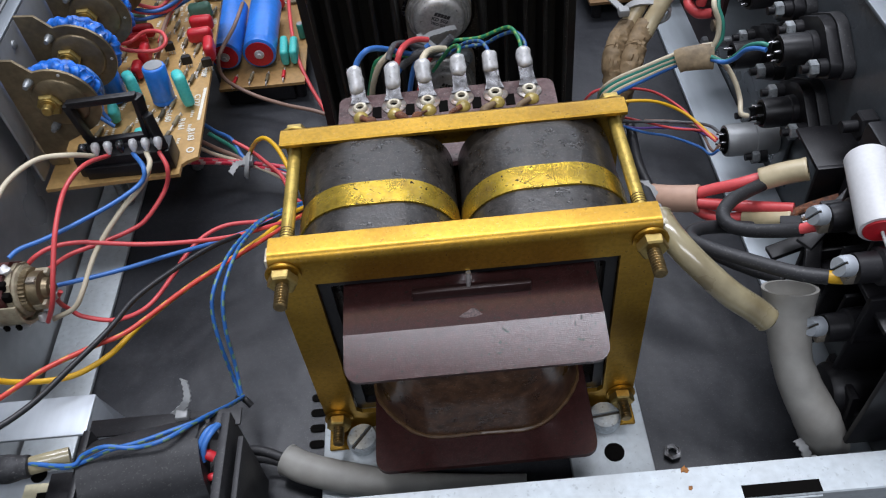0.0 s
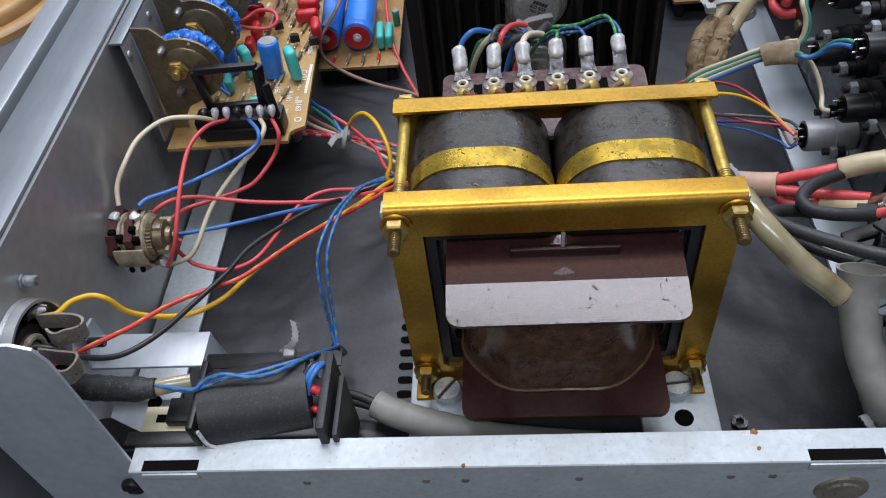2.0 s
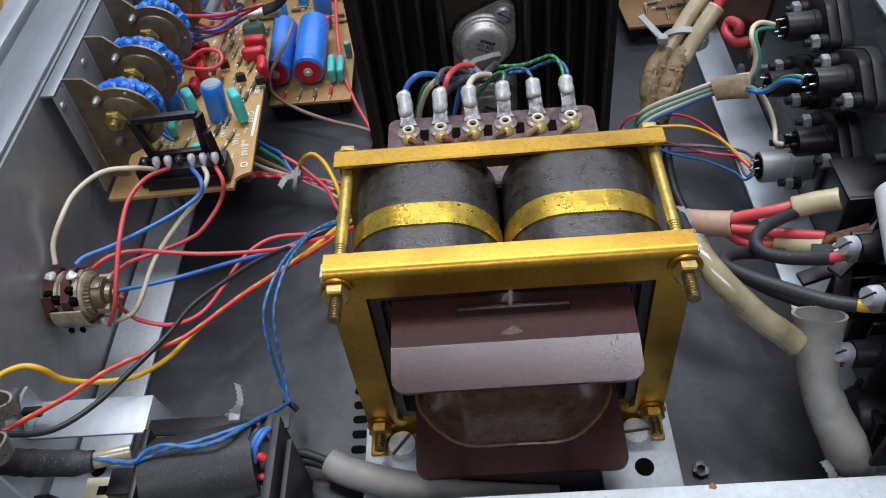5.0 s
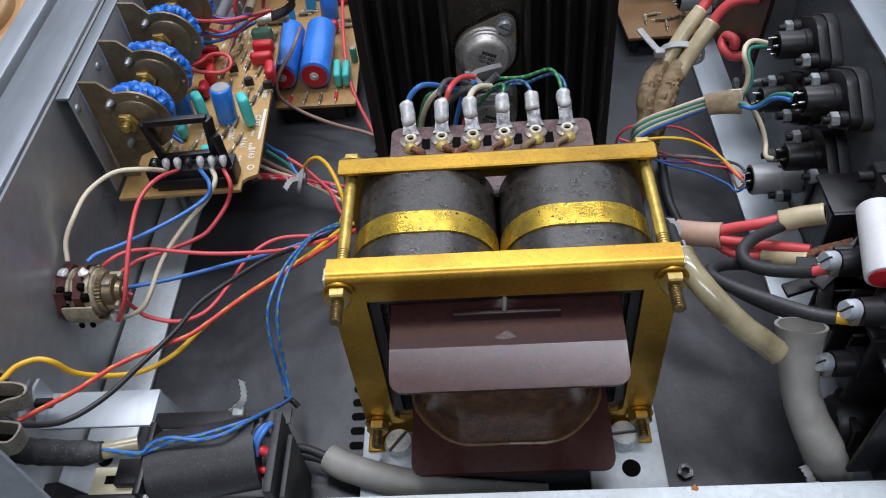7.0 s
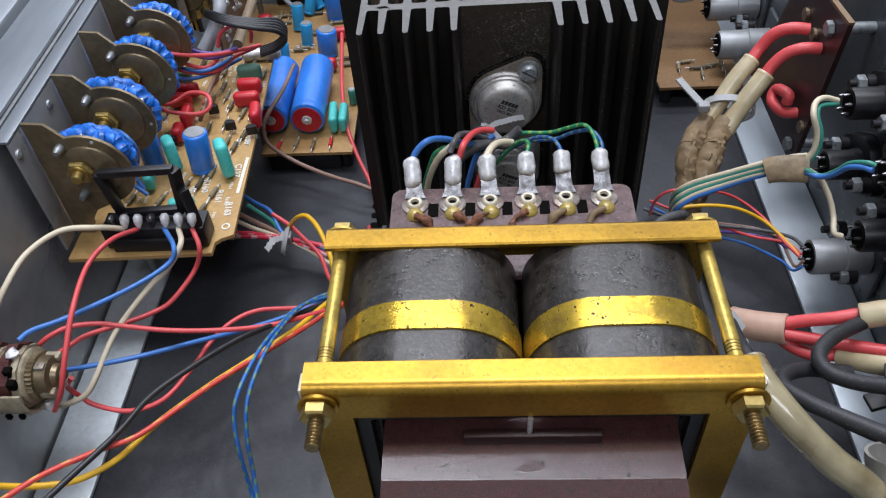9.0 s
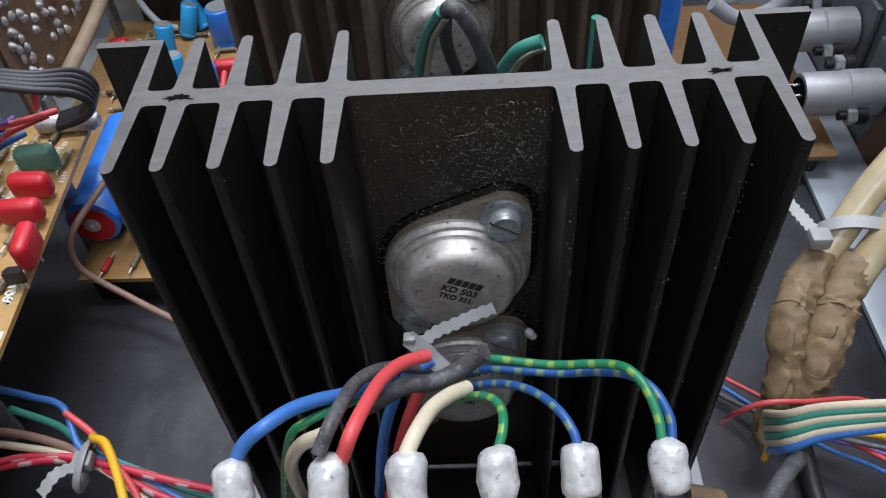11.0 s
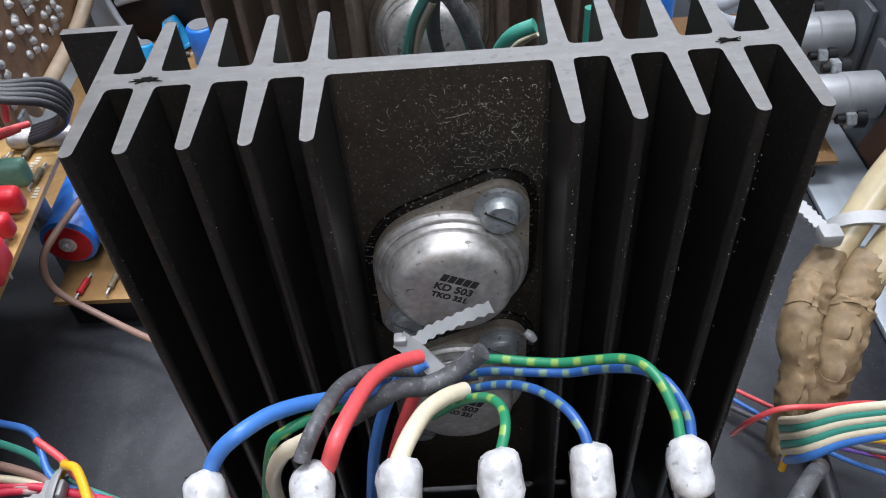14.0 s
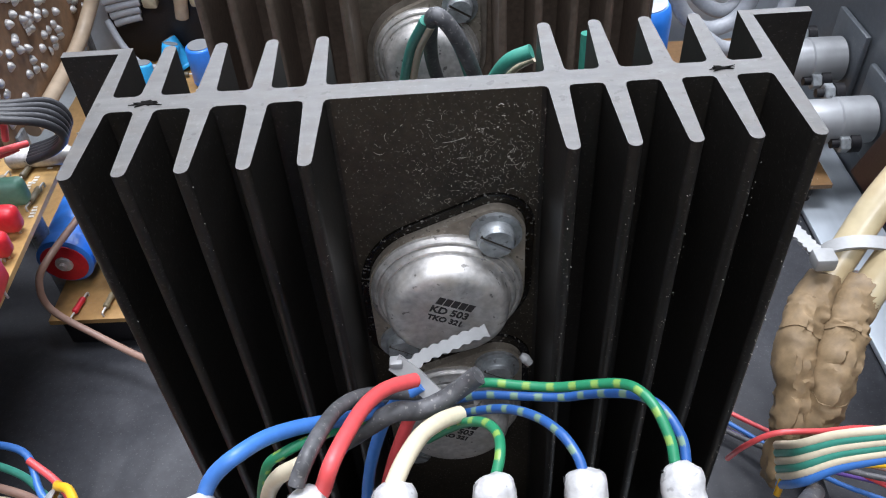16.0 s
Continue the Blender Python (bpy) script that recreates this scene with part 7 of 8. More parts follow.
wire([(-0.0545, 0.1481, 0.006), (-0.0532, 0.1341, 0.006), (-0.05, 0.1196, 0.009), (-0.0472, 0.1109, 0.012)], 0.0009, REDW, 'second red wire beside the heat sink foot', 'wire', 'wire', 'hook-up wires')
wire([(0.0679, 0.1232, 0.03), (0.0694, 0.1243, 0.036), (0.0789, 0.1244, 0.038), (0.0923, 0.1247, 0.036), (0.1041, 0.1234, 0.03), (0.1113, 0.1152, 0.027), (0.1145, 0.1079, 0.026)], 0.0007, YELW, 'yellow wire bowing behind the transformer', 'wire', 'wire', 'hook-up wires')
wire([(0.0633, 0.1366, 0.022), (0.0633, 0.1322, 0.034), (0.0678, 0.1311, 0.04), (0.0766, 0.1311, 0.04), (0.0927, 0.1344, 0.034), (0.1043, 0.1277, 0.029), (0.1103, 0.1153, 0.027), (0.1147, 0.107, 0.026)], 0.0006, REDW, 'thin red wire to the silver socket', 'wire', 'wire', 'hook-up wires')
wire([(0.0694, 0.1623, 0.006), (0.0799, 0.1524, 0.008), (0.0947, 0.1362, 0.014), (0.1031, 0.1266, 0.018), (0.1135, 0.1185, 0.022), (0.1162, 0.1094, 0.025)], 0.0006, REDW, 'thin pink-red wire to the silver socket', 'wire', 'wire', 'hook-up wires')
wire([(0.0666, 0.159, 0.004), (0.0789, 0.1471, 0.008), (0.094, 0.1349, 0.016), (0.1075, 0.1277, 0.02), (0.1155, 0.1196, 0.024), (0.118, 0.1114, 0.026)], 0.0007, GREYW, 'dark grey wire to the silver socket', 'wire', 'wire', 'hook-up wires')
wire([(0.0694, 0.1608, 0.004), (0.0894, 0.1391, 0.008), (0.1025, 0.128, 0.012), (0.1108, 0.1131, 0.018), (0.1131, 0.1058, 0.02), (0.1153, 0.1038, 0.024)], 0.0006, BLUEW, 'thin blue wire to the silver socket', 'wire', 'wire', 'hook-up wires')
wire([(0.0937, 0.1407, 0.012), (0.1074, 0.1327, 0.016), (0.1127, 0.1221, 0.02), (0.1144, 0.1081, 0.02), (0.1166, 0.1068, 0.024)], 0.0006, BROWNW, 'thin brown wire to the silver socket', 'wire', 'wire', 'hook-up wires')
wire([(0.0691, 0.1581, 0.003), (0.0882, 0.1435, 0.006), (0.0994, 0.1347, 0.012), (0.1095, 0.1251, 0.018), (0.1163, 0.1109, 0.024)], 0.0006, VIOLW, 'thin violet wire on the floor', 'wire', 'wire', 'hook-up wires')
wire([(0.069, 0.1308, 0.036), (0.069, 0.1247, 0.046), (0.074, 0.1226, 0.052), (0.084, 0.1183, 0.06), (0.0925, 0.1144, 0.067), (0.1015, 0.1122, 0.0715), (0.1067, 0.1123, 0.072)], 0.00092, WHITEW, 'cream strand of the flat ribbon to the sockets', 'wire', 'wire', 'ribbon strands')
wire([(0.0689, 0.1295, 0.0352), (0.069, 0.1236, 0.0452), (0.074, 0.1217, 0.0512), (0.084, 0.1178, 0.0592), (0.0926, 0.114, 0.0662), (0.1016, 0.1118, 0.0707), (0.1067, 0.1116, 0.0712)], 0.00092, GREENW, 'green strand of the flat ribbon to the sockets', 'wire', 'wire', 'ribbon strands')
wire([(0.0688, 0.1281, 0.0344), (0.0689, 0.1225, 0.0444), (0.0739, 0.1209, 0.0504), (0.084, 0.1173, 0.0584), (0.0926, 0.1137, 0.0654), (0.1016, 0.1113, 0.0699), (0.1067, 0.1109, 0.0704)], 0.00092, WHITEW, 'cream strand of the flat ribbon to the sockets', 'wire', 'wire', 'ribbon strands')
wire([(0.0687, 0.1268, 0.0336), (0.0688, 0.1213, 0.0436), (0.0739, 0.1201, 0.0496), (0.0841, 0.1168, 0.0576), (0.0927, 0.1133, 0.0646), (0.1017, 0.1109, 0.0691), (0.1067, 0.1102, 0.0696)], 0.00092, GREENW, 'green strand of the flat ribbon to the sockets', 'wire', 'wire', 'ribbon strands')
wire([(0.0686, 0.1255, 0.0328), (0.0687, 0.1202, 0.0428), (0.0739, 0.1192, 0.0488), (0.0841, 0.1162, 0.0568), (0.0928, 0.1129, 0.0638), (0.1018, 0.1104, 0.0683), (0.1068, 0.1095, 0.0688)], 0.00092, WHITEW, 'cream strand of the flat ribbon to the sockets', 'wire', 'wire', 'ribbon strands')
wire([(0.0684, 0.1242, 0.032), (0.0686, 0.1191, 0.042), (0.0739, 0.1184, 0.048), (0.0842, 0.1157, 0.056), (0.0929, 0.1126, 0.063), (0.1019, 0.11, 0.0675), (0.1068, 0.1088, 0.068)], 0.00092, BLUEW, 'blue strand of the flat ribbon to the sockets', 'wire', 'wire', 'ribbon strands')
wire([(0.1056, 0.1099, 0.0715), (0.1074, 0.1104, 0.076), (0.1073, 0.112, 0.082), (0.105, 0.1135, 0.088), (0.1066, 0.1183, 0.0895), (0.1106, 0.1219, 0.089), (0.1167, 0.1242, 0.086)], 0.001, WHITEW, 'cream wire rising to the top socket', 'wire', 'wire', 'hook-up wires')
wire([(0.1065, 0.1101, 0.0705), (0.1095, 0.1115, 0.075), (0.1093, 0.1132, 0.081), (0.1076, 0.116, 0.086), (0.1091, 0.1193, 0.0875), (0.1168, 0.1236, 0.085)], 0.0008, GREENW, 'green wire rising beside the cream one', 'wire', 'wire', 'hook-up wires')
wire([(0.1049, 0.106, 0.07), (0.1088, 0.1032, 0.07), (0.1112, 0.0996, 0.074), (0.1128, 0.096, 0.08), (0.1152, 0.0926, 0.083), (0.1173, 0.0897, 0.084)], 0.0009, BLUEW, 'blue wire dipping to the middle socket', 'wire', 'wire', 'hook-up wires')
wire([(0.1046, 0.1061, 0.071), (0.1093, 0.1038, 0.07), (0.1116, 0.1002, 0.075), (0.1137, 0.097, 0.081), (0.1162, 0.0924, 0.085), (0.1183, 0.0909, 0.085)], 0.0008, GREENW, 'green wire dipping to the middle socket', 'wire', 'wire', 'hook-up wires')
wire([(0.1073, 0.1094, 0.068), (0.1124, 0.1085, 0.064), (0.1162, 0.1055, 0.058), (0.1181, 0.1016, 0.052), (0.1172, 0.0961, 0.05), (0.1199, 0.0953, 0.049)], 0.001, WHITEW, 'cream wire to the lower socket', 'wire', 'wire', 'hook-up wires')
wire([(-0.0635, -0.0118, 0.008), (-0.0565, -0.0156, 0.0076), (-0.0436, -0.0198, 0.007), (-0.0228, -0.0251, 0.0065), (-0.0026, -0.0278, 0.0062), (0.0173, -0.0297, 0.006)], 0.0054, GREYSL, 'wide grey plastic sleeve lying behind the near rail', 'cable_sleeve', 'cable sleeve', 'cable sleeves')
wire([(-0.0797, -0.0097, 0.013), (-0.0717, -0.0089, 0.01), (-0.0587, -0.0142, 0.0078)], 0.0017, BLACKR, 'black mains lead entering the grey sleeve', 'mains_lead', 'cable', 'mains leads')
wire([(-0.0798, -0.0117, 0.011), (-0.0719, -0.0106, 0.008), (-0.0588, -0.0146, 0.0068)], 0.0017, BLACKR, 'black mains lead beside the first one', 'mains_lead', 'cable', 'mains leads')
wire([(0.0643, 0.0214, 0.078), (0.066, 0.0142, 0.078), (0.072, 0.0058, 0.074), (0.0812, -0.0011, 0.067), (0.0891, -0.0038, 0.061), (0.093, -0.0059, 0.058)], 0.0041, CLEARSL, 'yellowed clear sleeve over a cable beside the transformer', 'cable_sleeve', 'cable sleeve', 'cable sleeves')
wire([(0.0672, 0.0506, 0.062), (0.0649, 0.0326, 0.072), (0.0652, 0.021, 0.077), (0.0751, 0.0038, 0.072), (0.0901, -0.0041, 0.06), (0.0941, -0.0065, 0.057)], 0.0024, BLACKR, 'black cable inside the clear sleeve', 'cable', 'cable', 'black cables')
SLEEVE = [(0.1034, 0.0049, 0.058), (0.1031, 0.0007, 0.052), (0.103, -0.0052, 0.045), (0.1038, -0.0097, 0.039), (0.107, -0.0155, 0.031), (0.1114, -0.0216, 0.023), (0.1175, -0.0243, 0.0085)]
WIDE = [0.0083, 0.0074, 0.0064, 0.0062, 0.0067, 0.0072, 0.0073]
standing = lone('cable_sleeve', SW(SLEEVE, WIDE, 28, 6, ends=False, wob=0.04), GREYSL, 'bent grey plastic sleeve standing by the terminal block', 'cable sleeve', 'cable sleeves')
part('lining', SW(SLEEVE[:4], [r - 0.0009 for r in WIDE[:4]], 24, 6, ends=False), GREYSL, standing)
line = spline(SLEEVE, 6)
part('rim', lathe(bmesh.new(), line[0] - (line[1] - line[0]) * 0.02, line[0] + (line[1] - line[0]) * 0.02, [(0, 0.0074), (0, 0.0084), (1, 0.0084), (1, 0.0074)], 28, False), GREYSL, standing)
part('bore', CY(line[12], line[11], 0.0056, 20), HOLE, standing, 'dark open end')
wire([(0.1126, 0.0526, 0.056), (0.1037, 0.0473, 0.058), (0.0959, 0.0418, 0.06), (0.0909, 0.0355, 0.061), (0.091, 0.0295, 0.062), (0.0955, 0.0246, 0.064), (0.1029, 0.0198, 0.068), (0.1076, 0.0167, 0.0715)], 0.0023, BLACKR, 'thick black cable bent in a hairpin to the terminals', 'cable', 'cable', 'black cables')
wire([(0.1023, 0.0356, 0.052), (0.0902, 0.035, 0.055), (0.0805, 0.0302, 0.06), (0.0766, 0.0232, 0.064), (0.0809, 0.0158, 0.067), (0.0903, 0.0081, 0.069), (0.1007, 0.0006, 0.071), (0.1082, -0.003, 0.0725)], 0.0023, BLACKR, 'thick black cable curving to the lower terminal', 'cable', 'cable', 'black cables')
wire([(0.0829, 0.0416, 0.045), (0.0895, 0.0324, 0.044), (0.0994, 0.022, 0.046), (0.1085, 0.0129, 0.05)], 0.0018, BLACKR, 'thin grey black cable under the others', 'cable', 'cable', 'black cables')
wire([(0.077, 0.0654, 0.04), (0.083, 0.061, 0.043), (0.091, 0.057, 0.046)], 0.005, PINKSL, 'pinkish sleeve gathering the red leads', 'cable_sleeve', 'cable sleeve', 'cable sleeves')
wire([(0.0889, 0.0583, 0.047), (0.0952, 0.0571, 0.05), (0.1029, 0.0548, 0.054), (0.1109, 0.0541, 0.057)], 0.0021, REDW, 'thick red lead from the pink sleeve to a tan sleeve', 'red_lead', 'cable', 'red leads')
wire([(0.0888, 0.0566, 0.045), (0.096, 0.0535, 0.046), (0.1068, 0.048, 0.049), (0.1184, 0.0415, 0.053)], 0.0021, REDW, 'thick red lead to the terminal block', 'red_lead', 'cable', 'red leads')
wire([(0.0895, 0.0576, 0.042), (0.0937, 0.0534, 0.041), (0.0996, 0.0495, 0.042), (0.1076, 0.0478, 0.045)], 0.0021, REDW, 'thick red lead bowed under the others', 'red_lead', 'cable', 'red leads')
wire([(0.1102, 0.053, 0.057), (0.1163, 0.0519, 0.06), (0.1232, 0.05, 0.063)], 0.004, MILKSL, 'tan sleeve over a red lead at the terminals', 'cable_sleeve', 'cable sleeve', 'cable sleeves')
wire([(0.1058, 0.0479, 0.044), (0.1116, 0.0432, 0.047), (0.1174, 0.0391, 0.05)], 0.0036, MILKSL, 'second tan sleeve below the red leads', 'cable_sleeve', 'cable sleeve', 'cable sleeves')
wire([(0.1069, 0.0168, 0.0715), (0.1092, 0.0159, 0.073), (0.1113, 0.0145, 0.075)], 0.0017, REDW, 'short bared red wire end at a terminal', 'red_lead', 'cable', 'red leads')
wire([(0.1076, -0.0027, 0.0725), (0.11, -0.0038, 0.073), (0.1125, -0.0049, 0.074)], 0.0019, YELW, 'short yellow wire end at a terminal', 'yellow_lead', 'cable', 'yellow leads')
wire([(0.1249, 0.1796, 0.08), (0.1183, 0.1809, 0.08), (0.1127, 0.1821, 0.077), (0.1084, 0.1816, 0.071), (0.1047, 0.1786, 0.067)], 0.0024, REDW, 'thick red lead soldered to the maroon board', 'red_lead', 'cable', 'red leads')
wire([(0.1053, 0.1794, 0.067), (0.0985, 0.1742, 0.061), (0.0914, 0.1677, 0.053), (0.085, 0.1621, 0.046)], 0.0036, MILKSL, 'cream sleeve on a tied lead', 'cable_sleeve', 'cable sleeve', 'cable sleeves')
wire([(0.1273, 0.1703, 0.077), (0.1206, 0.1708, 0.077), (0.1151, 0.1719, 0.074), (0.1106, 0.1711, 0.069), (0.1082, 0.1692, 0.065)], 0.0024, REDW, 'second thick red lead soldered to the maroon board', 'red_lead', 'cable', 'red leads')
wire([(0.1088, 0.1701, 0.066), (0.1026, 0.1657, 0.059), (0.0976, 0.1622, 0.052), (0.0938, 0.1588, 0.047)], 0.0038, MILKSL, 'second cream sleeve on a tied lead', 'cable_sleeve', 'cable sleeve', 'cable sleeves')
wire([(0.1238, 0.1772, 0.0466), (0.1238, 0.178, 0.05), (0.1227, 0.1879, 0.046), (0.1209, 0.1853, 0.042), (0.1232, 0.177, 0.042), (0.1287, 0.1732, 0.044)], 0.0024, REDW, 'red lead hooked back under the maroon board', 'red_lead', 'cable', 'red leads')
wire([(0.0545, 0.0858, 0.04), (0.0526, 0.0905, 0.05), (0.0541, 0.0962, 0.052), (0.0588, 0.1042, 0.05), (0.0663, 0.1131, 0.044), (0.0712, 0.118, 0.04)], 0.0017, GREYW, 'grey cable rising behind the transformer', 'cable', 'cable', 'black cables')
wire([(0.0928, 0.0926, 0.004), (0.0892, 0.1048, 0.004), (0.0876, 0.1163, 0.004), (0.0876, 0.1268, 0.004), (0.0884, 0.137, 0.004), (0.0891, 0.1479, 0.004)], 0.0022, BLACKW, 'black cable running back along the floor', 'cable', 'cable', 'black cables')
wire([(-0.0273, 0.0932, 0.092), (-0.0266, 0.0937, 0.0934), (-0.0252, 0.0944, 0.0951), (-0.0228, 0.0954, 0.0967), (-0.0202, 0.0989, 0.0949), (-0.0174, 0.102, 0.0922), (-0.0147, 0.1045, 0.0895), (-0.0112, 0.1079, 0.0855), (-0.0069, 0.112, 0.0815)], 0.00105, BLUEW, 'blue wire arching from the first tag', 'wire', 'wire', 'tag wires')
wire([(-0.0155, 0.0925, 0.0941), (-0.0151, 0.0934, 0.0949), (-0.014, 0.0951, 0.0965), (-0.013, 0.0993, 0.0952), (-0.0118, 0.1052, 0.0916), (-0.0094, 0.1097, 0.0881), (-0.0058, 0.1132, 0.0839), (-0.0014, 0.115, 0.0806)], 0.00105, GREYW, 'grey wire arching from the second tag', 'wire', 'wire', 'tag wires')
wire([(-0.0132, 0.0925, 0.0912), (-0.0125, 0.0932, 0.0923), (-0.0113, 0.0947, 0.095), (-0.01, 0.0993, 0.094), (-0.008, 0.1059, 0.0913), (-0.0053, 0.1103, 0.089), (-0.0016, 0.1135, 0.0863)], 0.0011, REDW, 'red wire arching from the second tag', 'wire', 'wire', 'tag wires')
wire([(-0.0041, 0.093, 0.0908), (-0.0037, 0.094, 0.0916), (-0.0024, 0.097, 0.0919), (-0.0005, 0.1017, 0.0899), (0.0021, 0.1054, 0.0875), (0.0047, 0.108, 0.0852)], 0.0012, WHITEW, 'cream wire arching from the third tag', 'wire', 'wire', 'tag wires')
wire([(0.0085, 0.0932, 0.0911), (0.0089, 0.0944, 0.0914), (0.0096, 0.0969, 0.0922), (0.0096, 0.1004, 0.0911), (0.0083, 0.1033, 0.0895), (0.006, 0.1059, 0.0862), (0.0031, 0.1089, 0.0804), (-0.0006, 0.112, 0.0729)], 0.00072, GREENYEL, 'green and yellow wire hooked from the fourth tag', 'wire', 'wire', 'tag wires')
wire([(0.0195, 0.093, 0.0923), (0.0195, 0.0941, 0.0927), (0.019, 0.0958, 0.0932), (0.0176, 0.0985, 0.0934), (0.0153, 0.1025, 0.0913), (0.0123, 0.1061, 0.0883), (0.009, 0.1092, 0.0843), (0.0049, 0.1119, 0.0795), (0.0013, 0.114, 0.0752)], 0.00068, BLUEYEL, 'blue and yellow wire arching from the fifth tag', 'wire', 'wire', 'tag wires')
wire([(0.0313, 0.0942, 0.0911), (0.0313, 0.0954, 0.0917), (0.0311, 0.0977, 0.0928), (0.0299, 0.1014, 0.0942), (0.0283, 0.1043, 0.0942), (0.0264, 0.1066, 0.0926), (0.0231, 0.1085, 0.0901), (0.0188, 0.1105, 0.0871), (0.0142, 0.1121, 0.0856), (0.0089, 0.1138, 0.0845), (0.0051, 0.115, 0.0821)], 0.00072, GREENYEL, 'green and yellow wire arching from the last tag', 'wire', 'wire', 'tag wires')
wire([(0.0329, 0.0948, 0.0899), (0.0331, 0.0961, 0.0905), (0.033, 0.0983, 0.0916), (0.0318, 0.1013, 0.0925), (0.0303, 0.1035, 0.0925), (0.028, 0.1061, 0.0908), (0.0241, 0.1088, 0.0875), (0.0199, 0.1112, 0.0836), (0.0143, 0.1129, 0.0819), (0.0085, 0.1147, 0.0802), (0.0041, 0.116, 0.0775)], 0.00068, BLUEYEL, 'blue wire beside the green one from the last tag', 'wire', 'wire', 'tag wires')
wire([(-0.0125, 0.1085, 0.0789), (-0.0053, 0.1100, 0.0832), (-0.0013, 0.1112, 0.0820), (0.0021, 0.1127, 0.0820), (0.0051, 0.1137, 0.0837), (0.0077, 0.1141, 0.0860)], 0.0015, GREYW, 'grey heat-shrunk wire end sticking out of the tie', 'wire', 'wire', 'tag wires')
wire([(-0.0024, 0.114, 0.0783), (-0.0062, 0.1128, 0.0794), (-0.0105, 0.1105, 0.0791), (-0.0139, 0.1071, 0.077), (-0.0159, 0.104, 0.0737)], 0.0009, BLUEW, 'blue wire running down behind the tags', 'wire', 'wire', 'tag wires')
wire([(-0.0108, 0.1155, 0.0786), (-0.0064, 0.116, 0.079), (-0.0016, 0.1165, 0.0773), (0.0032, 0.1168, 0.0763), (0.0068, 0.117, 0.0766)], 0.0011, GREYW, 'grey wire crossing behind the tie', 'wire', 'wire', 'tag wires')
wire([(-0.0151, 0.0952, 0.0945), (-0.0197, 0.0972, 0.088), (-0.0239, 0.1007, 0.075), (-0.0253, 0.1032, 0.06), (-0.0261, 0.107, 0.045)], 0.0011, WHITEW, 'cream wire hanging down behind the tags', 'wire', 'wire', 'tag wires')
wire([(-0.0080, 0.1110, 0.0815), (-0.0120, 0.1068, 0.0850), (-0.0158, 0.1022, 0.0890), (-0.0190, 0.1000, 0.0895), (-0.0218, 0.0999, 0.086), (-0.0261, 0.1024, 0.07), (-0.03, 0.1044, 0.05)], 0.00072, GREENYEL, 'green wire hanging down behind the first tag', 'wire', 'wire', 'tag wires')
wire([(-0.0010, 0.1150, 0.0830), (-0.0060, 0.1135, 0.0790), (-0.0105, 0.1120, 0.065), (-0.0134, 0.1100, 0.045)], 0.001, BLUEW, 'dark blue wire hanging down behind the tags', 'wire', 'wire', 'tag wires')
wire([(0.0000, 0.1200, 0.0760), (-0.0035, 0.1185, 0.0700), (-0.0080, 0.1150, 0.058), (-0.0120, 0.1110, 0.04)], 0.0011, REDW, 'dark red wire hanging down behind the tags', 'wire', 'wire', 'tag wires')
wire([(0.004, 0.196, 0.0824), (0.0023, 0.182, 0.0996), (0.0032, 0.166, 0.1164), (0.0061, 0.164, 0.1155), (0.0095, 0.168, 0.1058), (0.0126, 0.176, 0.0911)], 0.0014, GREYW, 'grey wire looped over the second transistor', 'wire', 'wire', 'transistor wires')
wire([(-0.0058, 0.19, 0.0784), (-0.0036, 0.182, 0.0936), (-0.0011, 0.174, 0.1063), (0.002, 0.167, 0.1154)], 0.001, GREENW, 'green wire beside the second transistor', 'wire', 'wire', 'transistor wires')
wire([(0.011, 0.176, 0.0906), (0.013, 0.172, 0.0985), (0.0161, 0.168, 0.106), (0.0202, 0.167, 0.1085)], 0.0013, GREENW, 'green wire on the far side of the heat sink', 'wire', 'wire', 'transistor wires')
wire([(-0.0039, 0.19, 0.0783), (-0.0019, 0.182, 0.0935), (0.0001, 0.174, 0.1056), (0.0029, 0.167, 0.1143)], 0.0008, WHITEW, 'pale wire beside the green one at the second transistor', 'wire', 'wire', 'transistor wires')
wire([(-0.004, 0.194, 0.0762), (-0.0022, 0.186, 0.0915), (0.0005, 0.178, 0.1045), (0.0039, 0.171, 0.1132), (0.0073, 0.173, 0.107), (0.0098, 0.178, 0.0961)], 0.0009, GREENW, 'second green wire looped over the second transistor', 'wire', 'wire', 'transistor wires')
wire([(0.012, 0.178, 0.0874), (0.0144, 0.174, 0.0954), (0.0173, 0.17, 0.1029), (0.0209, 0.169, 0.1058)], 0.0007, WHITEW, 'pale strand beside the green wire at the heat sink', 'wire', 'wire', 'transistor wires')
wire([(0.0342, 0.1897, 0.080), (0.0342, 0.1899, 0.090), (0.0342, 0.1901, 0.0985)], 0.0012, GREENW, 'green wire tip behind the first heat sink', 'wire', 'wire', 'transistor wires')
wire([(-0.1418, 0.1611, 0.078), (-0.1416, 0.1647, 0.07), (-0.1388, 0.1698, 0.062), (-0.1357, 0.1744, 0.06), (-0.1297, 0.1774, 0.062), (-0.122, 0.1757, 0.062), (-0.1196, 0.1702, 0.06), (-0.1249, 0.1677, 0.058), (-0.1363, 0.1672, 0.06), (-0.143, 0.1686, 0.063)], 0.0009, REDW, 'red wire looped between the pots and the board', 'wire', 'wire', 'hook-up wires')
wire([(-0.1443, 0.1925, 0.078), (-0.139, 0.1916, 0.072), (-0.1324, 0.1929, 0.066), (-0.1267, 0.1964, 0.062), (-0.1243, 0.2061, 0.06)], 0.0009, REDW, 'red wire from the second pot across the board', 'wire', 'wire', 'hook-up wires')
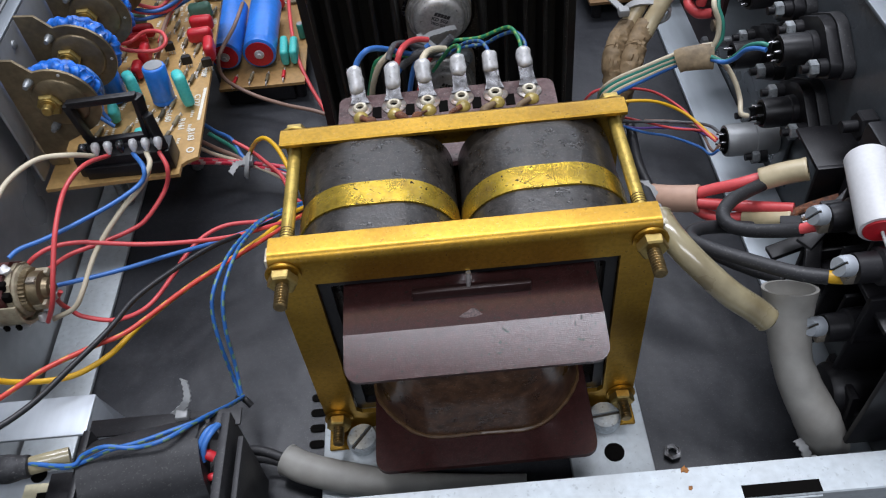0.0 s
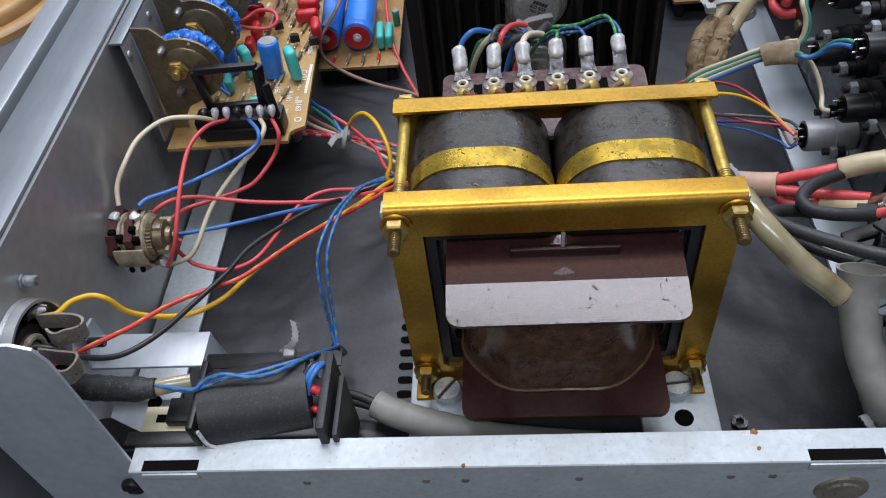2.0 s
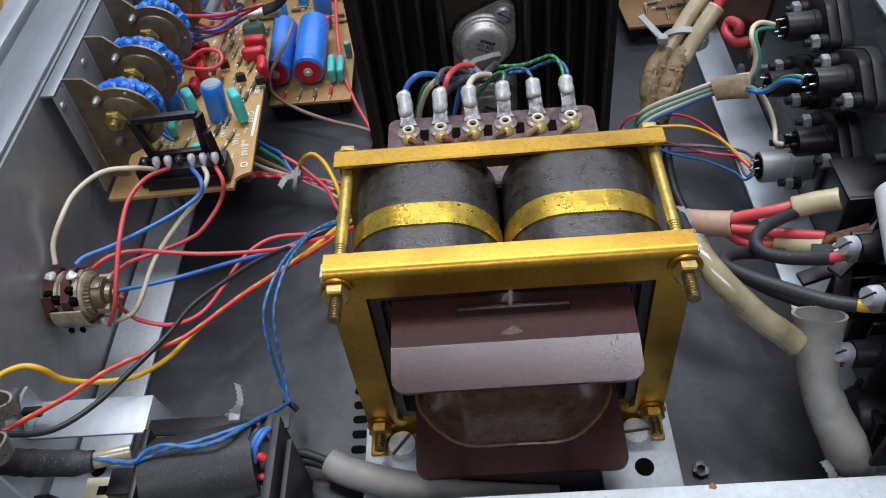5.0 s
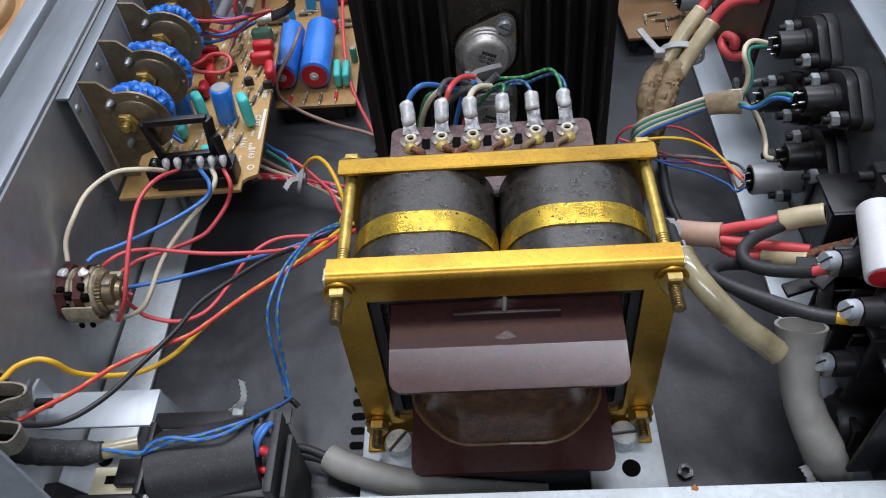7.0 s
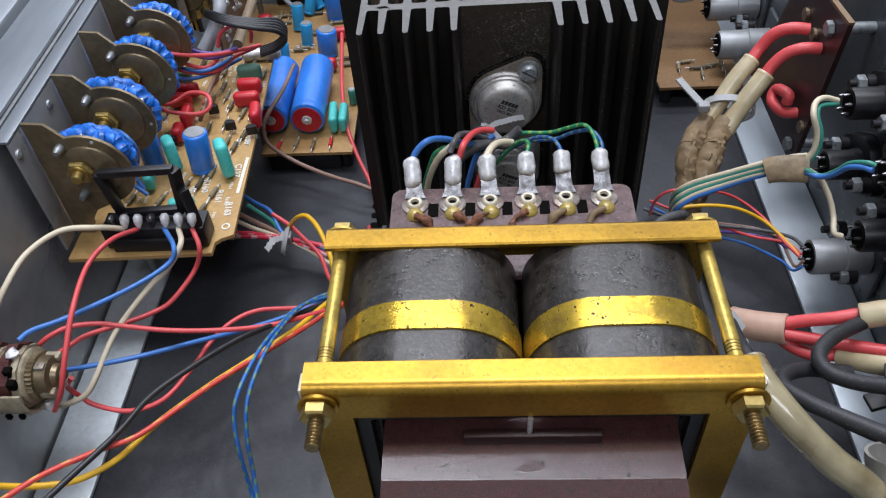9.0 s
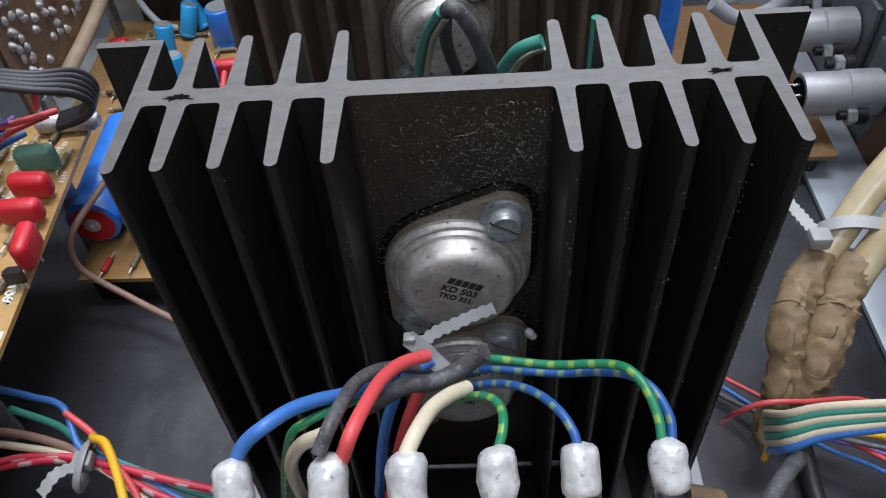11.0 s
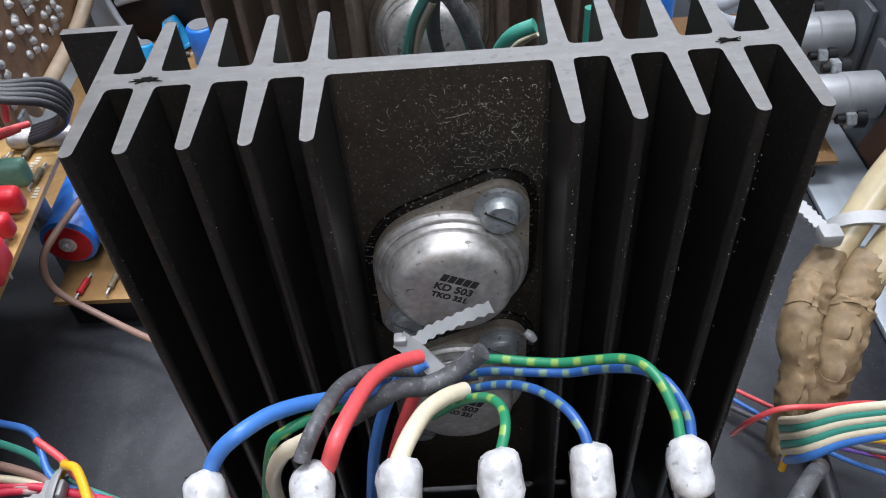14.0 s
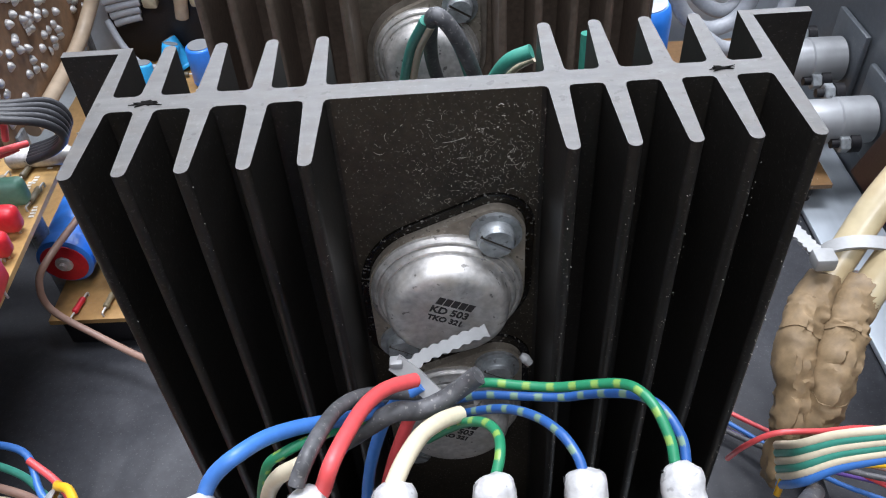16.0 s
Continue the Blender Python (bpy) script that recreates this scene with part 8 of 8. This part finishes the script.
wire([(-0.142, 0.1958, 0.066), (-0.1355, 0.1931, 0.064), (-0.1274, 0.1938, 0.062), (-0.1208, 0.1983, 0.062), (-0.1176, 0.208, 0.06)], 0.0009, BLUEW, 'blue wire across the board', 'wire', 'wire', 'hook-up wires')
wire([(-0.1374, 0.2027, 0.07), (-0.1297, 0.1999, 0.068), (-0.1216, 0.2011, 0.066), (-0.1135, 0.2051, 0.066)], 0.0009, VIOLW, 'violet wire along the board', 'wire', 'wire', 'hook-up wires')
wire([(-0.1607, 0.2002, 0.085), (-0.1495, 0.1897, 0.08), (-0.1364, 0.1864, 0.076), (-0.1226, 0.1936, 0.07), (-0.1142, 0.2061, 0.064), (-0.1067, 0.2166, 0.06)], 0.0009, REDW, 'red wire along the ribbon cable', 'wire', 'wire', 'hook-up wires')
wire([(-0.1234, 0.203, 0.056), (-0.1248, 0.192, 0.056), (-0.1258, 0.1787, 0.055)], 0.0009, REDW, 'short red jumper wire down the board', 'wire', 'wire', 'hook-up wires')
wire([(-0.1453, 0.1321, 0.078), (-0.1378, 0.1274, 0.08), (-0.1334, 0.1246, 0.076), (-0.1354, 0.1272, 0.068), (-0.1391, 0.1268, 0.06), (-0.1366, 0.1242, 0.055)], 0.0008, BLUEW, 'thin blue wire from pot to connector', 'wire', 'wire', 'hook-up wires')
wire([(-0.1419, 0.1282, 0.066), (-0.1428, 0.128, 0.062), (-0.1401, 0.1242, 0.058), (-0.1348, 0.1219, 0.054)], 0.0008, BLUEW, 'second thin blue wire from pot to connector', 'wire', 'wire', 'hook-up wires')
wire([(-0.1291, 0.2224, 0.075), (-0.1169, 0.2113, 0.078), (-0.1046, 0.2109, 0.076), (-0.0964, 0.2172, 0.072), (-0.0938, 0.2179, 0.066), (-0.0991, 0.2185, 0.06), (-0.1072, 0.2186, 0.057)], 0.0011, BLACKW, 'dark strand of the flat cable over the board', 'wire', 'wire', 'flat cable strands')
wire([(-0.1294, 0.2228, 0.0742), (-0.1166, 0.2098, 0.078), (-0.1043, 0.2092, 0.076), (-0.0959, 0.2147, 0.072), (-0.0935, 0.216, 0.066), (-0.0988, 0.217, 0.06), (-0.1069, 0.2171, 0.057)], 0.0011, BLACKW, 'dark strand of the flat cable over the board', 'wire', 'wire', 'flat cable strands')
wire([(-0.1298, 0.2232, 0.0734), (-0.1163, 0.2084, 0.078), (-0.104, 0.2076, 0.076), (-0.0955, 0.2123, 0.072), (-0.0932, 0.214, 0.066), (-0.0986, 0.2156, 0.06), (-0.1067, 0.2157, 0.057)], 0.0011, BLACKW, 'dark strand of the flat cable over the board', 'wire', 'wire', 'flat cable strands')
wire([(-0.1301, 0.2237, 0.0726), (-0.1159, 0.2069, 0.078), (-0.1037, 0.2059, 0.076), (-0.0951, 0.2099, 0.072), (-0.0929, 0.2121, 0.066), (-0.0984, 0.2141, 0.06), (-0.1064, 0.2142, 0.057)], 0.0011, BLACKW, 'dark strand of the flat cable over the board', 'wire', 'wire', 'flat cable strands')
wire([(-0.1304, 0.2241, 0.0718), (-0.1156, 0.2055, 0.078), (-0.1034, 0.2042, 0.076), (-0.0947, 0.2075, 0.072), (-0.0926, 0.2102, 0.066), (-0.0981, 0.2127, 0.06), (-0.1061, 0.2128, 0.057)], 0.0011, BLACKW, 'dark strand of the flat cable over the board', 'wire', 'wire', 'flat cable strands')
wire([(-0.134, 0.243, 0.076), (-0.1284, 0.238, 0.0739), (-0.1246, 0.228, 0.0729), (-0.1283, 0.222, 0.0656), (-0.1334, 0.215, 0.059)], 0.0030, GREYC, 'thick grey cable end standing by the pots', 'cable', 'cable', 'grey cables')
wire([(0.0897, 0.296, 0.0836), (0.0894, 0.293, 0.075), (0.0845, 0.29, 0.0679), (0.0812, 0.288, 0.06), (0.0842, 0.287, 0.0509), (0.0924, 0.287, 0.044), (0.1014, 0.288, 0.0449), (0.1069, 0.289, 0.0512), (0.1088, 0.291, 0.0616), (0.1093, 0.293, 0.071), (0.1097, 0.296, 0.0812)], 0.0027, GREYC, 'pale grey cable hanging in a wide loop at the far end', 'cable', 'cable', 'grey cables')
wire([(0.0894, 0.281, 0.0455), (0.0984, 0.28, 0.0401), (0.1081, 0.28, 0.042), (0.1148, 0.281, 0.0495), (0.1167, 0.283, 0.0577), (0.1129, 0.286, 0.064), (0.1071, 0.29, 0.0668), (0.1034, 0.293, 0.0683)], 0.0026, GREYC, 'lower turn of the pale grey cable at the far end', 'cable', 'cable', 'grey cables')
wire([(0.0873, 0.2965, 0.064), (0.0882, 0.2955, 0.0564), (0.0935, 0.2945, 0.0496), (0.1001, 0.294, 0.0464), (0.1055, 0.295, 0.0488), (0.1052, 0.296, 0.0553), (0.1007, 0.297, 0.0599), (0.0946, 0.2985, 0.0618)], 0.0025, GREYC, 'inner turn of the pale grey cable at the far end', 'cable', 'cable', 'grey cables')
wire([(-0.1395, 0.262, 0.1144), (-0.1442, 0.258, 0.1064), (-0.1485, 0.25, 0.0991), (-0.1536, 0.242, 0.092), (-0.1586, 0.234, 0.0862), (-0.1612, 0.23, 0.0776)], 0.0011, BLUEW, 'blue wire hanging over the far selector', 'wire', 'wire', 'hook-up wires')
wire([(-0.1426, 0.262, 0.1146), (-0.1471, 0.258, 0.1065), (-0.1502, 0.25, 0.0979), (-0.151, 0.243, 0.0926), (-0.153, 0.236, 0.0908), (-0.1576, 0.232, 0.0847)], 0.0011, BLUEW, 'second blue wire over the far selector', 'wire', 'wire', 'hook-up wires')
wire([(-0.1239, 0.2095, 0.064), (-0.1214, 0.2117, 0.07), (-0.1134, 0.2131, 0.073), (-0.1081, 0.2129, 0.07), (-0.1093, 0.2128, 0.064)], 0.0009, REDW, 'red wire bent up beside the flat cable', 'wire', 'wire', 'hook-up wires')
wire([(-0.1397, 0.2037, 0.075), (-0.1358, 0.2012, 0.068), (-0.1276, 0.2026, 0.063), (-0.1192, 0.2066, 0.062), (-0.1168, 0.2127, 0.061)], 0.0009, VIOLW, 'violet wire along the pots', 'wire', 'wire', 'hook-up wires')
wire([(-0.1457, 0.1923, 0.066), (-0.1375, 0.1891, 0.062), (-0.1305, 0.1917, 0.06), (-0.1233, 0.2, 0.058), (-0.1157, 0.2123, 0.056)], 0.0009, BLUEW, 'blue wire sagging over the board edge', 'wire', 'wire', 'hook-up wires')
wire([(-0.1459, 0.1952, 0.068), (-0.138, 0.1928, 0.064), (-0.129, 0.1939, 0.061), (-0.1217, 0.1977, 0.06), (-0.1166, 0.2077, 0.06), (-0.1084, 0.2148, 0.06)], 0.0009, REDW, 'red wire sagging over the board edge', 'wire', 'wire', 'hook-up wires')
wire([(-0.1246, 0.2117, 0.057), (-0.1233, 0.2, 0.058), (-0.124, 0.186, 0.058), (-0.1242, 0.1737, 0.056), (-0.1268, 0.1727, 0.051)], 0.0009, BROWNW, 'red-brown wire crossing the small capacitors', 'wire', 'wire', 'hook-up wires')
